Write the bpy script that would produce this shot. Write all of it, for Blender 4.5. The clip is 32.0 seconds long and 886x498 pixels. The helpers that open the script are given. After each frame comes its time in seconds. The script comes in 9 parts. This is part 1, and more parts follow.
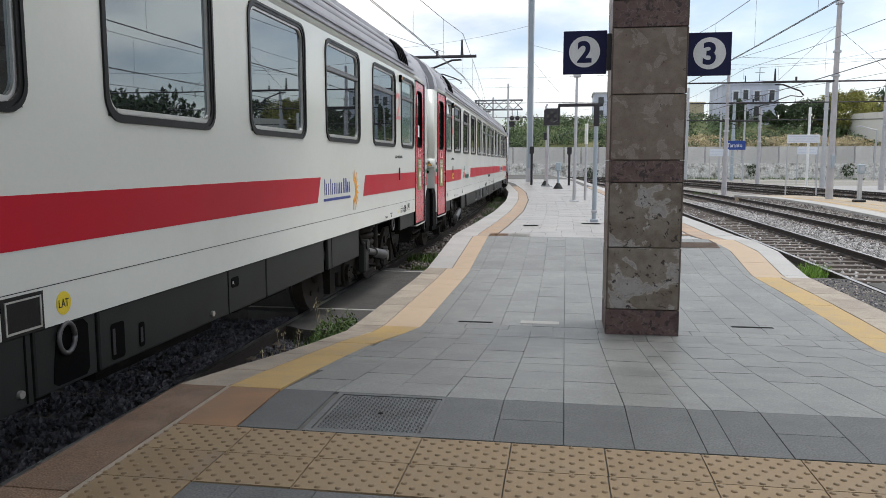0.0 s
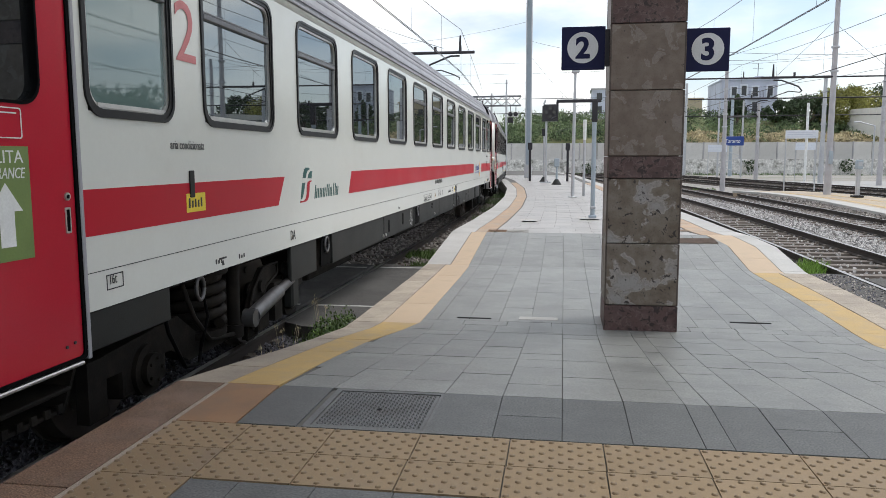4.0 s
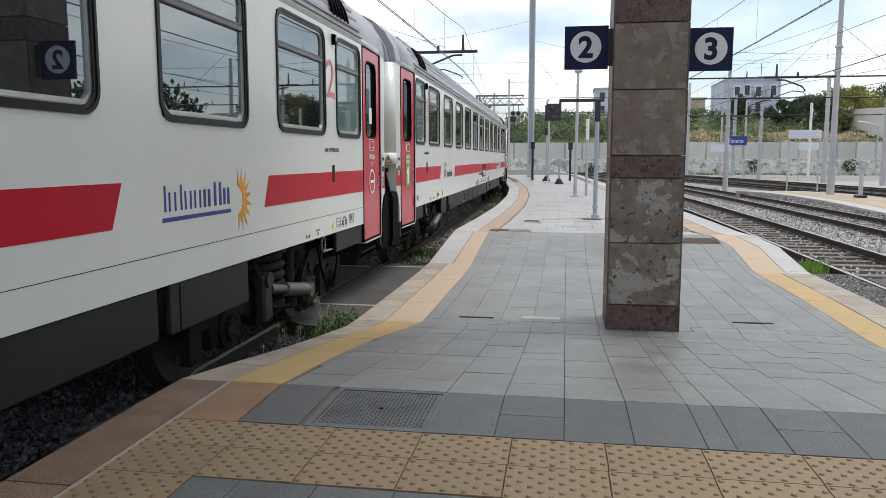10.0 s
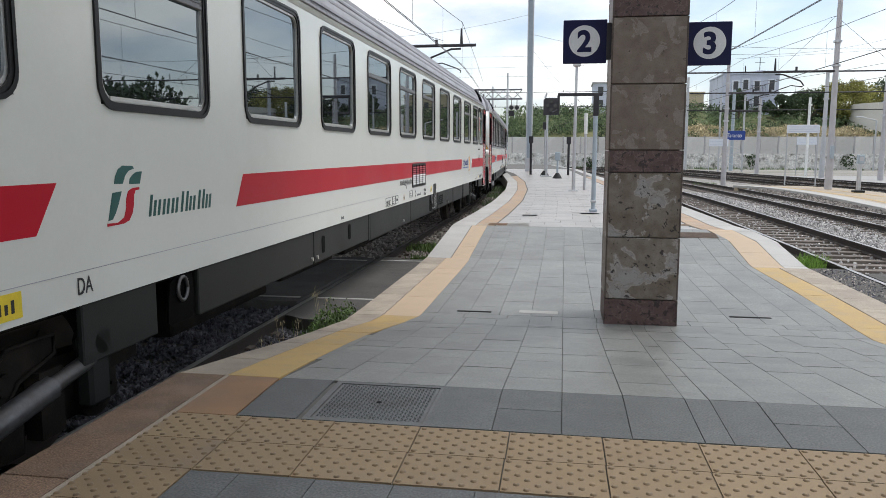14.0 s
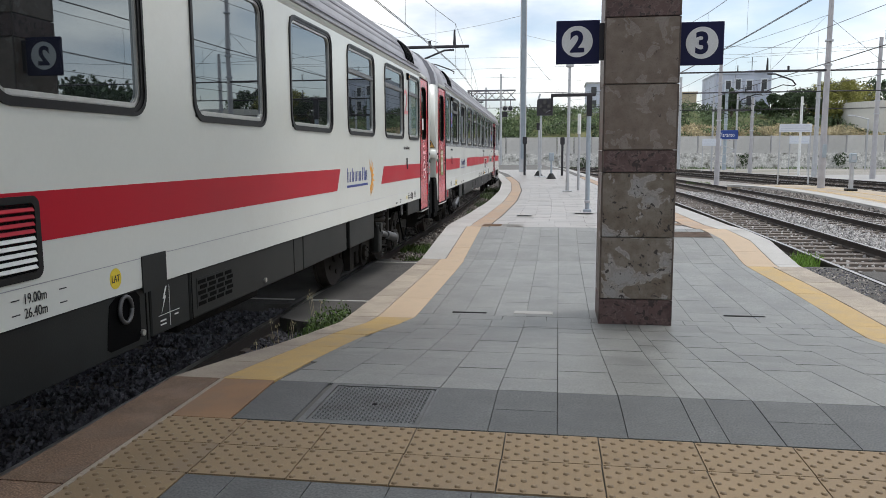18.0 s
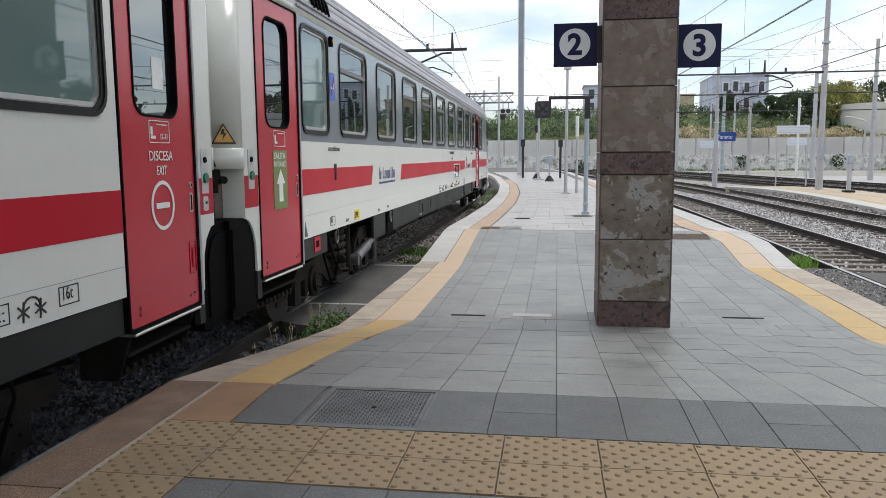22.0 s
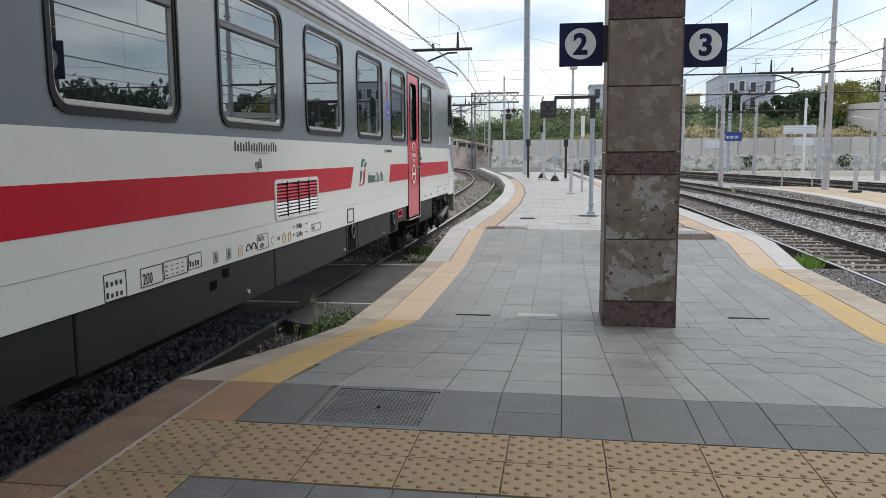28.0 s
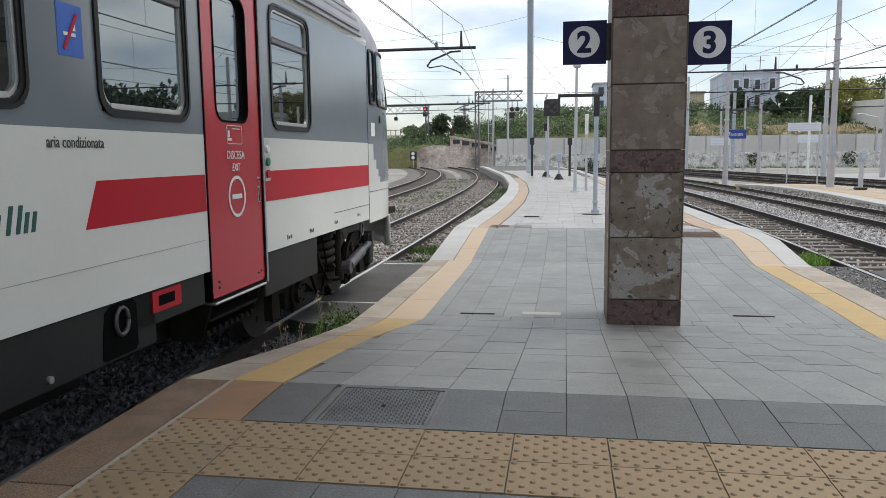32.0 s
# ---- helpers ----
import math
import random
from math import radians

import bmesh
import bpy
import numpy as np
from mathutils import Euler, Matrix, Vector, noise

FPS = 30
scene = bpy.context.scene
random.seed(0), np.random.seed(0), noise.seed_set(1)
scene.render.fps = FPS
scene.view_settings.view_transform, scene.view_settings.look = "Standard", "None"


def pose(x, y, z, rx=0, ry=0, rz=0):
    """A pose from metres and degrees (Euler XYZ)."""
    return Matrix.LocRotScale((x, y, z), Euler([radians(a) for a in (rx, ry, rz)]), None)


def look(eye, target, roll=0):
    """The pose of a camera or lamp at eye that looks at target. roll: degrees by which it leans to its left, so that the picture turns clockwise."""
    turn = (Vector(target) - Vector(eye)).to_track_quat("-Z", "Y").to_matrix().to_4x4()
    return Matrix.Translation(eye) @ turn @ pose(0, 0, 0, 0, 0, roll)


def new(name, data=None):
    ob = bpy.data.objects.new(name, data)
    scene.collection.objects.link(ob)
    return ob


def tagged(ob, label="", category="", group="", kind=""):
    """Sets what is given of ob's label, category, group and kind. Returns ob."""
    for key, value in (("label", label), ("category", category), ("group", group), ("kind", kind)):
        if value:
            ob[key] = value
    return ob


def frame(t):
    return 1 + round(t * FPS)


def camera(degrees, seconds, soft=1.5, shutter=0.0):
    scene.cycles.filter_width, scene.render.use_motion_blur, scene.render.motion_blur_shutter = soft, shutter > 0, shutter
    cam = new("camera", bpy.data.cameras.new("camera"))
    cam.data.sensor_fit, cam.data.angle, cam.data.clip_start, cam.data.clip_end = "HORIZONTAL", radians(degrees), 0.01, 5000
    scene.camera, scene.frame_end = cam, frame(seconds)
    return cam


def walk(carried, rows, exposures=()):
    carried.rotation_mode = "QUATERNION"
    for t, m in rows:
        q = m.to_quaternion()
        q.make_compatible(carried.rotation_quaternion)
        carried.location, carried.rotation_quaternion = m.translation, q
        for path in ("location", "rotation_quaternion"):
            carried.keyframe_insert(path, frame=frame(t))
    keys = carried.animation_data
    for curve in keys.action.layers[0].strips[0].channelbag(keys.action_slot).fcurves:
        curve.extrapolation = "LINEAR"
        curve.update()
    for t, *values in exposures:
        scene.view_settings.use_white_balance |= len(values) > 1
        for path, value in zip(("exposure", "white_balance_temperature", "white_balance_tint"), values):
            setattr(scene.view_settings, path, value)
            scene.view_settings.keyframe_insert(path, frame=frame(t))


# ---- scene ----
cam = camera(60.79, 32.0, soft=0.5)
EYE = (0.0, 0.0, 1.227)
# seconds, heading to the left, pitch, lean (degrees)
TURNS = [
    (0.0, 9.202, -6.518, -0.016),
    (0.5, 9.244, -6.525, -0.029),
    (1.0, 9.246, -6.564, -0.043),
    (1.5, 9.207, -6.641, -0.037),
    (2.0, 9.169, -6.734, -0.066),
    (2.5, 9.150, -6.803, -0.108),
    (3.0, 9.127, -6.822, -0.107),
    (3.5, 9.105, -6.796, -0.117),
    (5.5, 8.987, -6.839, -0.015),
    (6.0, 8.949, -6.837, -0.002),
    (6.5, 8.967, -6.850, -0.010),
    (7.0, 9.058, -6.885, -0.041),
    (7.5, 9.144, -6.919, -0.129),
    (8.0, 9.226, -6.957, -0.184),
    (8.5, 9.282, -6.978, -0.173),
    (9.0, 9.305, -6.963, -0.102),
    (9.5, 9.288, -6.919, -0.027),
    (10.0, 9.267, -6.866, 0.018),
    (10.5, 9.253, -6.801, 0.001),
    (11.0, 9.268, -6.804, 0.007),
    (11.5, 9.272, -6.880, 0.057),
    (12.0, 9.231, -6.987, 0.097),
    (12.5, 9.176, -7.119, 0.121),
    (13.0, 9.132, -7.207, 0.124),
    (13.5, 9.111, -7.261, 0.114),
    (14.0, 9.119, -7.310, 0.126),
    (14.5, 9.139, -7.360, 0.117),
    (16.5, 8.834, -7.247, -0.099),
    (17.0, 8.801, -7.241, -0.130),
    (17.5, 8.751, -7.240, -0.178),
    (18.0, 8.705, -7.220, -0.238),
    (18.5, 8.679, -7.159, -0.305),
    (19.0, 8.668, -7.070, -0.386),
    (19.5, 8.643, -6.991, -0.432),
    (20.0, 8.607, -6.946, -0.445),
    (20.5, 8.569, -6.933, -0.461),
    (21.0, 8.548, -6.946, -0.455),
    (21.5, 8.570, -6.987, -0.430),
    (22.0, 8.592, -7.008, -0.432),
    (22.5, 8.603, -6.997, -0.442),
    (23.0, 8.621, -6.963, -0.453),
    (23.5, 8.665, -6.916, -0.452),
    (24.0, 8.736, -6.884, -0.423),
    (24.5, 8.807, -6.874, -0.403),
    (25.0, 8.886, -6.889, -0.401),
    (25.5, 8.937, -6.908, -0.420),
    (27.5, 8.990, -7.097, -0.342),
    (28.0, 8.985, -7.029, -0.382),
    (28.5, 8.974, -6.953, -0.450),
    (29.0, 8.988, -6.928, -0.482),
    (29.5, 9.025, -6.944, -0.472),
    (30.0, 9.055, -6.968, -0.441),
    (30.5, 9.083, -7.028, -0.433),
    (31.0, 9.117, -7.091, -0.511),
    (31.5, 9.186, -7.115, -0.588),
    (32.0, 9.300, -7.117, -0.617),
]


def aim(yaw, pitch, lean):
    y, p = radians(yaw), radians(pitch)
    d = Vector((-math.sin(y) * math.cos(p), math.cos(y) * math.cos(p), math.sin(p)))
    return look(EYE, Vector(EYE) + d * 10.0, lean)


# the film camera's own exposure drifts a little with the bright coaches
walk(cam, [(t, aim(a, b, c)) for t, a, b, c in TURNS],
     [(0.0, 0.19), (2.0, 0.27), (3.5, 0.29), (6.5, 0.16), (9.5, 0.22), (12.0, 0.31), (14.0, 0.24), (17.0, 0.13), (20.0, 0.24), (22.0, 0.31), (23.2, 0.33), (24.5, 0.23), (28.0, 0.18), (32.0, 0.18)])

# ---- light ----
SUN_EL, SUN_AZ = radians(58), radians(62)


def make_world():
    w = bpy.data.worlds.new("sky")
    w.use_nodes = True
    nt = w.node_tree
    nt.nodes.clear()
    out = nt.nodes.new("ShaderNodeOutputWorld")
    bg = nt.nodes.new("ShaderNodeBackground")
    bg.inputs["Strength"].default_value = 0.15
    sky = nt.nodes.new("ShaderNodeTexSky")
    sky.sky_type = "NISHITA"
    sky.sun_disc = False
    sky.sun_elevation, sky.sun_rotation = SUN_EL, SUN_AZ
    sky.air_density, sky.dust_density = 1.0, 1.5
    tc = nt.nodes.new("ShaderNodeTexCoord")
    mp = nt.nodes.new("ShaderNodeMapping")
    mp.inputs["Scale"].default_value = (1.0, 1.0, 2.6)
    mp.inputs["Location"].default_value = (0.35, 0.1, 0.2)
    n = nt.nodes.new("ShaderNodeTexNoise")
    n.inputs["Scale"].default_value = 2.3
    n.inputs["Detail"].default_value = 7.0
    n.inputs["Roughness"].default_value = 0.55
    r = nt.nodes.new("ShaderNodeValToRGB")
    r.color_ramp.elements[0].position, r.color_ramp.elements[1].position = 0.38, 0.585
    r.color_ramp.elements[0].color = (0.15, 0.15, 0.15, 1)
    mix = nt.nodes.new("ShaderNodeMix")
    mix.data_type = "RGBA"
    n2 = nt.nodes.new("ShaderNodeTexNoise")
    n2.inputs["Scale"].default_value, n2.inputs["Detail"].default_value = 4.5, 6.0
    nt.links.new(mp.outputs["Vector"], n2.inputs["Vector"])
    shade = nt.nodes.new("ShaderNodeValToRGB")
    shade.color_ramp.elements[0].position, shade.color_ramp.elements[1].position = 0.36, 0.60
    shade.color_ramp.elements[0].color = (0.50, 0.55, 0.63, 1)
    shade.color_ramp.elements[1].color = (1.0, 0.99, 0.97, 1)
    gain = nt.nodes.new("ShaderNodeVectorMath")
    gain.operation = "SCALE"
    gain.inputs["Scale"].default_value = 8.6
    nt.links.new(n2.outputs["Fac"], shade.inputs["Fac"])
    nt.links.new(shade.outputs["Color"], gain.inputs[0])
    nt.links.new(gain.outputs[0], mix.inputs[7])
    nt.links.new(tc.outputs["Generated"], mp.inputs["Vector"])
    nt.links.new(mp.outputs["Vector"], n.inputs["Vector"])
    nt.links.new(n.outputs["Fac"], r.inputs["Fac"])
    nt.links.new(r.outputs["Color"], mix.inputs[0])
    nt.links.new(sky.outputs["Color"], mix.inputs[6])
    nt.links.new(mix.outputs[2], bg.inputs["Color"])
    nt.links.new(bg.outputs["Background"], out.inputs["Surface"])
    scene.world = w


make_world()
sun = new("sun", bpy.data.lights.new("sun", "SUN"))
sun.data.energy, sun.data.angle, sun.data.color = 1.4, radians(25), (1.0, 0.99, 0.97)
sun.rotation_euler = (math.pi / 2 - SUN_EL, 0, math.pi - SUN_AZ)

# ---- materials ----


def mat(name, color, rough=0.6, metal=0.0, spread=0.12, scale=6.0, grain=0.06, grain_scale=90.0, bump=0.15, bump_dist=0.004,
        dirt=None, dirt_amount=0.0, dirt_scale=1.5, rnd=0.0, island=0.0, spec=0.5, rough_var=0.1):
    """Colour with large stains, fine grain, relief, and a change from piece to piece."""
    m = bpy.data.materials.new(name)
    m.use_nodes = True
    nt = m.node_tree
    L, N = nt.links.new, nt.nodes.new
    b = nt.nodes["Principled BSDF"]
    b.inputs["Metallic"].default_value = metal
    b.inputs["Specular IOR Level"].default_value = spec
    tc = N("ShaderNodeTexCoord")
    n1, n2 = N("ShaderNodeTexNoise"), N("ShaderNodeTexNoise")
    n1.inputs["Scale"].default_value, n1.inputs["Detail"].default_value = scale, 5.0
    n2.inputs["Scale"].default_value, n2.inputs["Detail"].default_value = grain_scale, 3.0
    L(tc.outputs["Object"], n1.inputs["Vector"])
    L(tc.outputs["Object"], n2.inputs["Vector"])
    base = N("ShaderNodeRGB")
    base.outputs[0].default_value = (*color, 1)

    def math_node(op, a, bb):
        q = N("ShaderNodeMath")
        q.operation = op
        for i, v in enumerate((a, bb)):
            if isinstance(v, (int, float)):
                q.inputs[i].default_value = v
            else:
                L(v, q.inputs[i])
        return q.outputs[0]

    f = math_node("MULTIPLY_ADD", n1.outputs["Fac"], spread * 3.4)
    f.node.inputs[2].default_value = 1.0 - spread * 1.7
    g = math_node("MULTIPLY_ADD", n2.outputs["Fac"], grain * 4.4)
    g.node.inputs[2].default_value = 1.0 - grain * 2.2
    f = math_node("MAXIMUM", math_node("MULTIPLY", f, g), 0.15)
    if rnd:
        oi = N("ShaderNodeObjectInfo")
        h = math_node("MULTIPLY_ADD", oi.outputs["Random"], rnd * 2)
        h.node.inputs[2].default_value = 1.0 - rnd
        f = math_node("MULTIPLY", f, h)
    if island:
        ge = N("ShaderNodeNewGeometry")
        h = math_node("MULTIPLY_ADD", ge.outputs["Random Per Island"], island * 2)
        h.node.inputs[2].default_value = 1.0 - island
        f = math_node("MULTIPLY", f, h)
    v = N("ShaderNodeVectorMath")
    v.operation = "SCALE"
    L(base.outputs[0], v.inputs[0])
    L(f, v.inputs["Scale"])
    col = v.outputs[0]
    if dirt:
        n3 = N("ShaderNodeTexNoise")
        n3.inputs["Scale"].default_value, n3.inputs["Detail"].default_value = dirt_scale, 8.0
        n3.inputs["Roughness"].default_value = 0.65
        L(tc.outputs["Object"], n3.inputs["Vector"])
        rp = N("ShaderNodeValToRGB")
        rp.color_ramp.elements[0].position, rp.color_ramp.elements[1].position = 0.48, 0.68
        L(n3.outputs["Fac"], rp.inputs["Fac"])
        mx = N("ShaderNodeMix")
        mx.data_type = "RGBA"
        L(math_node("MULTIPLY", rp.outputs["Color"], dirt_amount), mx.inputs[0])
        L(col, mx.inputs[6])
        mx.inputs[7].default_value = (*dirt, 1)
        col = mx.outputs[2]
    L(col, b.inputs["Base Color"])
    rr = math_node("MULTIPLY_ADD", n1.outputs["Fac"], rough_var * 2)
    rr.node.inputs[2].default_value = rough - rough_var
    L(rr, b.inputs["Roughness"])
    if bump:
        bp = N("ShaderNodeBump")
        bp.inputs["Strength"].default_value, bp.inputs["Distance"].default_value = bump, bump_dist
        L(n2.outputs["Fac"], bp.inputs["Height"])
        L(bp.outputs[0], b.inputs["Normal"])
    return m


# ---- mesh helpers ----


def quad_box(bm, x0, x1, y0, y1, z0, z1, mi=0):
    vs = [bm.verts.new(p) for p in ((x0, y0, z0), (x1, y0, z0), (x1, y1, z0), (x0, y1, z0), (x0, y0, z1), (x1, y0, z1), (x1, y1, z1), (x0, y1, z1))]
    for f in ((3, 2, 1, 0), (4, 5, 6, 7), (0, 1, 5, 4), (1, 2, 6, 5), (2, 3, 7, 6), (3, 0, 4, 7)):
        bm.faces.new([vs[i] for i in f]).material_index = mi
    return vs


def soft_box(bm, x0, x1, y0, y1, z0, z1, r=0.01, seg=2):
    """A box with rounded edges."""
    t = bmesh.new()
    quad_box(t, x0, x1, y0, y1, z0, z1)
    bmesh.ops.bevel(t, geom=list(t.edges), offset=r, segments=seg, affect="EDGES", profile=0.6)
    add_bm(bm, t)


def add_bm(bm, t, m=None):
    if m is not None:
        t.transform(m)
    vm = [bm.verts.new(v.co) for v in t.verts]
    t.verts.index_update()
    for f in t.faces:
        try:
            q = bm.faces.new([vm[v.index] for v in f.verts])
            q.material_index, q.smooth = f.material_index, f.smooth
        except ValueError:
            pass
    t.free()


def tube(bm, p, q, r0, r1=None, n=10, smooth=True, caps=True):
    """A round bar from p to q."""
    r1 = r0 if r1 is None else r1
    p, q = Vector(p), Vector(q)
    d = (q - p).normalized()
    a = d.orthogonal().normalized()
    b = d.cross(a)
    rings = []
    for c, r in ((p, r0), (q, r1)):
        rings.append([bm.verts.new(c + (a * math.cos(2 * math.pi * i / n) + b * math.sin(2 * math.pi * i / n)) * r) for i in range(n)])
    for i in range(n):
        f = bm.faces.new((rings[0][i], rings[0][(i + 1) % n], rings[1][(i + 1) % n], rings[1][i]))
        f.smooth = smooth
    if caps:
        bm.faces.new([bm.verts.new(v.co) for v in rings[0][::-1]])
        bm.faces.new([bm.verts.new(v.co) for v in rings[1]])


def ring_bar(bm, pts, r, n=6):
    """A bent round bar through pts, in one piece."""
    pts = [Vector(p) for p in pts]
    rings = []
    up = None
    for i, p in enumerate(pts):
        d = (pts[min(i + 1, len(pts) - 1)] - pts[max(i - 1, 0)]).normalized()
        a = d.orthogonal().normalized() if up is None else (up - d * up.dot(d)).normalized()
        up = a
        b = d.cross(a)
        rings.append([bm.verts.new(p + (a * math.cos(2 * math.pi * k / n) + b * math.sin(2 * math.pi * k / n)) * r) for k in range(n)])
    for p, q in zip(rings[:-1], rings[1:]):
        for k in range(n):
            bm.faces.new((p[k], p[(k + 1) % n], q[(k + 1) % n], q[k])).smooth = True
    bm.faces.new(rings[0][::-1])
    bm.faces.new(rings[-1])


def disc(bm, c, axis, r, depth, n=20):
    ax = Vector(axis).normalized()
    tube(bm, Vector(c) - ax * depth / 2, Vector(c) + ax * depth / 2, r, n=n)


def prism(bm, outline, axis, a, b):
    """An outline (pairs) pushed from a to b along axis 0, 1 or 2."""
    def at3(p, h):
        q = list(p)
        q.insert(axis, h)
        return q
    va, vb = [bm.verts.new(at3(p, a)) for p in outline], [bm.verts.new(at3(p, b)) for p in outline]
    n = len(outline)
    fs = [bm.faces.new(va), bm.faces.new(vb[::-1])]
    for i in range(n):
        fs.append(bm.faces.new((va[i], vb[i], vb[(i + 1) % n], va[(i + 1) % n])))
    bmesh.ops.recalc_face_normals(bm, faces=fs)


def rounded(x0, x1, y0, y1, r, n=4):
    """The outline of a rectangle with round corners."""
    pts = []
    for cx, cy, a0 in ((x1 - r, y1 - r, 0), (x0 + r, y1 - r, 90), (x0 + r, y0 + r, 180), (x1 - r, y0 + r, 270)):
        for i in range(n + 1):
            a = radians(a0 + 90 * i / n)
            pts.append((cx + r * math.cos(a), cy + r * math.sin(a)))
    return pts


def frame_ring(bm, outer, inner, axis, a, b):
    """A flat frame between two outlines of equal length, from a to b along axis."""
    def at3(p, h):
        q = list(p)
        q.insert(axis, h)
        return q
    L = [[bm.verts.new(at3(p, h)) for p in o] for o in (outer, inner) for h in (a, b)]
    oa, ob, ia, ib = L
    n = len(outer)
    fs = []
    for i in range(n):
        j = (i + 1) % n
        for q in ((oa[i], oa[j], ob[j], ob[i]), (ia[j], ia[i], ib[i], ib[j]), (ob[i], ob[j], ib[j], ib[i]), (oa[j], oa[i], ia[i], ia[j])):
            fs.append(bm.faces.new(q))
    bmesh.ops.recalc_face_normals(bm, faces=fs)


def mesh_of(name, bm, *mats):
    me = bpy.data.meshes.new(name)
    bm.to_mesh(me)
    bm.free()
    for m in mats:
        me.materials.append(m)
    return me


def solo(name, bm, material, label="", category="", group="", kind="", at=None):
    ob = new(name, mesh_of(name, bm, *(material if isinstance(material, (list, tuple)) else [material])))
    if at is not None:
        ob.matrix_basis = at
    return tagged(ob, label, category, group, kind)


def part(name, bm, material, parent, label=""):
    ob = new(name, mesh_of(name, bm, *(material if isinstance(material, (list, tuple)) else [material])))
    ob.parent = parent
    return tagged(ob, label)


def same(name, ob, parent, m=None, label=""):
    """Another part on the mesh of ob."""
    q = new(name, ob.data)
    q.parent = parent
    if m is not None:
        q.matrix_basis = m
    return tagged(q, label)


def empty(name, label, category, group="", at=None, kind=""):
    ob = new(name)
    ob.empty_display_size = 0.2
    if at is not None:
        ob.matrix_basis = at
    return tagged(ob, label, category, group, kind)


MESHES = {}


def cached(key, build, *mats):
    if key not in MESHES:
        bm = bmesh.new()
        build(bm)
        MESHES[key] = mesh_of(key, bm, *mats)
    return MESHES[key]


def child(name, key, build, mats, parent, m=None, label=""):
    ob = new(name, cached(key, build, *(mats if isinstance(mats, (list, tuple)) else [mats])))
    ob.parent = parent
    if m is not None:
        ob.matrix_basis = m
    return tagged(ob, label)


# ---- plan ----
RAIL = -0.577            # top of the rails
GAUGE = 0.7525           # half, to the rail's middle
BALLAST = RAIL - 0.205


def lane(x0, heading, s1, spread, radius, length=170.0, back=-70.0):
    """The middle line of a track: straight, then bending left. Arrays of s, x, y, heading."""
    ds = 0.5
    s = np.arange(back, length, ds)
    k = -np.clip((s - s1) / spread, 0, 1) / radius
    h = np.radians(heading) + np.cumsum(k) * ds
    x, y = np.cumsum(np.sin(h)) * ds, np.cumsum(np.cos(h)) * ds
    i = int(np.argmin(abs(s)))
    return s, x + x0 - x[i], y - y[i], h


LANE = lane(-3.912, 0.3164, -2.51, 48.17, 321.5)


def on_lane(s, off=0.0, ln=None):
    ln = LANE if ln is None else ln
    x, y, h = (float(np.interp(s, ln[0], ln[i])) for i in (1, 2, 3))
    return x + off * math.cos(h), y - off * math.sin(h), h


def lane_x(y, off=0.0):
    return float(np.interp(y, LANE[2], LANE[1])) + off


PROFILE = ((-60, 0), (3.82, 0), (5.2, -0.17), (6.7, -0.335), (7.2, -0.345), (10.0, -0.34), (10.95, -0.325), (13.5, -0.085), (14.2, -0.08), (200, -0.08))


def deck(y):
    """The height of the platform's top."""
    return float(np.interp(y, [p[0] for p in PROFILE], [p[1] for p in PROFILE]))


LEFT_EDGE = ((-60, -2.09), (2.4, -2.108), (3.9, -2.115), (4.4, -2.10), (5.4, -2.045), (6.2, -2.012), (14, -2.0), (16, -1.94), (20.7, -1.9), (26.7, -2.06), (33.9, -2.52), (47, -3.87), (78, -8.46), (120, -17))
RIGHT_EDGE = ((-60, 3.2), (6, 3.31), (8.3, 3.355), (9.7, 3.345), (10.8, 3.295), (12.8, 3.35), (13.9, 3.05), (16.2, 3.0), (19.3, 2.88), (35, 2.2), (60, 1.0), (78, -1.0), (120, -8))


def left_edge(y):
    return float(np.interp(y, [p[0] for p in LEFT_EDGE], [p[1] for p in LEFT_EDGE]))


def right_edge(y):
    return float(np.interp(y, [p[0] for p in RIGHT_EDGE], [p[1] for p in RIGHT_EDGE]))


SPEED_T = (0, 2.5, 5, 7.5, 10, 12.5, 15, 17.5, 20, 22.5, 25, 27.5, 30, 32)
SPEED_V = (2.942, 2.986, 3.019, 3.004, 2.968, 2.901, 2.679, 2.465, 2.353, 2.228, 2.108, 1.979, 1.811, 1.606)
_t = np.linspace(0, 32, 641)
_v = np.interp(_t, SPEED_T, SPEED_V)
_s = np.concatenate([[0], np.cumsum((_v[1:] + _v[:-1]) / 2 * 0.05)])


def gone(t):
    """Metres that the train has rolled by t seconds."""
    return float(np.interp(t, _t, _s))


# give in the couplings, metres at seconds, coach by coach
SLACK = (((0, 3), (-0.075, -0.095)), ((0, 3, 5.5, 7, 8.5, 10, 11.5, 14), (-0.10, -0.12, 0.05, 0.165, 0.18, 0.145, 0.12, 0.08)),
         ((0, 9, 12, 14.5, 17, 18, 20.5, 22.5, 26), (0.05, 0.08, 0.08, 0.04, 0.09, 0.12, 0.145, 0.13, 0.10)), ((0, 15, 20, 21, 22.3, 24.2, 28, 32), (0.0, 0.0, -0.06, -0.05, 0.015, 0.025, 0.03, 0.03)))


def coach_pose(k, t):
    """Coach k (0 to 3, front to tail) at t: its middle at rail height, x to the platform, y to the tail."""
    s = 0.7214 - gone(t) + 26.4 * k + float(np.interp(t, *SLACK[k]))
    ax, ay, _ = on_lane(s + 9.5)
    bx, by, _ = on_lane(s - 9.5)
    return pose((ax + bx) / 2, (ay + by) / 2, RAIL, 0, 0, -math.degrees(math.atan2(ax - bx, ay - by)))

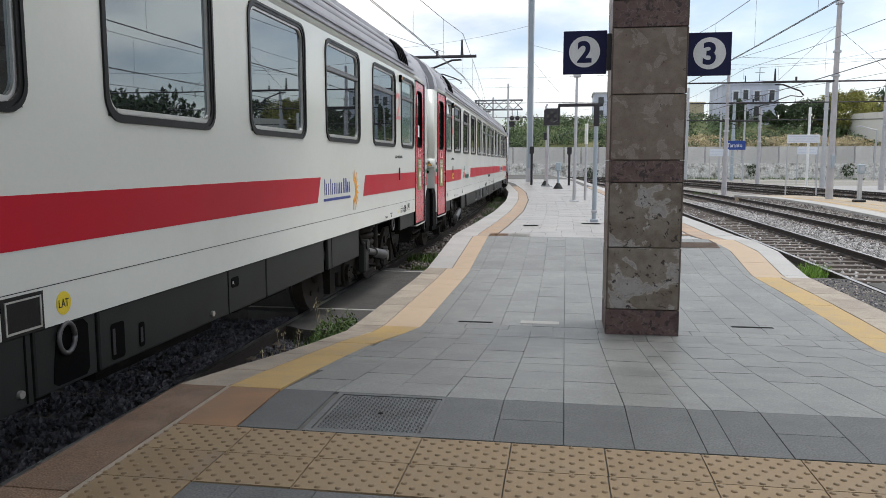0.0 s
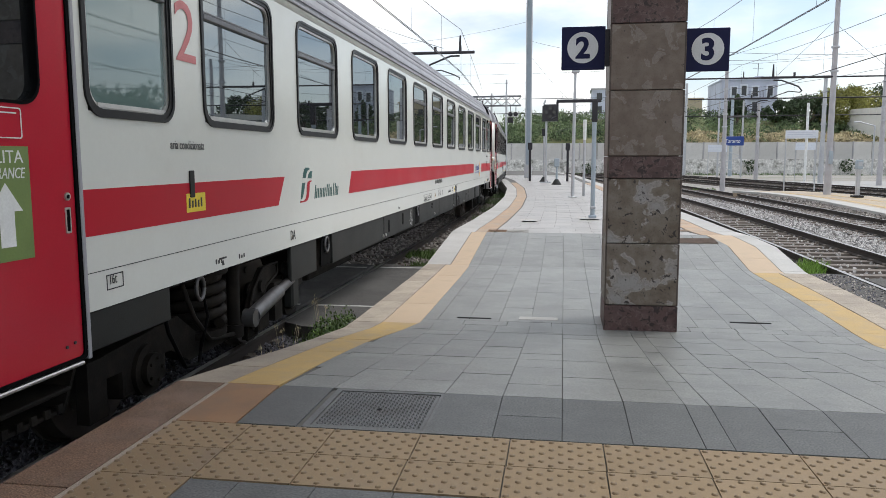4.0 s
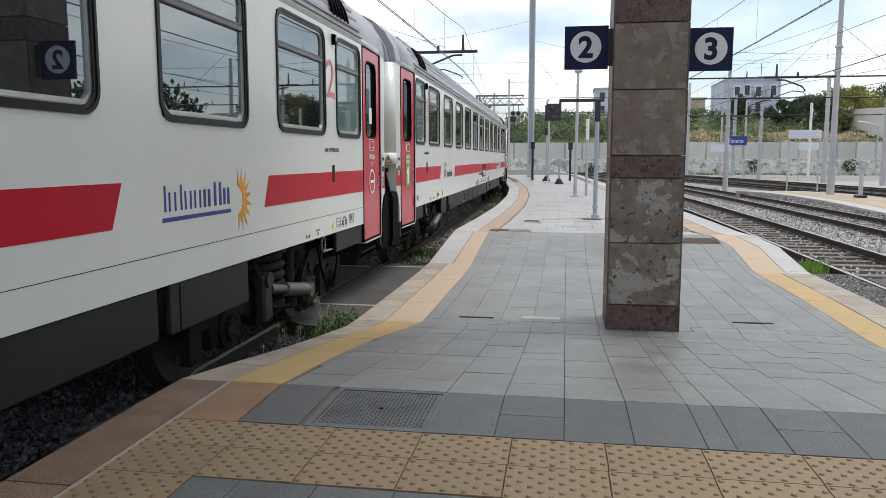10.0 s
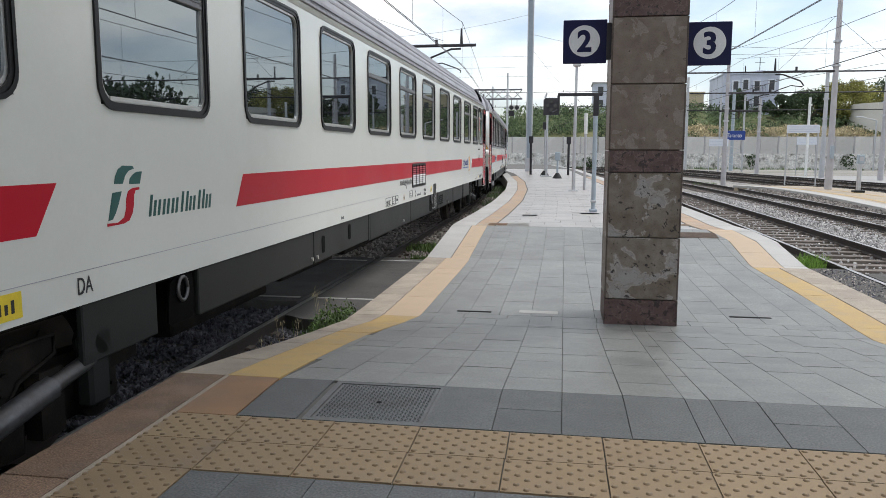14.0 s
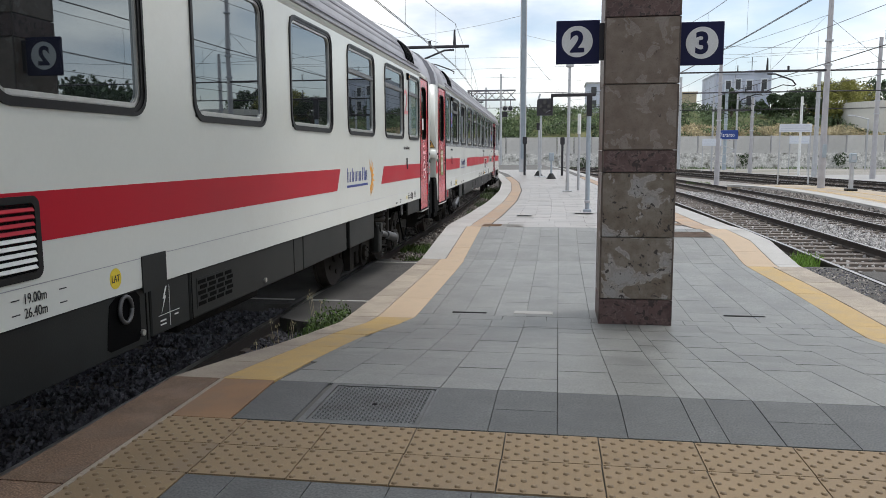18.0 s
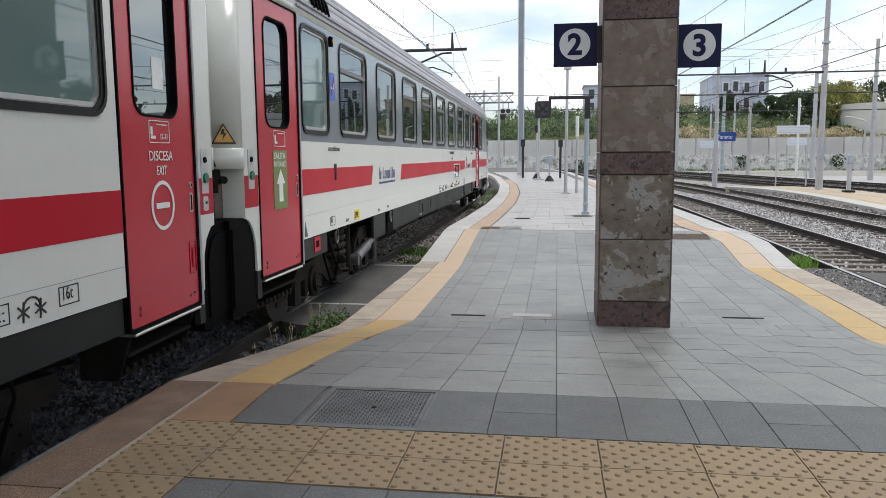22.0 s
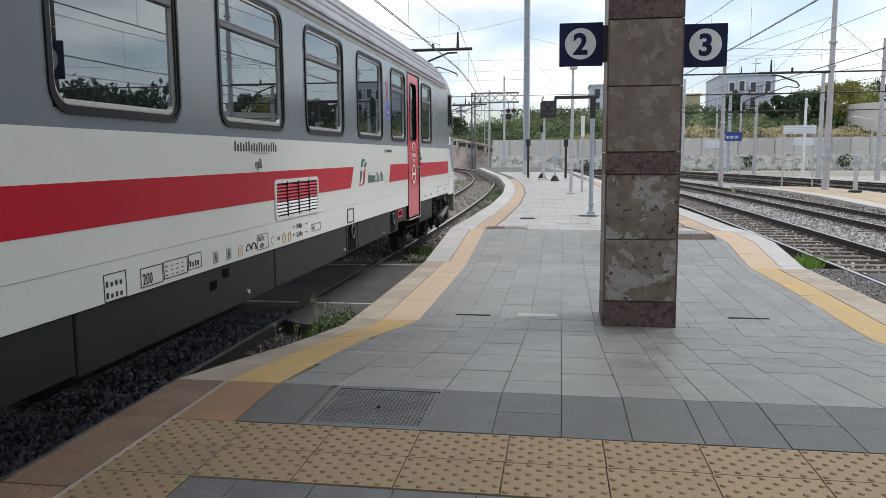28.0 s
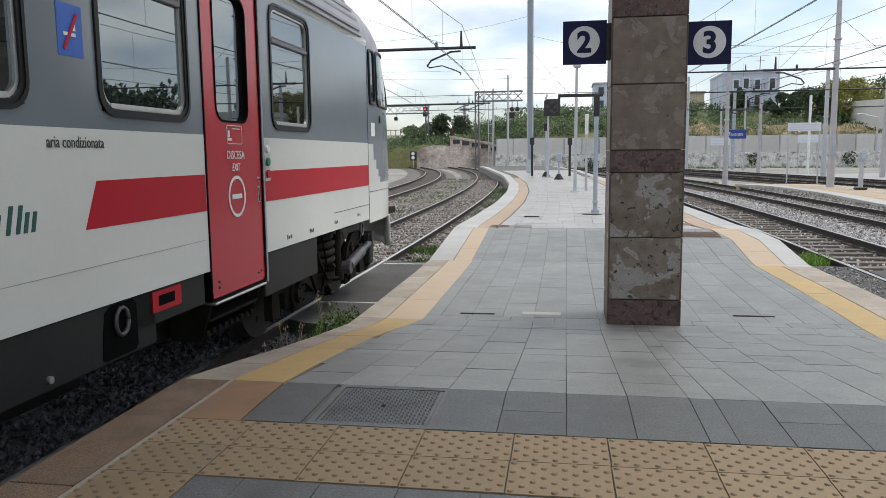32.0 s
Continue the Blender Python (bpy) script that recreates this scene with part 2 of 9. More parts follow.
# ---- materials of the train ----
M_WHITE = mat("coach_white_enamel", (0.69, 0.705, 0.655), rough=0.2, spread=0.03, scale=0.9, grain=0.012, grain_scale=40, bump=0.03,
              dirt=(0.52, 0.51, 0.455), dirt_amount=0.22, dirt_scale=0.9, rough_var=0.05, spec=0.6)
M_COACHGREY = mat("coach_grey_enamel", (0.182, 0.21, 0.235), rough=0.16, spread=0.08, scale=1.2, grain=0.02, bump=0.03, dirt=(0.22, 0.235, 0.245), dirt_amount=0.3, spec=0.7, rough_var=0.05)
M_RED = mat("red_enamel", (0.47, 0.011, 0.027), rough=0.36, spread=0.04, scale=1.2, grain=0.02, bump=0.03, dirt=(0.34, 0.02, 0.035), dirt_amount=0.25, spec=0.18)
M_DOOR = mat("door_red_enamel", (0.50, 0.016, 0.036), rough=0.2, spread=0.08, scale=1.5, grain=0.03, bump=0.03, dirt=(0.38, 0.03, 0.045), dirt_amount=0.3, rough_var=0.05)
M_ROOF = mat("roof_grey", (0.351, 0.351, 0.377), rough=0.5, spread=0.12, scale=1.0, dirt=(0.16, 0.15, 0.15), dirt_amount=0.4)
M_SKIRT = mat("underframe_grey", (0.024, 0.026, 0.025), rough=0.5, spread=0.2, scale=2.0, dirt=(0.016, 0.015, 0.014), dirt_amount=0.5, spec=0.2)
M_BOGIE = mat("bogie_grime", (0.014, 0.0125, 0.011), rough=0.65, spread=0.4, scale=5, dirt=(0.034, 0.028, 0.022), dirt_amount=0.6, dirt_scale=4, bump=0.4, spec=0.08)
M_BLACK = mat("black_rubber", (0.0035, 0.0035, 0.004), rough=0.6, spread=0.2, scale=8, spec=0.04)
M_GASKET = mat("window_gasket", (0.009, 0.0085, 0.009), rough=0.4, spread=0.15, scale=10, spec=0.3)
M_BARGREY = mat("vent_bar_grey", (0.11, 0.11, 0.115), rough=0.35, metal=0.3, spread=0.15, scale=10)
M_ALU = mat("window_aluminium", (0.58, 0.57, 0.55), rough=0.38, metal=0.85, spread=0.1, scale=12)
M_SILVER = mat("damper_steel", (0.12, 0.12, 0.122), rough=0.42, metal=0.55, spread=0.25, scale=9, dirt=(0.06, 0.05, 0.045), dirt_amount=0.6, dirt_scale=6)
M_TREAD = mat("wheel_steel", (0.06, 0.05, 0.044), rough=0.55, metal=0.3, spread=0.35, scale=8)
M_SOCKET = mat("grimy_primer", (0.15, 0.125, 0.105), rough=0.7, spread=0.3, scale=6, grain=0.15, dirt=(0.06, 0.05, 0.045), dirt_amount=0.6, dirt_scale=5)
M_BUTTONPLATE = mat("pale_steel_plate", (0.50, 0.50, 0.49), rough=0.45, spread=0.1, scale=12, grain=0.04, bump=0)
M_INK = mat("black_lettering", (0.02, 0.02, 0.022), rough=0.5, bump=0)
M_BLUE = mat("blue_lettering", (0.03, 0.05, 0.24), rough=0.45, bump=0)
M_NAVY = mat("navy_lettering", (0.05, 0.04, 0.16), rough=0.45, bump=0)
M_GREENINK = mat("dark_green_lettering", (0.012, 0.09, 0.08), rough=0.45, bump=0)
M_ORANGE = mat("orange_sun", (0.75, 0.33, 0.03), rough=0.45, bump=0)
M_YELLOW = mat("yellow_label", (0.78, 0.60, 0.04), rough=0.45, bump=0)
M_PALE = mat("pale_red_lettering", (0.60, 0.20, 0.20), rough=0.5, bump=0)
M_PAPER = mat("white_label", (0.78, 0.79, 0.77), rough=0.5, bump=0)
M_LEAFGREEN = mat("green_notice", (0.17, 0.24, 0.07), rough=0.45, bump=0)
M_BUTTON = mat("green_button", (0.01, 0.17, 0.09), rough=0.3, bump=0)
M_SKY = mat("blue_notice", (0.03, 0.12, 0.48), rough=0.4, bump=0)
M_TURQ = mat("orange_label", (0.62, 0.34, 0.08), rough=0.5, bump=0)


def glass(name, color, ior=2.15, rough=0.015):
    m = bpy.data.materials.new(name)
    m.use_nodes = True
    nt = m.node_tree
    b = nt.nodes["Principled BSDF"]
    b.inputs["Base Color"].default_value = (*color, 1)
    b.inputs["Roughness"].default_value = rough
    b.inputs["IOR"].default_value = ior
    b.inputs["Specular Tint"].default_value = (0.80, 0.93, 1.0, 1)
    tc, n = nt.nodes.new("ShaderNodeTexCoord"), nt.nodes.new("ShaderNodeTexNoise")
    n.inputs["Scale"].default_value = 1.6
    bp = nt.nodes.new("ShaderNodeBump")
    bp.inputs["Strength"].default_value, bp.inputs["Distance"].default_value = 0.05, 0.004
    nt.links.new(tc.outputs["Object"], n.inputs["Vector"])
    nt.links.new(n.outputs["Fac"], bp.inputs["Height"])
    nt.links.new(bp.outputs[0], b.inputs["Normal"])
    return m


M_GLASS = glass("tinted_window_glass", (0.012, 0.013, 0.014), 2.8)
M_FROST = glass("pale_window_glass", (0.13, 0.19, 0.18), 1.9, 0.03)


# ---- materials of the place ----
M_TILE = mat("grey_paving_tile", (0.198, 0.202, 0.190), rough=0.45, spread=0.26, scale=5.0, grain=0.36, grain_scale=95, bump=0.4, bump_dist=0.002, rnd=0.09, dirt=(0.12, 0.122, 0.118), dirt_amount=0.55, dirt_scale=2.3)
# the grey tile again, with the near level part's shade put into its colour
M_TILESHADE = mat("shaded_paving_tile", (0.098, 0.103, 0.101), rough=0.58, spread=0.3, scale=7.0, grain=0.5, grain_scale=110, bump=0.4, bump_dist=0.002, rnd=0.10, dirt=(0.09, 0.095, 0.095), dirt_amount=0.5, dirt_scale=2.3)
M_TILEGLARE = mat("glare_paving_far", (0.36, 0.338, 0.315), rough=0.36, spread=0.12, scale=1.0, grain=0.08, bump=0.1, island=0.10, dirt=(0.17, 0.17, 0.17), dirt_amount=0.3)
M_JOINT = mat("joint_mortar", (0.12, 0.115, 0.105), rough=0.85, spread=0.3, scale=8)
M_TACTILE = mat("beige_tactile_tile", (0.258, 0.184, 0.102), rough=0.65, spread=0.16, scale=5, grain=0.22, grain_scale=260, bump=0.15, rnd=0.07, dirt=(0.20, 0.155, 0.11), dirt_amount=0.55, dirt_scale=3)
M_DOMESHADE = mat("worn_shaded_dome", (0.17, 0.115, 0.06), rough=0.5, spread=0.3, scale=9, grain=0.2, bump=0.1)
M_YEL = mat("yellow_line_paint", (0.468, 0.315, 0.1125), rough=0.55, spread=0.14, scale=4, grain=0.16, grain_scale=200, bump=0.15, rnd=0.03, dirt=(0.36, 0.27, 0.16), dirt_amount=0.6, dirt_scale=5)
M_TAN = mat("faded_line_paint", (0.50, 0.375, 0.25), rough=0.6, spread=0.14, scale=3, grain=0.08, bump=0.1, rnd=0.04, dirt=(0.36, 0.29, 0.21), dirt_amount=0.5, dirt_scale=3)
M_RUSTY = mat("worn_orange_paint", (0.25, 0.142, 0.072), rough=0.6, spread=0.24, scale=5, grain=0.2, grain_scale=200, bump=0.15, dirt=(0.19, 0.13, 0.085), dirt_amount=0.7, dirt_scale=3)
M_KERB = mat("kerb_stone", (0.372, 0.318, 0.25), rough=0.7, spread=0.18, scale=5, grain=0.30, grain_scale=150, bump=0.35, rnd=0.10, dirt=(0.24, 0.20, 0.165), dirt_amount=0.65, dirt_scale=3)
M_KERBPALE = mat("pale_kerb_concrete", (0.44, 0.43, 0.405), rough=0.7, spread=0.12, scale=2, grain=0.1, bump=0.2, rnd=0.05, dirt=(0.33, 0.31, 0.28), dirt_amount=0.4)
M_KERBREDSHADE = mat("reddish_shaded_kerb", (0.19, 0.122, 0.077), rough=0.7, spread=0.34, scale=5, grain=0.7, grain_scale=130, bump=0.6, rnd=0.08, dirt=(0.25, 0.19, 0.145), dirt_amount=0.55, dirt_scale=3.5)
M_WALLSIDE = mat("platform_side_concrete", (0.22, 0.20, 0.18), rough=0.85, spread=0.25, scale=3, dirt=(0.1, 0.09, 0.08), dirt_amount=0.6)
M_IRON = mat("cast_iron_cover", (0.14, 0.145, 0.145), rough=0.5, metal=0.5, spread=0.25, scale=6, grain=0.25, bump=0.3, dirt=(0.08, 0.075, 0.07), dirt_amount=0.6, dirt_scale=5)
M_FADED = mat("faded_orange_paint", (0.40, 0.275, 0.175), rough=0.6, spread=0.2, scale=4, grain=0.15, grain_scale=160, bump=0.12, rnd=0.06, dirt=(0.34, 0.30, 0.25), dirt_amount=0.7, dirt_scale=2.5)
M_COVERRUST = mat("rusty_duct_cover", (0.17, 0.12, 0.09), rough=0.75, spread=0.3, scale=7, grain=0.25, dirt=(0.26, 0.22, 0.18), dirt_amount=0.7, dirt_scale=4)
M_ASPHALT = mat("asphalt", (0.085, 0.08, 0.074), rough=0.9, spread=0.35, scale=2.5, grain=0.35, grain_scale=120, bump=0.8, bump_dist=0.008, dirt=(0.12, 0.115, 0.105), dirt_amount=0.6, dirt_scale=1.6)
M_TANPAVE = mat("tan_platform_paving", (0.42, 0.34, 0.24), rough=0.7, spread=0.2, scale=1.2, grain=0.2, bump=0.2, dirt=(0.3, 0.28, 0.25), dirt_amount=0.6, dirt_scale=0.7)
M_FARSLAB = mat("pale_far_paving", (0.36, 0.355, 0.345), rough=0.8, spread=0.12, scale=0.5, grain=0.12, bump=0.2, dirt=(0.36, 0.34, 0.30), dirt_amount=0.5, dirt_scale=0.3)
M_LINE = mat("white_road_paint", (0.5, 0.49, 0.46), rough=0.7, spread=0.25, scale=5, bump=0.1)


def patchy(name, base, base2, patch, rim, pit, size, level, pits, rough=0.5):
    """Old polished stone: two tones, pale worn patches with a rim, and dark pits."""
    m = bpy.data.materials.new(name)
    m.use_nodes = True
    nt = m.node_tree
    L, N = nt.links.new, nt.nodes.new
    b = nt.nodes["Principled BSDF"]
    tc, oi, add = N("ShaderNodeTexCoord"), N("ShaderNodeObjectInfo"), N("ShaderNodeVectorMath")
    sc = N("ShaderNodeVectorMath")
    sc.operation = "SCALE"
    sc.inputs[0].default_value = (7.0, 5.0, 9.0)
    L(oi.outputs["Random"], sc.inputs["Scale"])
    L(tc.outputs["Object"], add.inputs[0])
    L(sc.outputs[0], add.inputs[1])

    def noise(scale, detail, rough_n=0.55, warp=0.0):
        n = N("ShaderNodeTexNoise")
        n.inputs["Scale"].default_value, n.inputs["Detail"].default_value = scale, detail
        n.inputs["Roughness"].default_value, n.inputs["Distortion"].default_value = rough_n, warp
        L(add.outputs[0], n.inputs["Vector"])
        return n.outputs["Fac"]

    def ramp(fac, stops):
        r = N("ShaderNodeValToRGB")
        e = r.color_ramp.elements
        e[0].position, e[1].position = stops[0][0], stops[-1][0]
        e[0].color, e[1].color = [(v[1],) * 3 + (1,) for v in (stops[0], stops[-1])]
        for p, v in stops[1:-1]:
            e.new(p).color = (v, v, v, 1)
        L(fac, r.inputs["Fac"])
        return r.outputs["Color"]

    def blend(fac, a, c):
        x = N("ShaderNodeMix")
        x.data_type = "RGBA"
        L(fac, x.inputs[0])
        for i, v in ((6, a), (7, c)):
            if isinstance(v, tuple):
                x.inputs[i].default_value = (*v, 1)
            else:
                L(v, x.inputs[i])
        return x.outputs[2]

    col = blend(ramp(noise(6.0, 7.0, 0.65), [(0.36, 0), (0.64, 1)]), base, base2)
    big = noise(size, 6.0, 0.55, 0.5)
    col = blend(ramp(big, [(level - 0.01, 0), (level + 0.06, 0.8)]), col, patch)
    col = blend(ramp(big, [(level - 0.012, 0), (level + 0.006, 0.45), (level + 0.03, 0)]), col, rim)
    col = blend(ramp(noise(17.0, 4.0, 0.6, 0.5), [(pits, 0), (pits + 0.035, 0.95)]), col, pit)
    col = blend(ramp(noise(90.0, 2.0), [(0.55, 0), (0.8, 0.5)]), col, pit)
    L(col, b.inputs["Base Color"])
    b.inputs["Roughness"].default_value = rough
    bp = N("ShaderNodeBump")
    bp.inputs["Strength"].default_value, bp.inputs["Distance"].default_value = 0.3, 0.004
    L(noise(30.0, 5.0), bp.inputs["Height"])
    L(bp.outputs[0], b.inputs["Normal"])
    return m


M_STONE = patchy("stained_travertine_slab", (0.135, 0.100, 0.076), (0.200, 0.160, 0.130), (0.245, 0.215, 0.190), (0.33, 0.30, 0.27), (0.05, 0.036, 0.030), 5.0, 0.585, 0.68)
M_STONEGREY = patchy("patched_travertine_slab", (0.125, 0.095, 0.066), (0.215, 0.185, 0.155), (0.335, 0.325, 0.32), (0.50, 0.48, 0.46), (0.025, 0.018, 0.016), 3.4, 0.535, 0.605)
M_BRECCIA = patchy("red_brown_breccia", (0.060, 0.030, 0.030), (0.13, 0.082, 0.074), (0.105, 0.06, 0.055), (0.22, 0.17, 0.155), (0.03, 0.018, 0.018), 9.0, 0.5, 0.56)
M_EDGE = mat("stained_corner_stone", (0.075, 0.055, 0.045), rough=0.6, spread=0.4, scale=8, grain=0.3, bump=0.2, dirt=(0.18, 0.15, 0.12), dirt_amount=0.6, dirt_scale=6)
M_SIGN = mat("navy_sign_enamel", (0.010, 0.012, 0.055), rough=0.5, spread=0.1, bump=0.02, spec=0.2)
M_SIGNWHITE = mat("white_sign_enamel", (0.66, 0.67, 0.68), rough=0.4, spread=0.05, bump=0.02)
M_RAILTOP = mat("rail_steel", (0.42, 0.40, 0.38), rough=0.32, metal=0.9, spread=0.15, scale=3)
M_RAILSIDE = mat("rusty_rail_side", (0.032, 0.024, 0.02), rough=0.8, spread=0.3, scale=4)
M_SLEEPER = mat("weathered_sleeper", (0.16, 0.135, 0.115), rough=0.85, spread=0.3, scale=5, rnd=0.2, bump=0.4, dirt=(0.10, 0.08, 0.07), dirt_amount=0.5)
M_BALLAST = mat("ballast_bed", (0.16, 0.145, 0.13), rough=0.9, spread=0.28, scale=2.0, grain=0.55, grain_scale=14, bump=1.0, bump_dist=0.06, dirt=(0.12, 0.09, 0.07), dirt_amount=0.6, dirt_scale=0.5)
M_BALLASTPALE = mat("pale_ballast_bed", (0.27, 0.255, 0.235), rough=0.9, spread=0.25, scale=2.0, grain=0.4, grain_scale=16, bump=1.0, bump_dist=0.06, dirt=(0.17, 0.14, 0.11), dirt_amount=0.6, dirt_scale=0.5)
M_PEBBLE = mat("ballast_stones", (0.095, 0.094, 0.108), rough=0.75, spread=0.25, scale=20, island=0.75, bump=0.3)
M_PEBBLEPALE = mat("pale_ballast_stones", (0.43, 0.415, 0.40), rough=0.85, spread=0.2, scale=20, island=0.6, bump=0.3)
M_PEBBLEBROWN = mat("brown_ballast_stones", (0.33, 0.30, 0.27), rough=0.85, spread=0.2, scale=20, island=0.6, bump=0.3)
M_HILL = mat("hillside_green", (0.10, 0.12, 0.04), rough=0.9, spread=0.35, scale=0.5, grain=0.4, grain_scale=3, bump=0.5, dirt=(0.27, 0.22, 0.11), dirt_amount=0.6, dirt_scale=0.2)
M_GROUND = mat("dry_ground", (0.30, 0.285, 0.255), rough=0.9, spread=0.3, scale=0.3, grain=0.3, grain_scale=6, bump=0.4, dirt=(0.10, 0.11, 0.05), dirt_amount=0.6, dirt_scale=0.15)
M_GALV = mat("galvanised_steel", (0.50, 0.51, 0.53), rough=0.5, metal=0.35, spread=0.12, scale=4)
M_BLUEGREY = mat("blue_grey_paint", (0.36, 0.42, 0.47), rough=0.5, spread=0.1, scale=4)
M_CONCRETEPOLE = mat("concrete_mast", (0.45, 0.44, 0.455), rough=0.8, spread=0.15, scale=3)
M_DARKSTEEL = mat("dark_steel", (0.035, 0.033, 0.038), rough=0.5, metal=0.3, spread=0.2)
M_LATTICE = mat("grey_lattice_steel", (0.15, 0.15, 0.165), rough=0.55, metal=0.2, spread=0.2)
M_WIRE = mat("copper_wire", (0.09, 0.085, 0.09), rough=0.5, metal=0.4)
M_WALLCON = mat("precast_wall_panel", (0.62, 0.61, 0.585), rough=0.85, spread=0.18, scale=0.8, rnd=0.10, grain=0.12, bump=0.3, dirt=(0.27, 0.26, 0.235), dirt_amount=0.5, dirt_scale=0.4)
M_WALLSTONE = mat("rough_stone_wall", (0.70, 0.69, 0.66), rough=0.9, spread=0.25, scale=1.2, grain=0.3, grain_scale=5, bump=0.6, bump_dist=0.05, dirt=(0.13, 0.13, 0.10), dirt_amount=1.0, dirt_scale=1.1)
M_WALLPINK = mat("old_retaining_wall", (0.6552, 0.5616, 0.4992), rough=0.9, spread=0.35, scale=0.4, grain=0.3, grain_scale=4, bump=0.5, dirt=(0.16, 0.12, 0.10), dirt_amount=0.8, dirt_scale=0.35)
M_LEAF = mat("shrub_leaves", (0.135, 0.19, 0.085), rough=0.7, spread=0.35, scale=0.4, grain=0.3, island=0.55, bump=0)
M_LEAFDARK = mat("dark_tree_leaves", (0.048, 0.076, 0.032), rough=0.7, spread=0.3, scale=0.4, island=0.5, bump=0)
M_LEAFYELLOW = mat("yellow_green_leaves", (0.25, 0.245, 0.06), rough=0.7, spread=0.3, scale=0.4, island=0.45, bump=0)
M_STRAW = mat("dry_grass", (0.50, 0.43, 0.27), rough=0.9, spread=0.3, scale=0.5, island=0.4, bump=0)
M_WEED = mat("weeds", (0.095, 0.155, 0.038), rough=0.7, spread=0.3, scale=6, island=0.6, bump=0)
M_BARK = mat("bark", (0.09, 0.07, 0.05), rough=0.9, spread=0.3, scale=3)
M_HOUSE = mat("blue_grey_render", (0.56, 0.595, 0.70), rough=0.85, spread=0.1, scale=0.3, bump=0.1, dirt=(0.30, 0.33, 0.39), dirt_amount=0.5, dirt_scale=0.2)
M_BEIGE = mat("beige_render", (0.50, 0.43, 0.30), rough=0.85, spread=0.1, scale=0.3)
M_TANK = mat("white_tank_paint", (0.682, 0.66, 0.616), rough=0.7, spread=0.08, scale=0.3, dirt=(0.45, 0.42, 0.38), dirt_amount=0.4, dirt_scale=0.3)
M_SHUTTER = mat("window_dark", (0.05, 0.055, 0.06), rough=0.4)
M_ROOFSLAB = mat("canopy_concrete", (0.33, 0.32, 0.30), rough=0.85, spread=0.15, scale=1)
M_LENS = mat("signal_lens", (0.02, 0.02, 0.02), rough=0.15)
M_BOARD = mat("white_board", (0.68, 0.72, 0.78), rough=0.5, spread=0.06)
M_STATION = mat("station_blue", (0.012, 0.05, 0.26), rough=0.4, spread=0.05)

# ---- ground ----
bm = bmesh.new()
quad_box(bm, -1800, 1800, -600, 3200, -3.0, BALLAST - 0.02)
solo("ground", bm, M_GROUND, kind="structure")


def strip(name, ln, w0, w1, z, material, s0=-40.0, s1=120.0, thick=0.1, ds=1.0):
    """A bed along a track."""
    bm = bmesh.new()
    rows = []
    for s in np.arange(s0, s1, ds):
        a, b = on_lane(s, w0, ln), on_lane(s, w1, ln)
        rows.append([bm.verts.new(p) for p in ((a[0] - 0.4, a[1], z - thick), (a[0], a[1], z), (b[0], b[1], z), (b[0] + 0.4, b[1], z - thick))])
    for p, q in zip(rows[:-1], rows[1:]):
        for i in range(3):
            bm.faces.new((p[i], p[i + 1], q[i + 1], q[i]))
    return solo(name, bm, material, kind="structure")


RAIL_OUT = [(-0.036, 0.0), (0.036, 0.0), (0.036, -0.035), (0.012, -0.05), (0.012, -0.125), (0.07, -0.15), (0.07, -0.165), (-0.07, -0.165), (-0.07, -0.15), (-0.012, -0.125), (-0.012, -0.05), (-0.036, -0.035)]


def rail_part(parent, ln, off, s0, s1):
    bm = bmesh.new()
    rows = []
    k, dz = (0.85, -0.012) if ln is None else (1.0, 0.0)
    off += 0.02 if ln is None and off > 0 else 0.0
    for s in np.arange(s0, s1, 1.0):
        x, y, h = on_lane(s, off, ln)
        c, sn = math.cos(h), math.sin(h)
        rows.append([bm.verts.new((x + u * k * c, y - u * k * sn, RAIL + dz + w)) for u, w in RAIL_OUT])
    n = len(RAIL_OUT)
    for p, q in zip(rows[:-1], rows[1:]):
        for i in range(n):
            f = bm.faces.new((p[i], q[i], q[(i + 1) % n], p[(i + 1) % n]))
            f.material_index = 0 if i == 0 else 1
    bmesh.ops.recalc_face_normals(bm, faces=list(bm.faces))
    part("rail", bm, [M_RAILTOP, M_RAILSIDE], parent, "shiny worn rail head")


def track(ln, s0, s1, sl0, sl1, label):
    t = empty("track", label, "railway track", "railway tracks", kind="structure")
    for off in (-GAUGE, GAUGE):
        rail_part(t, ln, off, s0, s1)

    def sleeper(bm):
        quad_box(bm, -1.25, 1.25, -0.12, 0.12, -0.13, 0.0)
        for sx in (-1, 1):
            for d in (-0.09, 0.09):
                quad_box(bm, sx * GAUGE + d - 0.03, sx * GAUGE + d + 0.03, -0.06, 0.06, 0.0, 0.035)
    i = 0
    for s in np.arange(sl0, sl1, 0.62):
        x, y, h = on_lane(s, 0, ln)
        child("sleeper", "sleeper", sleeper, M_SLEEPER, t, pose(x + 0.02 * math.sin(i * 3.1), y, RAIL - 0.155, 0, 0, -math.degrees(h) + 0.8 * math.sin(i * 1.7)))
        i += 1
    return t


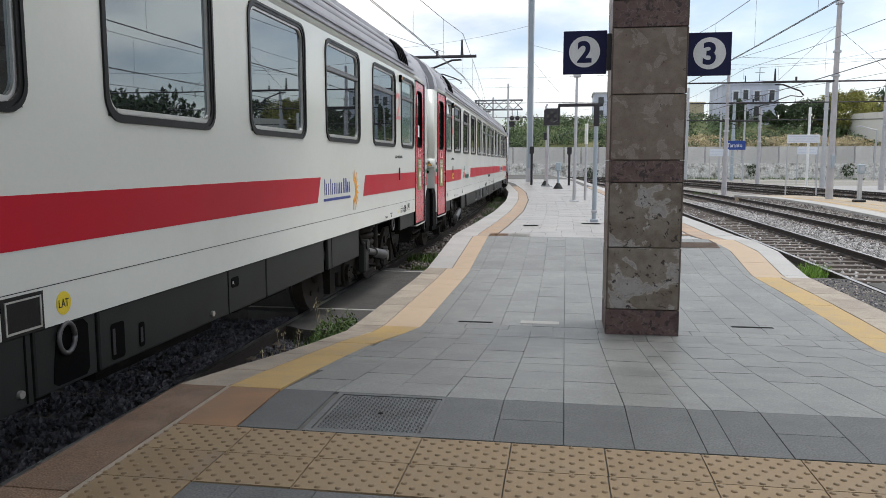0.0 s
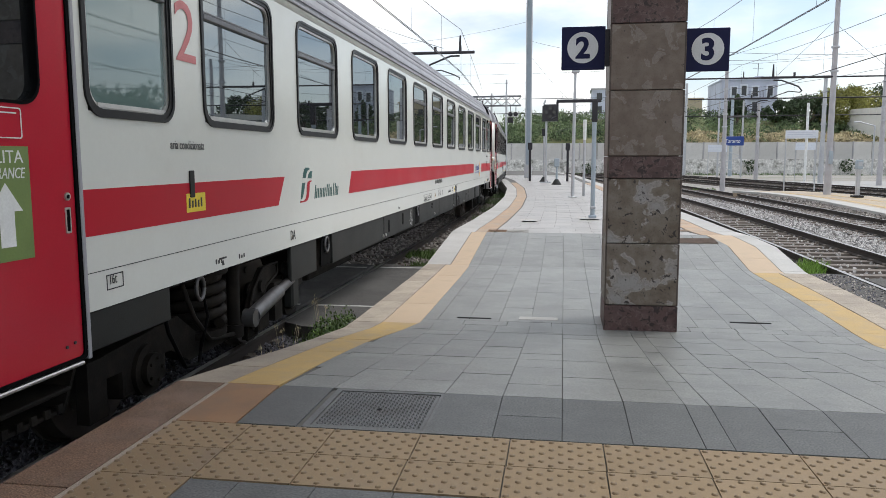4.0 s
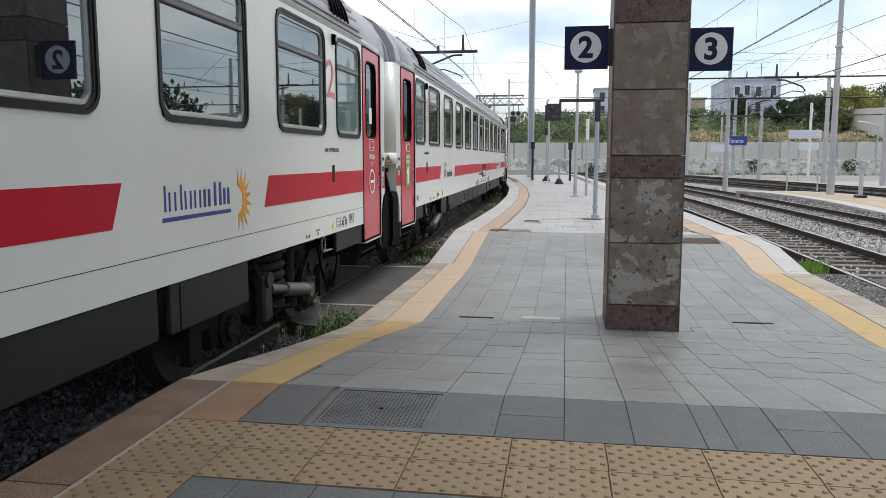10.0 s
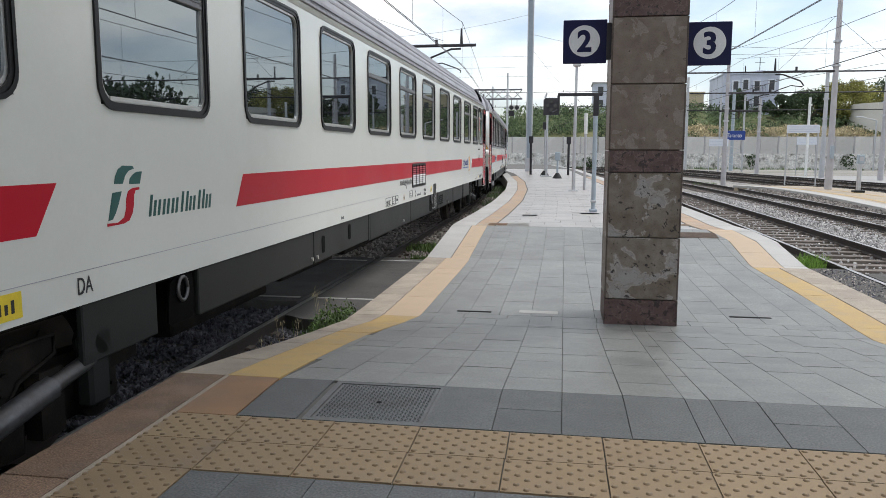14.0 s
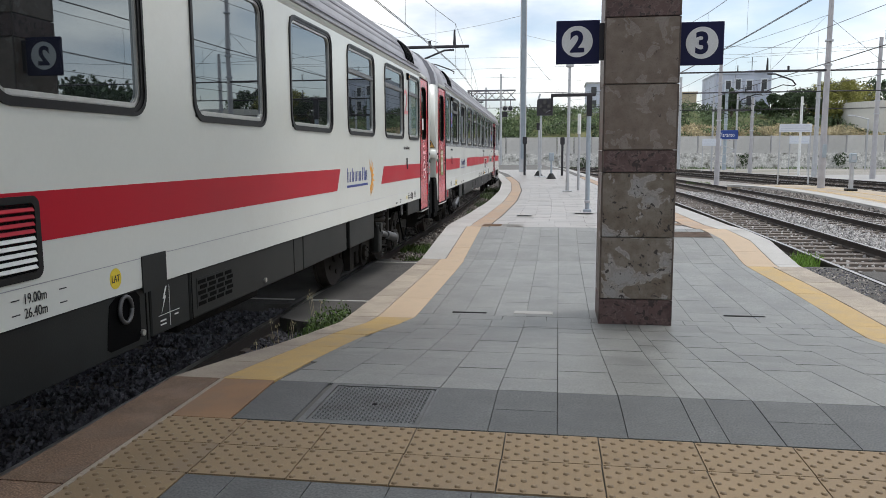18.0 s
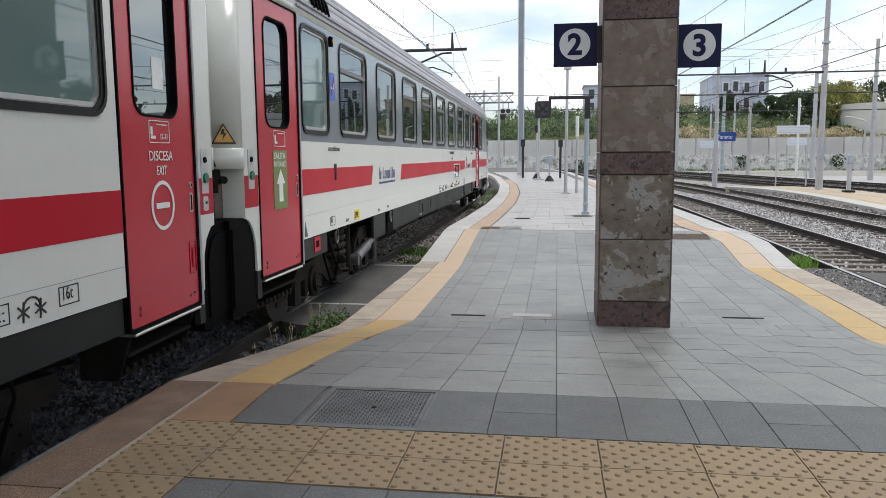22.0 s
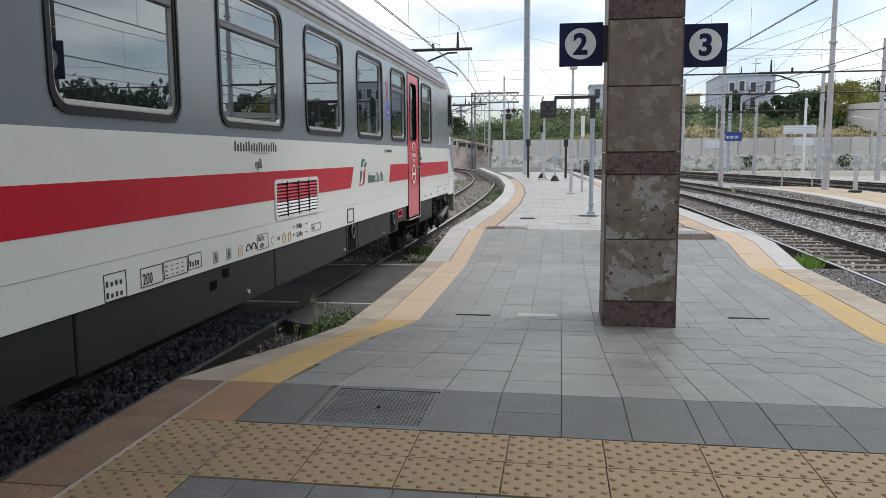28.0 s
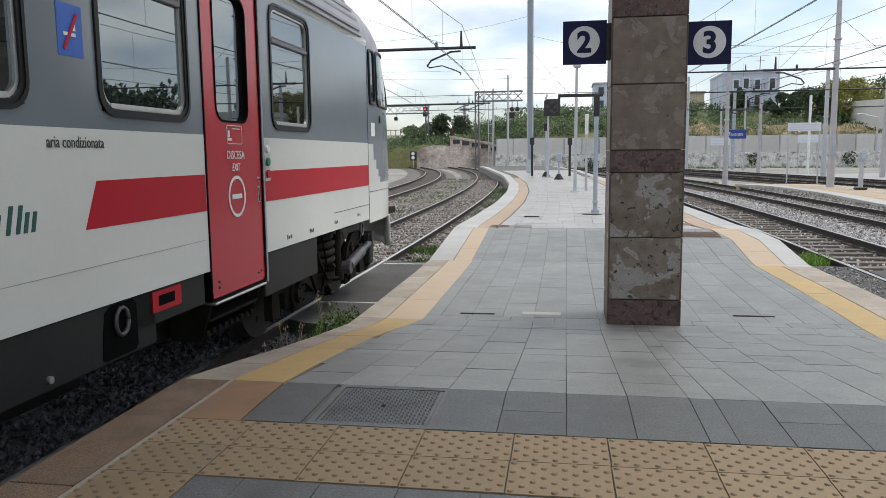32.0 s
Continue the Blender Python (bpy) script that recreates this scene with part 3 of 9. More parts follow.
LANE_LEFT = lane(-8.05, 0.3, -4.0, 46.0, 305.0)
LANE3 = lane(5.18, 0.0, 4.0, 30.0, 420.0)
LANE4 = lane(8.72, 0.0, 4.0, 30.0, 420.0)
LANE5 = lane(21.6, -9.0, 40.0, 40.0, 500.0)
LANE6 = lane(26.2, -9.0, 40.0, 40.0, 500.0)
strip("ballast_bed_main", None, -2.0, 1.75, BALLAST, M_BALLAST)
strip("ballast_bed_left", LANE_LEFT, -2.6, 2.0, BALLAST - 0.006, M_BALLAST)
strip("ballast_bed_right", LANE3, -1.9, 5.4, BALLAST, M_BALLASTPALE)
strip("ballast_bed_far", LANE5, -2.4, 7.4, BALLAST - 0.006, M_BALLASTPALE)
strip("pavement_far", LANE6, 1.7, 30.0, BALLAST + 0.16, M_FARSLAB, 10.0, 66.0, 0.2)
track(None, -30, 118, -3, 100, "worn main railway track curving away from platform")
track(LANE_LEFT, -20, 118, 24, 100, "neighbouring railway track curving beside the main")
track(LANE3, -30, 118, 8, 100, "railway track beside the platform with dark sleepers")
track(LANE4, -30, 118, 10, 100, "second railway track with dark sleepers in pale ballast")
track(LANE5, -10, 110, 30, 90, "far railway track in front of the wall")
track(LANE6, -10, 110, 36, 90, "far railway track along the wall")


# ---- loose stones ----
def stones(name, n, material, place, smin, smax, label):
    """Many small angular stones in one mesh."""
    rng = np.random.RandomState(5 + len(name))
    base = np.array([(1, 0, 0), (-1, 0, 0), (0, 1, 0), (0, -1, 0), (0, 0, 1), (0, 0, -1)], float)
    tri = np.array([(0, 2, 4), (2, 1, 4), (1, 3, 4), (3, 0, 4), (2, 0, 5), (1, 2, 5), (3, 1, 5), (0, 3, 5)])
    V, F = [], []
    for i in range(n):
        x, y, z = place(rng)
        s = rng.uniform(smin, smax)
        q = Euler(rng.uniform(0, 6.28, 3)).to_matrix()
        p = base * rng.uniform(0.7, 1.15, (6, 1)) * np.array([1.15, 0.95, 0.8]) * s + rng.uniform(-0.15, 0.15, (6, 3)) * s
        V.append(p @ np.array(q).T + (x, y, z))
        F.append(tri + 6 * i)
    me = bpy.data.meshes.new(name)
    me.from_pydata(np.concatenate(V).tolist(), [], np.concatenate(F).tolist())
    me.materials.append(material)
    return tagged(new(name, me), label, "ballast", kind="stuff")


def near_bed(rng):
    """Crushed stone heaped between the sleepers and beside the near rail."""
    y = 0.4 + 8.2 * rng.rand()
    x = -2.12 - 2.7 * rng.rand()
    cx = lane_x(y) + GAUGE
    between = abs(((y + 3.0) / 0.62 + 0.5) % 1.0 - 0.5) * 2
    top = RAIL - 0.165 + 0.075 * between ** 0.6 if x < cx - 0.08 else RAIL - 0.14
    if abs(x - cx) < 0.045:
        top = BALLAST
    elif -0.3 < x - cx < 0:
        top = RAIL - 0.055
    return x, y, top - 0.05 * rng.rand()


stones("ballast_stones", 26000, M_PEBBLE, near_bed, 0.017, 0.034, "blue-grey crushed stone ballast beside the rail")


def right_bed(rng):
    s = 9 + 30 * rng.rand() ** 1.4
    u = rng.rand()
    off = rng.uniform(1.15, 5.2) if u < 0.86 else rng.uniform(-1.6, -0.85) if u < 0.96 else rng.uniform(-0.68, 0.68)
    x, y, h = on_lane(s, off, LANE3)
    return x, y, (BALLAST + 0.005 if u < 0.96 else RAIL - 0.19) + 0.03 * rng.rand()


stones("pale_ballast_stones", 30000, M_PEBBLEPALE, right_bed, 0.022, 0.046, "pale crushed stone ballast between the tracks")


def main_bed(rng):
    s = 12 + 46 * rng.rand() ** 1.3
    x, y, h = on_lane(s, rng.uniform(-3.4, 1.4), None)
    return x, y, RAIL - 0.195 + 0.045 * rng.rand()


stones("main_ballast_stones", 22000, M_PEBBLEBROWN, main_bed, 0.025, 0.05, "grey-brown ballast between main rails")


# ---- platform body ----
YS = sorted(set([-20, -10, -4, 0, 1, 2] + [3 + 0.25 * i for i in range(48)] + [15 + i for i in range(0, 70)]))
bm = bmesh.new()
rows = []
for y in YS:
    l, r, z = left_edge(y), right_edge(y), deck(y)
    rows.append([bm.verts.new(p) for p in ((l + 0.03, y, -0.9), (l + 0.03, y, z - 0.008), (r - 0.03, y, z - 0.008), (r - 0.03, y, -0.9))])
for p, q in zip(rows[:-1], rows[1:]):
    for i in range(3):
        bm.faces.new((p[i], q[i], q[i + 1], p[i + 1])).material_index = 1 if i == 1 else 0
bm.faces.new(rows[0])
bm.faces.new(rows[-1][::-1])
bmesh.ops.recalc_face_normals(bm, faces=list(bm.faces))
platform = solo("platform", bm, [M_WALLSIDE, M_JOINT], "long paved island platform dipping to a level crossing", "platform", kind="structure")


def slab(name, x00, x01, x10, x11, y0, y1, material, parent, gap=0.004, drop=0.045, lift=0.0, rng=None):
    """A paving piece that follows the deck: x00..x01 at y0, x10..x11 at y1."""
    bm = bmesh.new()
    e = rng.uniform(-0.0012, 0.0012) if rng is not None else 0.0
    za, zb = deck(y0) + lift + e, deck(y1) + lift + e
    g = gap / 2
    c = 0.0012
    top = [(x00 + g + c, y0 + g + c, za), (x01 - g - c, y0 + g + c, za), (x11 - g - c, y1 - g - c, zb), (x10 + g + c, y1 - g - c, zb)]
    rim = [(x00 + g, y0 + g, za - c), (x01 - g, y0 + g, za - c), (x11 - g, y1 - g, zb - c), (x10 + g, y1 - g, zb - c)]
    low = [(x, y, z - drop + c) for x, y, z in rim]
    T, R, B = ([bm.verts.new(p) for p in o] for o in (top, rim, low))
    bm.faces.new(T)
    for i in range(4):
        j = (i + 1) % 4
        bm.faces.new((R[i], R[j], T[j], T[i]))
        bm.faces.new((B[i], B[j], R[j], R[i]))
    return part(name, bm, material, parent)


rng = np.random.RandomState(3)


def kerb_run(fx, side, width, y0, y1, step, material):
    y = y0
    while y < y1 - 0.01:
        b = min(y + step * rng.uniform(0.85, 1.15), y1)
        for c in [p[0] for p in PROFILE]:
            if y + 0.05 < c < b - 0.05:
                b = c
        o0, o1 = fx(y), fx(b)
        if side < 0:
            slab("kerb_stone", o0, o0 + width, o1, o1 + width, y, b, material, platform, 0.006, 0.16, 0.0, rng)
        else:
            slab("kerb_stone", o0 - width, o0, o1 - width, o1, y, b, material, platform, 0.006, 0.16, 0.0, rng)
        y = b


def paint_left(y):
    """The painted line's edge towards the kerb on the ramp."""
    return float(np.interp(y, [3.2, 3.8, 4.7, 5.4, 5.9, 6.5, 7.0], [-1.80, -1.82, -1.85, -1.85, -1.83, -1.78, -1.715]))


def paint_right(y):
    return float(np.interp(y, [3.2, 3.84, 4.4, 5.04, 5.76, 6.42, 6.75, 7.0], [-1.505, -1.52, -1.545, -1.565, -1.55, -1.50, -1.43, -1.36]))


RAMP = (3.82, 4.4, 5.2, 5.9, 6.7, 7.0)
# level kerb run: reddish stone, its dark tone also holds the near shade
for ya, yb in ((-4.0, -2.7), (-2.7, -1.4), (-1.4, -0.1), (-0.1, 1.17), (1.17, 2.46), (2.46, 3.82)):
    slab("kerb_stone", left_edge(ya), left_edge(ya) + 0.283, left_edge(yb), left_edge(yb) + 0.283, ya, yb, M_KERBREDSHADE, platform, 0.009, 0.16, 0.0, rng)
for ya, yb in zip(RAMP[:-1], RAMP[1:]):
    slab("kerb_stone", left_edge(ya), paint_left(ya) - 0.004, left_edge(yb), paint_left(yb) - 0.004, ya, yb, M_KERB, platform, 0.006, 0.16, 0.0, rng)
kerb_run(left_edge, -1, 0.29, 7.0, 10.95, 0.46, M_KERB)
kerb_run(left_edge, -1, 0.36, 10.95, 13.5, 0.8, M_KERBPALE)
kerb_run(left_edge, -1, 0.42, 13.5, 82, 2.0, M_KERBPALE)
kerb_run(right_edge, 1, 0.39, -4, 7.0, 0.8, M_KERB)
kerb_run(right_edge, 1, 0.385, 7.0, 10.76, 0.5, M_KERB)
kerb_run(right_edge, 1, 0.31, 10.76, 13.5, 0.8, M_KERBPALE)
kerb_run(right_edge, 1, 0.42, 13.5, 78, 2.0, M_KERBPALE)


def line_run(fx, side, inset, width, y0, y1, step, material):
    y = y0
    while y < y1 - 0.01:
        b = min(y + step, y1)
        for c in [p[0] for p in PROFILE]:
            if y + 0.05 < c < b - 0.05:
                b = c
        if side < 0:
            a0, a1 = fx(y) + inset, fx(b) + inset
            slab("line_slab", a0, a0 + width, a1, a1 + width, y, b, material, platform, 0.002, 0.045, 0.0, rng)
        else:
            a0, a1 = fx(y) - inset, fx(b) - inset
            slab("line_slab", a0 - width, a0, a1 - width, a1, y, b, material, platform, 0.002, 0.045, 0.0, rng)
        y = b


for ya, yb in zip((3.22,) + RAMP[:-1], RAMP):
    slab("line_slab", paint_left(ya), paint_right(ya), paint_left(yb), paint_right(yb), ya, yb, M_RUSTY if ya < 3.7 else M_YEL, platform, 0.002, 0.045, 0.0, rng)
line_run(left_edge, -1, 0.295, 0.36, 7.0, 10.95, 0.8, M_TAN)
line_run(left_edge, -1, 0.37, 0.27, 10.95, 13.5, 0.8, M_TAN)
line_run(left_edge, -1, 0.43, 0.33, 13.5, 42, 1.6, M_FADED)
line_run(right_edge, 1, 0.393, 0.335, -2, 10.76, 0.8, M_YEL)
line_run(right_edge, 1, 0.315, 0.41, 10.76, 13.5, 0.8, M_TAN)
line_run(right_edge, 1, 0.43, 0.36, 13.5, 42, 1.6, M_FADED)


for ya, yb in ((-2.0, -0.4), (-0.4, 1.1), (1.1, 2.55), (2.55, 3.82)):
    a0, a1 = left_edge(ya) + 0.283, left_edge(yb) + 0.283
    slab("mortar_strip", a0, a0 + 0.026, a1, a1 + 0.026, ya, yb, M_KERB, platform, 0.001, 0.045, 0.0015, rng)

# ---- tactile tiles ----
def tactile(bm):
    w, d = 0.394, 0.292
    quad_box(bm, -w / 2, w / 2, -d / 2, d / 2, -0.045, 0.0)
    for j in range(7):
        for i in range(5):
            x = -0.16 + 0.08 * i + (0.02 if j % 2 else -0.02)
            y = -0.126 + 0.042 * j
            n = 8
            rings = []
            # ring sides darker than the flat top: dirt plus relief shading in the colour
            for r, z in ((0.0132, 0.0), (0.0105, 0.0045), (0.0055, 0.0062)):
                rings.append([bm.verts.new((x + r * math.cos(k * 2 * math.pi / n), y + r * math.sin(k * 2 * math.pi / n), z)) for k in range(n)])
            for m, (a, b) in enumerate(zip(rings[:-1], rings[1:])):
                for k in range(n):
                    f = bm.faces.new((a[k], a[(k + 1) % n], b[(k + 1) % n], b[k]))
                    f.smooth, f.material_index = True, 1
            bm.faces.new(rings[-1])


TX = [-1.61 - 0.004 + 0.4 * i for i in range(-1, 12)]
TY = [3.068 - 0.298 * j for j in range(11)]
for j, y in enumerate(TY):
    for i, x in enumerate(TX):
        if j > 1 and i > 1:
            continue
        if x - 0.2 > left_edge(y - 0.15) + 0.309 and x - 0.2 > left_edge(y + 0.15) + 0.309:
            child("tactile_tile", "tactile_tile", tactile, [M_TACTILE, M_DOMESHADE], platform, pose(x, y, 0.0, 0, 0, 0.6))
        elif x + 0.17 > left_edge(y) + 0.31:
            bm = bmesh.new()
            tactile(bm)
            bm.transform(pose(x, y, 0.0, 0, 0, 0.6))
            p, q = (Vector((left_edge(yy) + 0.311, yy, 0)) for yy in (y - 0.15, y + 0.15))
            n = (q - p).cross(Vector((0, 0, 1)))
            bmesh.ops.bisect_plane(bm, geom=bm.verts[:] + bm.edges[:] + bm.faces[:], plane_co=p, plane_no=n, clear_inner=True)
            part("tactile_tile", bm, [M_TACTILE, M_DOMESHADE], platform)


def tile_rows(ys, x_left, x_right, joints, bricky, y_skip=None, stone=None):
    for r, (a, b) in enumerate(zip(ys[:-1], ys[1:])):
        for c, (j0, j1) in enumerate(zip(joints[:-1], joints[1:])):
            ya, yb = a, b
            l0, r0 = max(j0, x_left(ya)), min(j1, x_right(ya))
            l1, r1 = max(j0, x_left(yb)), min(j1, x_right(yb))
            if r0 - l0 < 0.03 or r1 - l1 < 0.03 or (y_skip and y_skip((l0 + r0) / 2, (ya + yb) / 2)):
                continue
            slab("paving_tile", l0, r0, l1, r1, ya, yb, stone or M_TILE, platform, 0.0032, 0.045, 0.0, rng)


def xl(y):
    if y < 7.0:
        return paint_right(y) + 0.002
    return left_edge(y) + 0.655 if y < 10.95 else left_edge(y) + 0.64


def xr(y):
    return right_edge(y) - 0.732


JOINTS = [-1.82, -1.50, -1.21, -0.905, -0.603, -0.297, 0.01, 0.314, 0.617, 0.738, 0.966, 1.263, 1.566] + [1.566 + 0.303 * i for i in range(1, 6)]


def cover_hole(x, y):
    return -1.18 < x < -0.56 and y < 3.83


# row beside the tactile strip in the shade-darkened tile, some of its tiles cut in two; then staggered columns down the
# ramp
for c, (j0, j1) in enumerate(zip(JOINTS[:-1], JOINTS[1:])):
    tile_rows([3.225, 3.52, 3.82] if c in (5, 10, 13, 15) else [3.225, 3.82], xl, xr, (j0, j1), False, cover_hole, M_TILESHADE)
    shift = 0.375 if c % 2 else 0.68
    for start, stop in ((3.82, 7.02), (7.22, 10.95)):
        ys = [start] + [start + shift + 0.64 * i for i in range(9)]
        ys = [y for y in ys if y < stop - 0.1] + [stop]
        ys = sorted({*ys, *[p[0] for p in PROFILE if start < p[0] < stop]}) if start < 5 else ys
        tile_rows(ys, xl, xr, (j0, j1), True, cover_hole)
    up = [10.95 + 0.2 * (c % 2) + 0.51 * i for i in range(6)]
    tile_rows([10.95] + [y for y in up if 11.0 < y < 13.4] + [13.5], xl, xr, (j0, j1), True)
# the drain row
x = xl(7.1)
while x < xr(7.1) - 0.05:
    w = min(0.42, xr(7.1) - x)
    slab("drain_tile", x, x + w, x, x + w, 7.02, 7.22, M_TILE, platform, 0.005, 0.045, 0.0, rng)
    x += w
# grey tiles near the camera, in the same shade-darkened tile
tile_rows([-6.0, -5.4, -4.8, -4.2, -3.6, -3.0, -2.4, -1.8, -1.2, -0.6, 0.0, 0.6, 1.2, 1.9, 2.61], lambda y: -1.411, xr, JOINTS, False, None, M_TILESHADE)

# far paving, one sheet of joined pieces; its pale colour holds the sky glare
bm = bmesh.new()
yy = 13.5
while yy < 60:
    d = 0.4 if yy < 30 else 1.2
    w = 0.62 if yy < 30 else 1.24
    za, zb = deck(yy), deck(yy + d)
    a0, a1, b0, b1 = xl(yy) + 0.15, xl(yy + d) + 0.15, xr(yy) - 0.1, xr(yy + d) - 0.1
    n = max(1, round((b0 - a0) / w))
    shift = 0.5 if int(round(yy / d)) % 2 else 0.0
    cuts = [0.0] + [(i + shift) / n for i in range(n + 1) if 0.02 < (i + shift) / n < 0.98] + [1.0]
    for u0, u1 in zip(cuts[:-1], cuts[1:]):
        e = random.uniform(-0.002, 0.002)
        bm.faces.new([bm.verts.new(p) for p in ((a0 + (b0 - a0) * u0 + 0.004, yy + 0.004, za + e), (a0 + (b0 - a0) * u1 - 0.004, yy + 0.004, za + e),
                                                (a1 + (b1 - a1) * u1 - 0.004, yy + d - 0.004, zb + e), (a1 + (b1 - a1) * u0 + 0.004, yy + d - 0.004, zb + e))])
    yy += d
q = part("far_paving", bm, M_TILEGLARE, platform, "grey paving with sky glare in its colour")
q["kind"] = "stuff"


# ---- covers and slots ----
def manhole(x0, x1, y0, y1):
    bm = bmesh.new()
    frame_ring(bm, [(x0 - 0.02, y0 - 0.01), (x1 + 0.02, y0 - 0.01), (x1 + 0.02, y1 + 0.01), (x0 - 0.02, y1 + 0.01)], [(x0 + 0.012, y0 + 0.022), (x1 - 0.012, y0 + 0.022), (x1 - 0.012, y1 - 0.022), (x0 + 0.012, y1 - 0.022)], 2, -0.03, -0.002)
    f = solo("manhole_cover", bm, M_IRON, "square ribbed grey cast iron manhole cover", "manhole")
    bm = bmesh.new()
    quad_box(bm, x0 + 0.018, x1 - 0.018, y0 + 0.028, y1 - 0.028, -0.03, -0.006)
    p = part("lid", bm, M_IRON, f)
    bm = bmesh.new()
    nx, ny = 26, 26
    for i in range(nx):
        for j in range(ny):
            cx, cy = x0 + 0.03 + (x1 - x0 - 0.06) * (i + 0.5) / nx, y0 + 0.04 + (y1 - y0 - 0.08) * (j + 0.5) / ny
            if abs(i - 12.5) < 1 and abs(j - 12.5) < 1:
                continue
            a = 0.7 if (i + j) % 2 else -0.7
            c, s = math.cos(a) * 0.0085, math.sin(a) * 0.0085
            v = [bm.verts.new(q) for q in ((cx - c - s * 0.3, cy - s + c * 0.3, -0.0055), (cx - c + s * 0.3, cy - s - c * 0.3, -0.0055), (cx + c + s * 0.3, cy + s - c * 0.3, -0.0055), (cx + c - s * 0.3, cy + s + c * 0.3, -0.0055), (cx - c * 0.7, cy - s * 0.7, -0.0015), (cx + c * 0.7, cy + s * 0.7, -0.0015))]
            bm.faces.new((v[0], v[1], v[4]))
            bm.faces.new((v[1], v[2], v[5], v[4]))
            bm.faces.new((v[2], v[3], v[5]))
            bm.faces.new((v[3], v[0], v[4], v[5]))
    t = part("tread_ribs", bm, M_IRON, p)
    t["kind"] = "stuff"
    bm = bmesh.new()
    disc(bm, ((x0 + x1) / 2, (y0 + y1) / 2, -0.006), (0, 0, 1), 0.014, 0.004, 12)
    part("lift_hole", bm, M_BLACK, p)


manhole(-1.165, -0.605, 3.24, 3.812)
for x0, x1, y in ((-1.03, -0.69, 7.33), (1.60, 1.98, 7.5)):
    bm = bmesh.new()
    quad_box(bm, x0, x1, y - 0.022, y + 0.022, deck(y) - 0.02, deck(y) + 0.003)
    solo("drain_slot", bm, M_BLACK, "narrow black drain slot in the paving", "drain", "drain slots")
bm = bmesh.new()
soft_box(bm, -0.42, -0.04, 7.33, 7.46, deck(7.4) - 0.02, deck(7.4) + 0.004, 0.003, 1)
solo("drain_cover", bm, M_KERBPALE, "pale rectangular concrete drain cover", "drain")
for x0, x1, y0, y1, m in ((-1.36, -1.02, 13.55, 13.95, M_RUSTY), (-1.0, -0.62, 13.55, 14.0, M_KERBPALE), (-0.86, -0.55, 15.7, 15.95, M_IRON), (0.35, 0.75, 16.4, 16.65, M_IRON), (1.5, 2.25, 14.05, 14.4, M_FADED), (1.78, 2.5, 12.75, 13.2, M_COVERRUST)):
    bm = bmesh.new()
    v = [bm.verts.new((x, y, deck(y) + 0.006)) for x, y in ((x0, y0), (x1, y0), (x1, y1), (x0, y1))]
    f = bm.faces.new(v)
    bmesh.ops.solidify(bm, geom=[f], thickness=0.03)
    bmesh.ops.recalc_face_normals(bm, faces=list(bm.faces))
    solo("cable_cover", bm, m, "flat rectangular cable duct cover in paving", "duct cover", "duct covers")

# ---- level crossing ----


def crossing(name, x0, x1, y0, y1, skew):
    bm = bmesh.new()
    n = 8
    zt, zl = RAIL - 0.012, RAIL - 0.25
    rows = []
    for i in range(n + 1):
        x = x0 + (x1 - x0) * i / n
        ya, yb = (y + skew * (i / n) + 0.05 * math.sin(i * 1.3 + y) for y in (y0, y1))
        rows.append([bm.verts.new(q) for q in ((x, ya, zl), (x, ya, zt), (x, yb, zt), (x, yb, zl))])
    for a, b in zip(rows[:-1], rows[1:]):
        for k in range(3):
            bm.faces.new((a[k], b[k], b[k + 1], a[k + 1]))
    bm.faces.new(rows[0])
    bm.faces.new(rows[-1][::-1])
    bmesh.ops.recalc_face_normals(bm, faces=list(bm.faces))
    solo(name, bm, M_ASPHALT, "dark asphalt level crossing panel between rails", "crossing", kind="structure")


LX = lane_x(10.5)
crossing("crossing_left", LX - 6.5, LX - GAUGE - 0.05, 8.6, 12.6, 0.0)
crossing("crossing_middle", LX - GAUGE + 0.09, LX + GAUGE - 0.09, 8.7, 12.6, 0.0)
crossing("crossing_edge", LX + GAUGE + 0.05, -2.03, 7.9, 12.7, -0.3)
crossing("crossing_right", 3.2, 5.18 - GAUGE - 0.05, 7.6, 12.6, 0.0)
crossing("crossing_right_middle", 5.18 - GAUGE + 0.09, 5.18 + GAUGE - 0.09, 7.6, 12.2, 0.0)
for x0, x1, y in ((LX - 6.0, LX - 0.85, 8.95), (LX - 6.0, LX - 0.85, 12.2), (LX - 0.6, LX + 0.62, 8.95), (LX - 0.6, LX + 0.62, 12.25), (LX + 0.85, -2.1, 8.95), (LX + 0.85, -2.1, 12.3)):
    bm = bmesh.new()
    quad_box(bm, x0, x1, y - 0.03, y + 0.03, RAIL - 0.02, RAIL - 0.007)
    solo("crossing_line", bm, M_LINE, "worn white painted line on the crossing", "road marking", "crossing lines")


def crossing_rubble(rng):
    y = 7.4 + 6.8 * rng.rand()
    return rng.uniform(3.05, 4.36), y, RAIL - 0.012 if y < 12.5 else RAIL - 0.15


stones("crossing_rubble", 1500, M_PEBBLEBROWN, crossing_rubble, 0.008, 0.026, "loose stones strewn over the worn crossing")
stones("crossing_grit", 1500, M_PEBBLE, crossing_rubble, 0.008, 0.03, "dark grit strewn over the worn crossing")


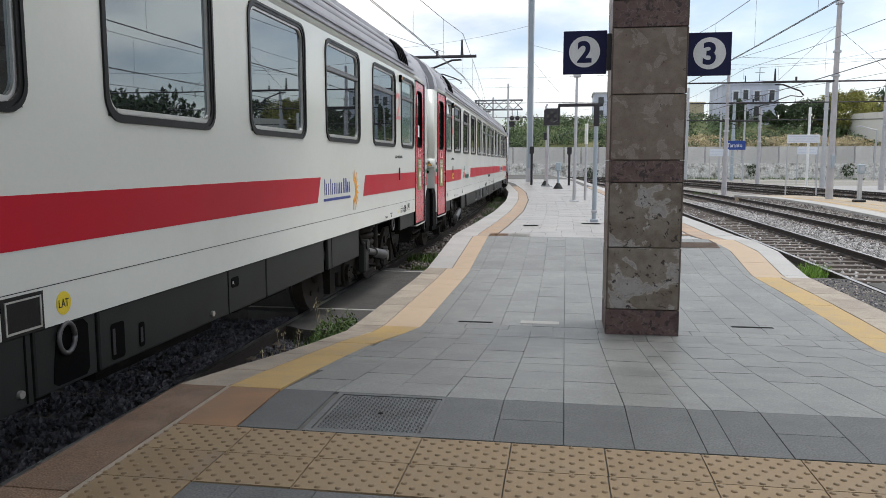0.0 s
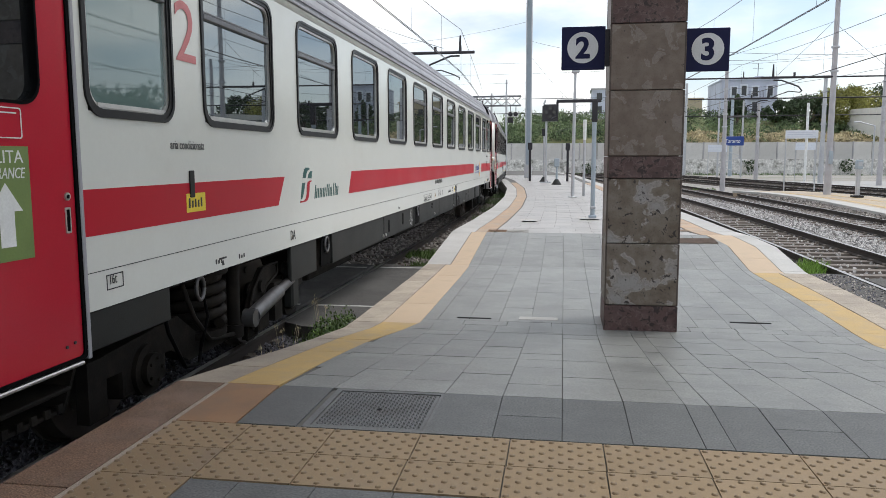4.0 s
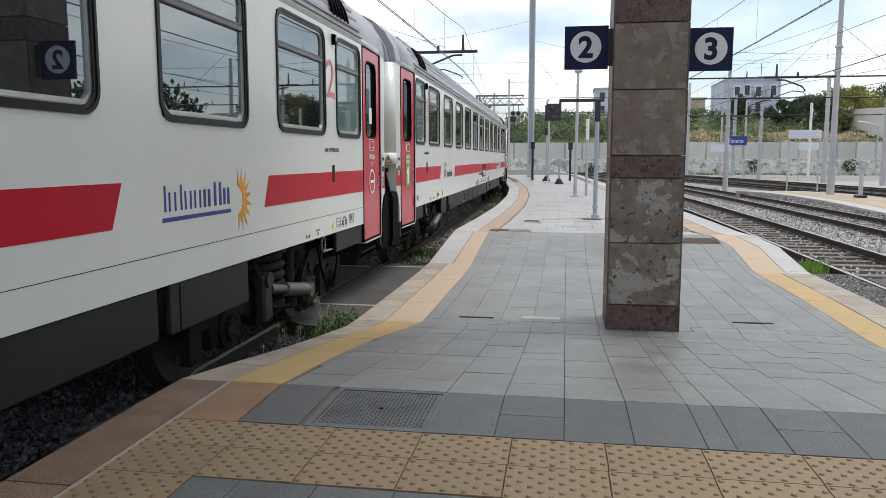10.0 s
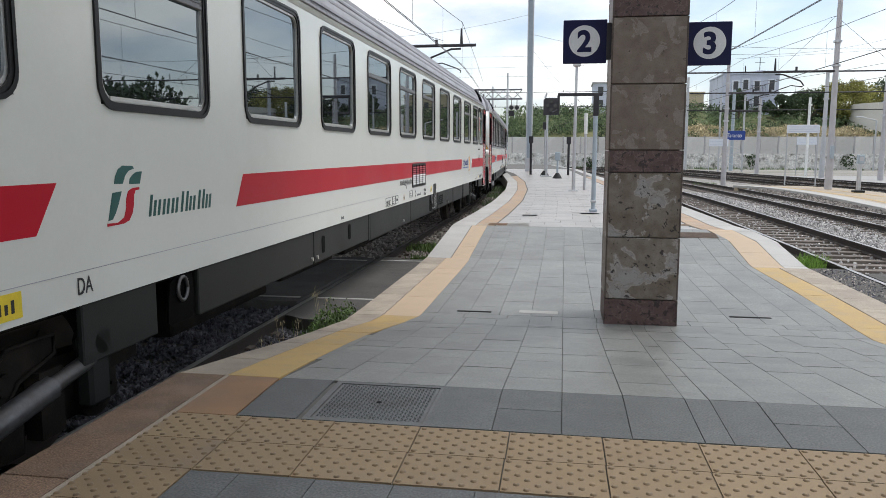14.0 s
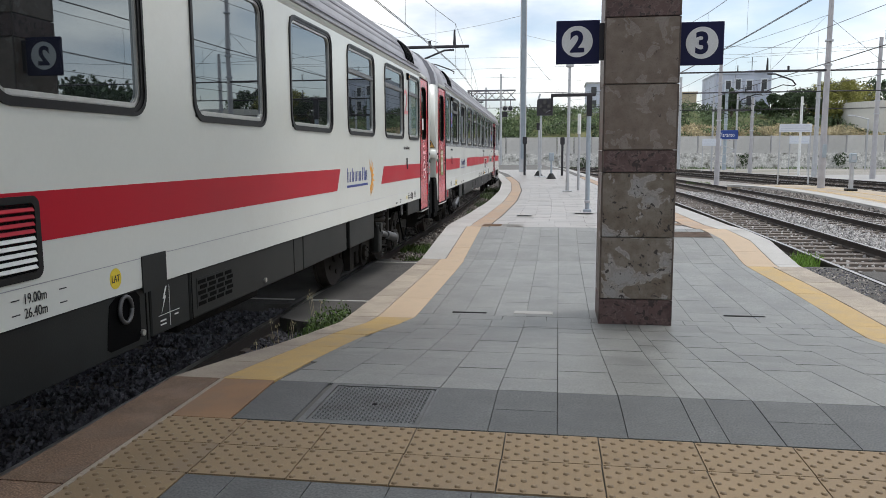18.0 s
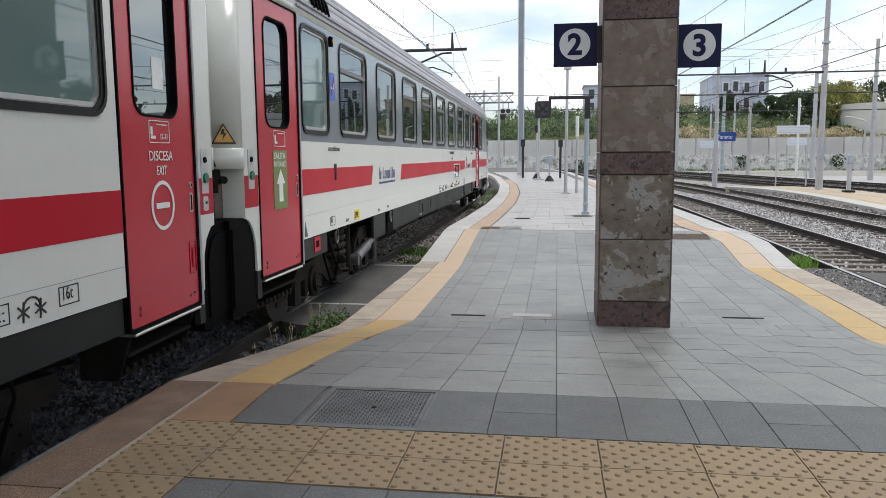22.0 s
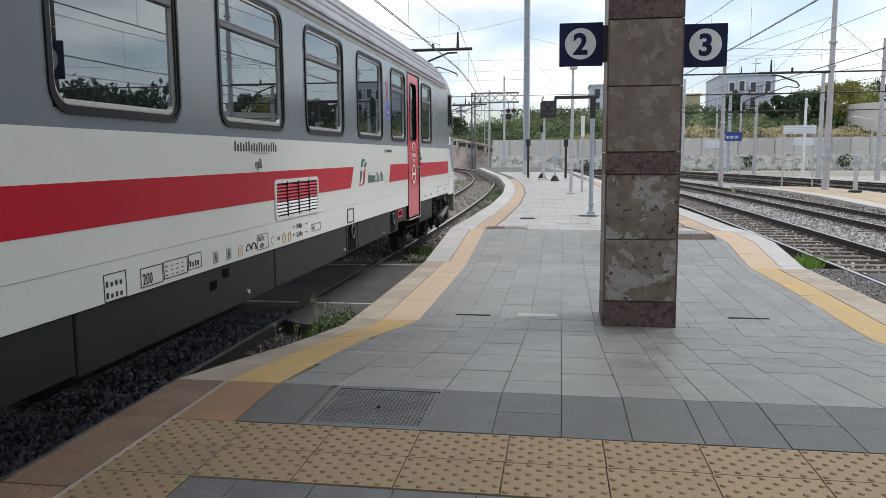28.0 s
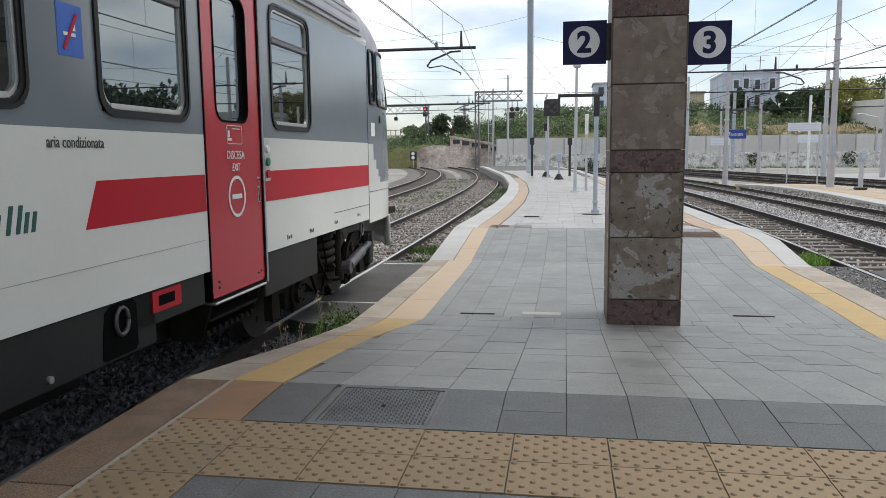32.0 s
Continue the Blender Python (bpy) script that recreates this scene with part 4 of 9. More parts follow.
# ---- weeds ----
def tuft(bm, x, y, z, n, h, spread, rngg, width=0.012):
    for i in range(n):
        a, r = rngg.uniform(0, 6.28), spread * rngg.rand() ** 0.6
        bx, by = x + r * math.cos(a), y + r * math.sin(a)
        hh = h * rngg.uniform(0.4, 1.0)
        lean = rngg.uniform(-0.5, 0.5, 2) * hh
        d = rngg.uniform(0, 3.14)
        c, s = math.cos(d) * width, math.sin(d) * width
        p = [bm.verts.new(q) for q in ((bx - c, by - s, z), (bx + c, by + s, z), (bx + lean[0] * 0.5 + c * 0.8, by + lean[1] * 0.5 + s * 0.8, z + hh * 0.6), (bx + lean[0] * 0.5 - c * 0.8, by + lean[1] * 0.5 - s * 0.8, z + hh * 0.6), (bx + lean[0], by + lean[1], z + hh))]
        bm.faces.new(p[:4])
        bm.faces.new((p[3], p[2], p[4]))


def leafy(bm, x, y, z, n, h, spread, rngg, size=0.02):
    """Small leaves on a low bushy weed."""
    for i in range(n):
        a, r = rngg.uniform(0, 6.28), spread * rngg.rand() ** 0.5
        px, py, pz = x + r * math.cos(a), y + r * math.sin(a), z + h * rngg.rand() * (1.1 - r / spread * 0.6)
        q = Euler(rngg.uniform(0, 6.28, 3)).to_matrix()
        s = size * rngg.uniform(0.5, 1.3)
        v = [bm.verts.new(Vector((px, py, pz)) + q @ Vector(p)) for p in ((-s, 0, 0), (0, -s * 0.45, 0.1 * s), (s, 0, 0), (0, s * 0.45, 0.1 * s))]
        bm.faces.new(v)


wr = np.random.RandomState(9)
for cx, cy, n, h, sp in ((-2.14, 6.2, 300, 0.60, 0.20), (-2.16, 6.75, 360, 0.66, 0.24), (-2.14, 5.7, 220, 0.52, 0.18), (-2.18, 7.4, 240, 0.52, 0.22), (-2.16, 5.2, 120, 0.50, 0.16)):
    bm = bmesh.new()
    tuft(bm, cx, cy, BALLAST, n // 8, h * 1.0, sp, wr, 0.004)
    leafy(bm, cx, cy, BALLAST + 0.05, n * 6, h * 0.86, sp, wr, 0.02)
    solo("weed", bm, M_WEED, "leafy green weed at the platform foot", "weed", "weeds")
for cx, cy, h in ((-2.2, 4.75, 0.58), (-2.18, 5.3, 0.60), (-2.3, 6.0, 0.6), (-2.3, 7.0, 0.66)):
    bm = bmesh.new()
    for j in range(4):
        a = wr.uniform(0, 6.28)
        tip = Vector((cx + 0.1 * math.cos(a), cy + 0.12 * math.sin(a), BALLAST + h * wr.uniform(0.75, 1.05)))
        ring_bar(bm, [(cx, cy, BALLAST), ((cx + tip.x) / 2, (cy + tip.y) / 2, BALLAST + h * 0.45), tuple(tip)], 0.0016, 4)
        for i in range(5):
            q = tip + Vector(wr.uniform(-0.022, 0.022, 3))
            tuft(bm, q.x, q.y, q.z - 0.01, 1, 0.035, 0.004, wr, 0.004)
    solo("dry_stalk", bm, M_STRAW, "thin pale seed stalks beside the rail", "weed", "dry stalks")
for cx, cy, n, h, sp, m in ((-2.45, 13.3, 260, 0.2, 0.35, M_WEED), (-2.3, 14.6, 320, 0.26, 0.4, M_WEED), (-2.25, 16.2, 240, 0.26, 0.3, M_LEAF), (-2.95, 15.0, 380, 0.2, 0.4, M_WEED), (-2.4, 24, 200, 0.3, 0.5, M_LEAF), (-2.5, 28, 260, 0.35, 0.6, M_LEAF), (-2.8, 33, 260, 0.4, 0.6, M_LEAF),
                           (-3.2, 38, 260, 0.4, 0.6, M_LEAF), (8.6, 49, 200, 0.25, 0.8, M_WEED)):
    bm = bmesh.new()
    tuft(bm, cx, cy, BALLAST, n, h, sp, wr, 0.012)
    tagged(solo("grass_tuft", bm, m), "bright green grass tuft in the ballast", "grass", kind="stuff")
M_FRESH = mat("fresh_grass", (0.18, 0.31, 0.05), rough=0.65, spread=0.25, scale=6, island=0.45, bump=0)
for cx, cy, h in ((3.95, 13.2, 0.27), (4.15, 13.55, 0.31), (4.3, 13.9, 0.30)):
    bm = bmesh.new()
    tuft(bm, cx, cy, BALLAST, 260, h, 0.26, wr, 0.009)
    tagged(solo("grass_tuft", bm, M_FRESH), "bright green grass tuft beside the crossing", "grass", kind="stuff")
bm = bmesh.new()
for i in range(60):
    s = wr.uniform(20, 62)
    x, y, h = on_lane(s, wr.uniform(-3.1, -1.5), None)
    tuft(bm, x, y, BALLAST, 16, 0.16, 0.5, wr, 0.025)
tagged(solo("verge_grass", bm, M_WEED), "patchy green grass between the tracks", "grass", kind="stuff")
bm = bmesh.new()
for i in range(150):
    tuft(bm, wr.uniform(-8, 60), wr.uniform(94, 99.5), BALLAST, 12, 0.32, 0.8, wr, 0.04)
tagged(solo("wall_grass", bm, M_LEAF), "green grass at the wall foot", "grass", kind="stuff")


# ---- pillar with its signs ----
def pillar():
    x0, x1, y0, y1, zb = 0.385, 1.03, 6.98, 7.62, -0.36
    bm = bmesh.new()
    quad_box(bm, x0 + 0.03, x1 - 0.03, y0 + 0.03, y1 - 0.03, zb, 5.0)
    p = solo("pillar", bm, M_JOINT, "square pillar clad in stained stone slabs", "pillar")
    courses = ((zb, -0.105, M_BRECCIA, 0.004), (-0.105, 0.463, M_STONEGREY, 0), (0.463, 1.049, M_STONEGREY, 0), (1.049, 1.249, M_BRECCIA, 0), (1.249, 1.828, M_STONE, 0), (1.828, 2.405, M_STONE, 0), (2.405, 2.64, M_BRECCIA, 0),
               (2.64, 3.2, M_STONE, 0), (3.2, 3.8, M_STONE, 0), (3.8, 4.4, M_STONE, 0), (4.4, 5.0, M_STONE, 0))
    for a, b, m, e in courses:
        for x, y, dx, dy in ((x0, y0, x1 - x0, 0.03), (x0, y1 - 0.03, x1 - x0, 0.03), (x0, y0 + 0.031, 0.03, y1 - y0 - 0.062), (x1 - 0.03, y0 + 0.031, 0.03, y1 - y0 - 0.062)):
            bm = bmesh.new()
            soft_box(bm, x - e, x + dx + e, y - e, y + dy + e, a + 0.004, b - 0.004, 0.004, 1)
            part("stone_slab", bm, m, p)
        for x in (x0, x1):
            for y in (y0, y1):
                bm = bmesh.new()
                sx, sy = (1 if x == x0 else -1), (1 if y == y0 else -1)
                soft_box(bm, min(x - sx * 0.003, x + sx * 0.012), max(x - sx * 0.003, x + sx * 0.012), min(y - sy * 0.003, y + sy * 0.012), max(y - sy * 0.003, y + sy * 0.012), a + 0.003, b - 0.003, 0.003, 1)
                part("corner_edge", bm, M_EDGE, p)
    return p


pillar()


def flat_words(text, size, material, parent, x, y, z, squeeze=1.0, name="lettering", bold=0.0):
    """Writing that faces the camera's side (towards -y), centred on x."""
    c = bpy.data.curves.new("writing", "FONT")
    c.body, c.size, c.extrude, c.align_x, c.offset = text, size, 0.001, "CENTER", bold
    o = bpy.data.objects.new("writing", c)
    scene.collection.objects.link(o)
    me = bpy.data.meshes.new_from_object(o.evaluated_get(bpy.context.evaluated_depsgraph_get()))
    bpy.data.objects.remove(o)
    for v in me.vertices:
        v.co.x *= squeeze
    me.materials.clear()
    me.materials.append(material)
    ob = new(name, me)
    ob.parent = parent
    ob.matrix_basis = pose(x, y, z, 90, 0, 0)
    return ob


def number_sign(x0, x1, z0, z1, digit):
    y = 7.10
    bm = bmesh.new()
    soft_box(bm, x0, x1, y, y + 0.035, z0, z1, 0.005, 1)
    s = solo("platform_sign", bm, M_SIGN, "navy platform number sign fixed to the pillar", "sign", "platform number signs")
    cx, cz = (x0 + x1) / 2, (z0 + z1) / 2
    bm = bmesh.new()
    disc(bm, (cx - (0.005 if digit == "2" else 0.0), y - 0.001, cz + 0.005), (0, 1, 0), 0.138, 0.004, 40)
    d = part("disc", bm, M_SIGNWHITE, s, "white disc")
    flat_words(digit, 0.255, M_SIGN, s, cx - (0.005 if digit == "2" else 0.0), y - 0.0045, cz - 0.083, 1.0, "numeral", 0.009)
    bm = bmesh.new()
    if digit == "2":
        soft_box(bm, x1 - 0.003, 0.385, y - 0.01, y + 0.05, z0 + 0.03, z1 - 0.03, 0.004, 1)
    else:
        soft_box(bm, 1.02, x0 + 0.003, y - 0.01, y + 0.05, z0 + 0.03, z1 - 0.03, 0.004, 1)
    part("bracket", bm, M_DARKSTEEL, s)


number_sign(-0.043, 0.345, 2.026, 2.408, "2")
number_sign(1.045, 1.417, 1.993, 2.366, "3")

# ---- unseen canopy over the near platform, added and sized for its shade ----
bm = bmesh.new()
quad_box(bm, -0.7, 2.1, -26, 7.7, 5.0, 5.25)
solo("canopy_slab", bm, M_ROOFSLAB, "unseen concrete canopy slab on the pillar, added for shade", "canopy", kind="structure")


# ---- posts, signals and masts ----
def bar_part(name, parent, p, q, r, material, n=10, r1=None, label=""):
    bm = bmesh.new()
    tube(bm, p, q, r, r1, n)
    return part(name, bm, material, parent, label)


def box_part(name, parent, x0, x1, y0, y1, z0, z1, material, r=0.01, label=""):
    bm = bmesh.new()
    soft_box(bm, x0, x1, y0, y1, z0, z1, r, 1)
    return part(name, bm, material, parent, label)


def thing(name, label, category, x, y, z, group=""):
    return empty(name, label, category, group, pose(x, y, z))


FAR = -0.08
# tall steel mast at the platform's end
m = thing("catenary_mast", "tall pale steel catenary mast on the platform", "mast", -2.5, 53.0, FAR)
for sx in (-0.175, 0.175):
    box_part("flange", m, sx - 0.035, sx + 0.035, -0.2, 0.2, 0, 15, M_GALV)
box_part("web", m, -0.15, 0.15, -0.03, 0.03, 0, 15, M_BLUEGREY)
box_part("base_plate", m, -0.24, 0.24, -0.26, 0.26, 0, 0.9, M_GALV)

# lamp post
m = thing("lamp_post", "slender pale grey lamp post on the platform", "lamp post", 0.29, 26.2, FAR)
bar_part("pole", m, (0, 0, 0), (0.02, 0, 4.2), 0.062, M_GALV, 12, 0.045)
box_part("lamp_head", m, -0.1, 0.16, -0.12, 0.12, 4.15, 4.3, M_GALV, 0.03)
box_part("base_plate", m, -0.16, 0.16, -0.16, 0.16, 0, 0.03, M_GALV)
m = thing("marker_post", "thin grey marker post with white top", "post", 0.68, 27.0, FAR)
bar_part("pole", m, (0, 0, 0), (0, 0, 2.0), 0.045, M_GALV)
bar_part("sleeve", m, (0, 0, 1.95), (0, 0, 2.65), 0.06, M_PAPER)
# bracket post with black arm
m = thing("bracket_post", "blue-grey post carrying a black gallows arm", "post", 0.635, 17.1, FAR)
bar_part("pole", m, (0, 0, 0), (0, 0, 2.15), 0.05, M_BLUEGREY, 12)
box_part("foot", m, -0.085, 0.085, -0.085, 0.085, 0, 0.06, M_BLUEGREY)
box_part("collar", m, -0.062, 0.062, -0.062, 0.062, 0.20, 0.26, M_GALV)
box_part("sleeve", m, -0.055, 0.065, -0.06, 0.06, 2.1, 2.58, M_DARKSTEEL)
box_part("arm", m, -0.83, 0.14, -0.04, 0.04, 2.53, 2.60, M_DARKSTEEL)
bar_part("dropper", m, (-0.81, 0, 2.55), (-0.81, 0, 2.22), 0.028, M_DARKSTEEL)
bar_part("hook", m, (-0.81, 0, 2.23), (-0.93, 0, 2.17), 0.028, M_DARKSTEEL)


def lamps(parent, pts, y, r, material=None):
    for x, z in pts:
        bm = bmesh.new()
        disc(bm, (x, y, z), (0, 1, 0), r, 0.12, 18)
        part("lens_hood", bm, material or M_LENS, parent)


m = thing("platform_signal", "dark multi-lens railway signal on a post", "signal", -1.0, 41.6, FAR)
bar_part("post", m, (0, 0, 0), (0, 0, 3.3), 0.06, M_GALV, 12)
box_part("base_plate", m, -0.3, 0.3, -0.3, 0.3, 0, 0.05, M_GALV)
bm = bmesh.new()
prism(bm, [(-0.22, 3.3), (0.62, 3.3), (0.62, 4.12), (0.5, 4.2), (-0.10, 4.2), (-0.22, 4.1)], 1, -0.1, 0.1)
part("signal_head", bm, M_DARKSTEEL, m)
lamps(m, ((0.2, 4.0), (-0.02, 3.78), (0.42, 3.78), (0.2, 3.55)), -0.14, 0.11)
bar_part("top_bracket", m, (-0.15, 0, 4.2), (-0.05, 0, 4.45), 0.05, M_GALV)


def dwarf(x, y, h, head, label, body, foot=True):
    m = thing("dwarf_signal", label, "signal", x, y, FAR, "small platform signals")
    bar_part("post", m, (0, 0, 0), (0, 0, h - 0.3), 0.07 if body is M_DARKSTEEL else 0.05, body)
    box_part("head", m, -0.13, 0.13, -0.12, 0.12, h - 0.42, h, head, 0.03)
    if foot:
        bm = bmesh.new()
        tube(bm, (0, 0, 0), (0, 0, 0.28), 0.26, 0.08, 10)
        part("foot", bm, M_SKIRT, m)


dwarf(-2.0, 45.0, 2.25, M_DARKSTEEL, "black ground signal post with dark head", M_DARKSTEEL, False)
dwarf(0.18, 44.5, 2.2, M_DARKSTEEL, "black post with small dark head", M_DARKSTEEL, False)
dwarf(-1.15, 43.5, 3.0, M_DARKSTEEL, "thin grey post with dark box head", M_GALV)
dwarf(-0.38, 38.8, 1.32, M_BLUEGREY, "short post with blue-grey box", M_BLUEGREY)
m = thing("thin_pole", "thin pale pole on the far platform", "pole", 0.45, 40.0, FAR)
bar_part("pole", m, (0, 0, 0), (0, 0, 3.4), 0.05, M_GALV)

# masts to the right
def mast(x, y, h, r0, r1, label, z=BALLAST, material=None):
    m = thing("line_mast", label, "mast", x, y, z, "line masts")
    bar_part("shaft", m, (0, 0, 0), (0, 0, h), r0, material or M_CONCRETEPOLE, 14, r1)
    bar_part("footing", m, (0, 0, 0), (0, 0, 1.4), r0 + 0.02, material or M_CONCRETEPOLE, 14, r0 + 0.015)
    for z2 in (h * 0.47, h * 0.56, h * 0.74):
        bar_part("clamp", m, (0, 0, z2), (0, 0, z2 + 0.08), r0 + 0.03, M_GALV, 12)
    return m


P2 = -0.44
m = mast(12.0, 37.3, 11.8, 0.15, 0.09, "tapered concrete catenary mast on the far platform", P2)
box_part("switch_box", m, -0.07, 0.07, -0.3, -0.13, 1.4, 2.0, M_BLUEGREY)
mast(9.45, 47.9, 8.2, 0.135, 0.09, "pale concrete mast between the tracks")
mast(17.45, 73.7, 7.0, 0.17, 0.12, "pale concrete mast before the wall")
mast(21.2, 55.7, 9.6, 0.17, 0.12, "grey mast beside the far track")
mast(18.9, 60.4, 8.0, 0.18, 0.13, "dark steel mast beside far track", material=M_GALV)
mast(13.8, 92.1, 10.6, 0.18, 0.14, "grey mast in front of the wall", material=M_GALV)
mast(18.5, 90.0, 9.0, 0.2, 0.16, "blue-banded mast in front of the wall", material=M_BLUEGREY)
mast(-7.37, 97.0, 11.9, 0.16, 0.12, "slim grey mast behind the platform", material=M_GALV)
mast(-10.1, 106.0, 11.0, 0.18, 0.13, "slim grey mast beside the curve", material=M_GALV)
for x, y, h in ((19.2, 65.2, 6.4),):
    m = thing("white_post", "plain white upright post by the track", "post", x, y, BALLAST)
    bar_part("pole", m, (0, 0, 0), (0.0, 0, h), 0.10, M_PAPER, 12)

# platform across the tracks
ACROSS = ((-30, 9.6), (20, 9.5), (24, 9.56), (31.6, 10.03), (36, 9.95), (38.8, 9.6), (41, 8.6))


def across(y):
    return float(np.interp(y, [p[0] for p in ACROSS], [p[1] for p in ACROSS]))


def along(name, a, b, z0, z1, material, parent, y0=-30.0, y1=41.0, ds=1.0, label=""):
    """A strip of the far platform between the offsets a and b from its edge."""
    bm = bmesh.new()
    rows = []
    for y in np.arange(y0, y1 + 0.01, ds):
        x = across(y)
        rows.append([bm.verts.new(p) for p in ((x + a, y, z0), (x + a, y, z1), (x + b, y, z1), (x + b, y, z0))])
    for p, q in zip(rows[:-1], rows[1:]):
        for i in range(3):
            bm.faces.new((p[i], q[i], q[i + 1], p[i + 1]))
    bm.faces.new(rows[0])
    bm.faces.new(rows[-1][::-1])
    bmesh.ops.recalc_face_normals(bm, faces=list(bm.faces))
    if parent is None:
        return solo(name, bm, material, label, "platform", kind="structure")
    return part(name, bm, material, parent, label)


far_platform = along("platform_across", 0.04, 3.4, -0.8, P2, M_TANPAVE, None, label="low beige platform across the tracks")
along("kerb", 0.0, 0.62, P2 - 0.10, P2 + 0.006, M_KERBPALE, far_platform, label="pale concrete kerb")
along("yellow_line", 0.92, 1.12, P2 - 0.01, P2 + 0.005, M_YEL, far_platform, y1=39.0)
along("yellow_line", 2.05, 2.2, P2 - 0.01, P2 + 0.005, M_YEL, far_platform, y1=37.0)


def rubble(rng):
    y = 15 + 25 * rng.rand()
    h = rng.rand()
    return across(y) - 0.02 - 0.28 * h + 0.06 * rng.rand(), y, P2 - 0.10 - 0.24 * h


stones("platform_rubble", 3600, M_PEBBLEBROWN, rubble, 0.03, 0.075, "grey rubble heaped against the far platform")

def board(x0, x1, y, z, zb0, zb1, label, lines=3):
    m = thing("notice_board", label, "sign", (x0 + x1) / 2, y, z, "notice boards")
    w = (x1 - x0) / 2
    for s in (-1, 1):
        bar_part("leg", m, (s * w * 0.94, 0.03, 0), (s * w * 0.94, 0.03, zb1 - z), 0.035, M_GALV)
    box_part("panel", m, -w, w, -0.02, 0.02, zb0 - z, zb1 - z, M_BOARD, 0.008)
    for i in range(lines):
        bm = bmesh.new()
        zz = zb0 - z + (zb1 - zb0) * (i + 0.7) / (lines + 0.6)
        quad_box(bm, -w * 0.9, w * (0.85 - 0.2 * (i % 2)), -0.024, -0.021, zz - 0.012, zz + 0.014)
        part("text_line", bm, M_HOUSE, m)


board(11.19, 12.77, 41.5, P2, 2.23, 2.65, "white bilingual notice board on two grey legs")
board(20.3, 22.0, 72.0, BALLAST, 1.95, 2.6, "distant white notice board on legs", 2)
board(13.9, 15.7, 78.0, BALLAST, 1.85, 2.55, "distant white notice board on legs", 2)

m = thing("ticket_post", "grey ticket stamping post on dark base", "ticket machine", 12.34, 34.6, P2)
box_part("column", m, -0.085, 0.075, -0.08, 0.08, 0, 1.25, M_GALV, 0.03)
box_part("machine_box", m, -0.12, 0.13, -0.14, 0.12, 1.2, 1.6, M_BLUEGREY, 0.03)
box_part("screen", m, -0.07, 0.08, -0.15, -0.138, 1.33, 1.5, M_GALV, 0.005)
box_part("base", m, -0.22, 0.22, -0.2, 0.2, 0, 0.1, M_SKIRT, 0.03)

# station name sign
m = thing("station_sign", "blue station name sign on a lattice frame", "sign", 17.1, 84.0, BALLAST)
for s in (-1.1, 1.3):
    box_part("leg", m, s - 0.08, s + 0.08, 0.05, 0.2, 0, 8.0, M_GALV)
box_part("panel", m, -0.75, 1.45, -0.06, 0.04, 3.35, 4.3, M_STATION, 0.02)
flat_words("Taranto", 0.60, M_PAPER, m, 0.35, -0.065, 3.62, 0.78)
for i in range(4):
    bar_part("brace", m, (-1.1 if i % 2 else 1.3, 0.12, 0.4 + i * 0.9), (1.3 if i % 2 else -1.1, 0.12, 1.3 + i * 0.9), 0.04, M_GALV)

# lamps by the wall
for x, y in ((12.0, 95.0), (34.2, 92.0)):
    m = thing("wall_lamp", "small street lamp with flat arm", "lamp post", x, y, BALLAST, "lamps by the wall")
    bar_part("pole", m, (0, 0, 0), (0, 0, 5.6), 0.09, M_GALV)
    bar_part("arm", m, (0, 0, 5.6), (-1.5, 0, 6.0), 0.06, M_GALV)
    box_part("head", m, -2.2, -1.4, -0.15, 0.15, 5.95, 6.1, M_GALV, 0.03)


# ---- gantries with signals ----
def gantry(x0, x1, y, z0, z1, label, legs, heads):
    m = thing("signal_gantry", label, "gantry", 0, y, 0, "signal gantries")
    n = max(4, int((x1 - x0) / 1.1))
    bm = bmesh.new()
    for zz in (z0, z1):
        quad_box(bm, x0, x1, -0.4, -0.3, zz - 0.08, zz + 0.08)
        quad_box(bm, x0, x1, 0.3, 0.4, zz - 0.08, zz + 0.08)
    part("chord", bm, M_LATTICE, m)
    for i in range(n):
        a, b = x0 + (x1 - x0) * i / n, x0 + (x1 - x0) * (i + 1) / n
        bar_part("lattice_bar", m, (a, -0.35, z0 if i % 2 else z1), (b, -0.35, z1 if i % 2 else z0), 0.05, M_LATTICE, 5)
        bar_part("lattice_bar", m, (a, 0.35, z1 if i % 2 else z0), (b, 0.35, z0 if i % 2 else z1), 0.05, M_LATTICE, 5)
    for a, w in legs:
        for d in (-w, w):
            box_part("leg", m, a + d - 0.07, a + d + 0.07, -0.3, 0.3, BALLAST, z1 + 0.1, M_LATTICE, 0.02)
        for i in range(9):
            za = BALLAST + (z1 - BALLAST) * i / 9
            bar_part("leg_brace", m, (a - w if i % 2 else a + w, 0, za), (a + w if i % 2 else a - w, 0, za + (z1 - BALLAST) / 9), 0.035, M_LATTICE, 5)
    for a, zz, lit, edged in heads:
        box_part("signal_board", m, a - 0.34, a + 0.34, -0.72, -0.66, zz - 0.34, zz + 0.34, M_PAPER if edged else M_DARKSTEEL, 0.02)
        bm = bmesh.new()
        disc(bm, (a, -0.78, zz), (0, 1, 0), 0.29, 0.14, 20)
        part("lens_hood", bm, M_DARKSTEEL, m)
        bar_part("hanger", m, (a, -0.6, zz), (a, -0.45, z0), 0.05, M_LATTICE)
        if lit:
            bm = bmesh.new()
            disc(bm, (a, -0.87, zz), (0, 1, 0), 0.2, 0.02, 18)
            part("red_lamp", bm, M_REDLAMP, m, "lit red signal lamp")
    return m


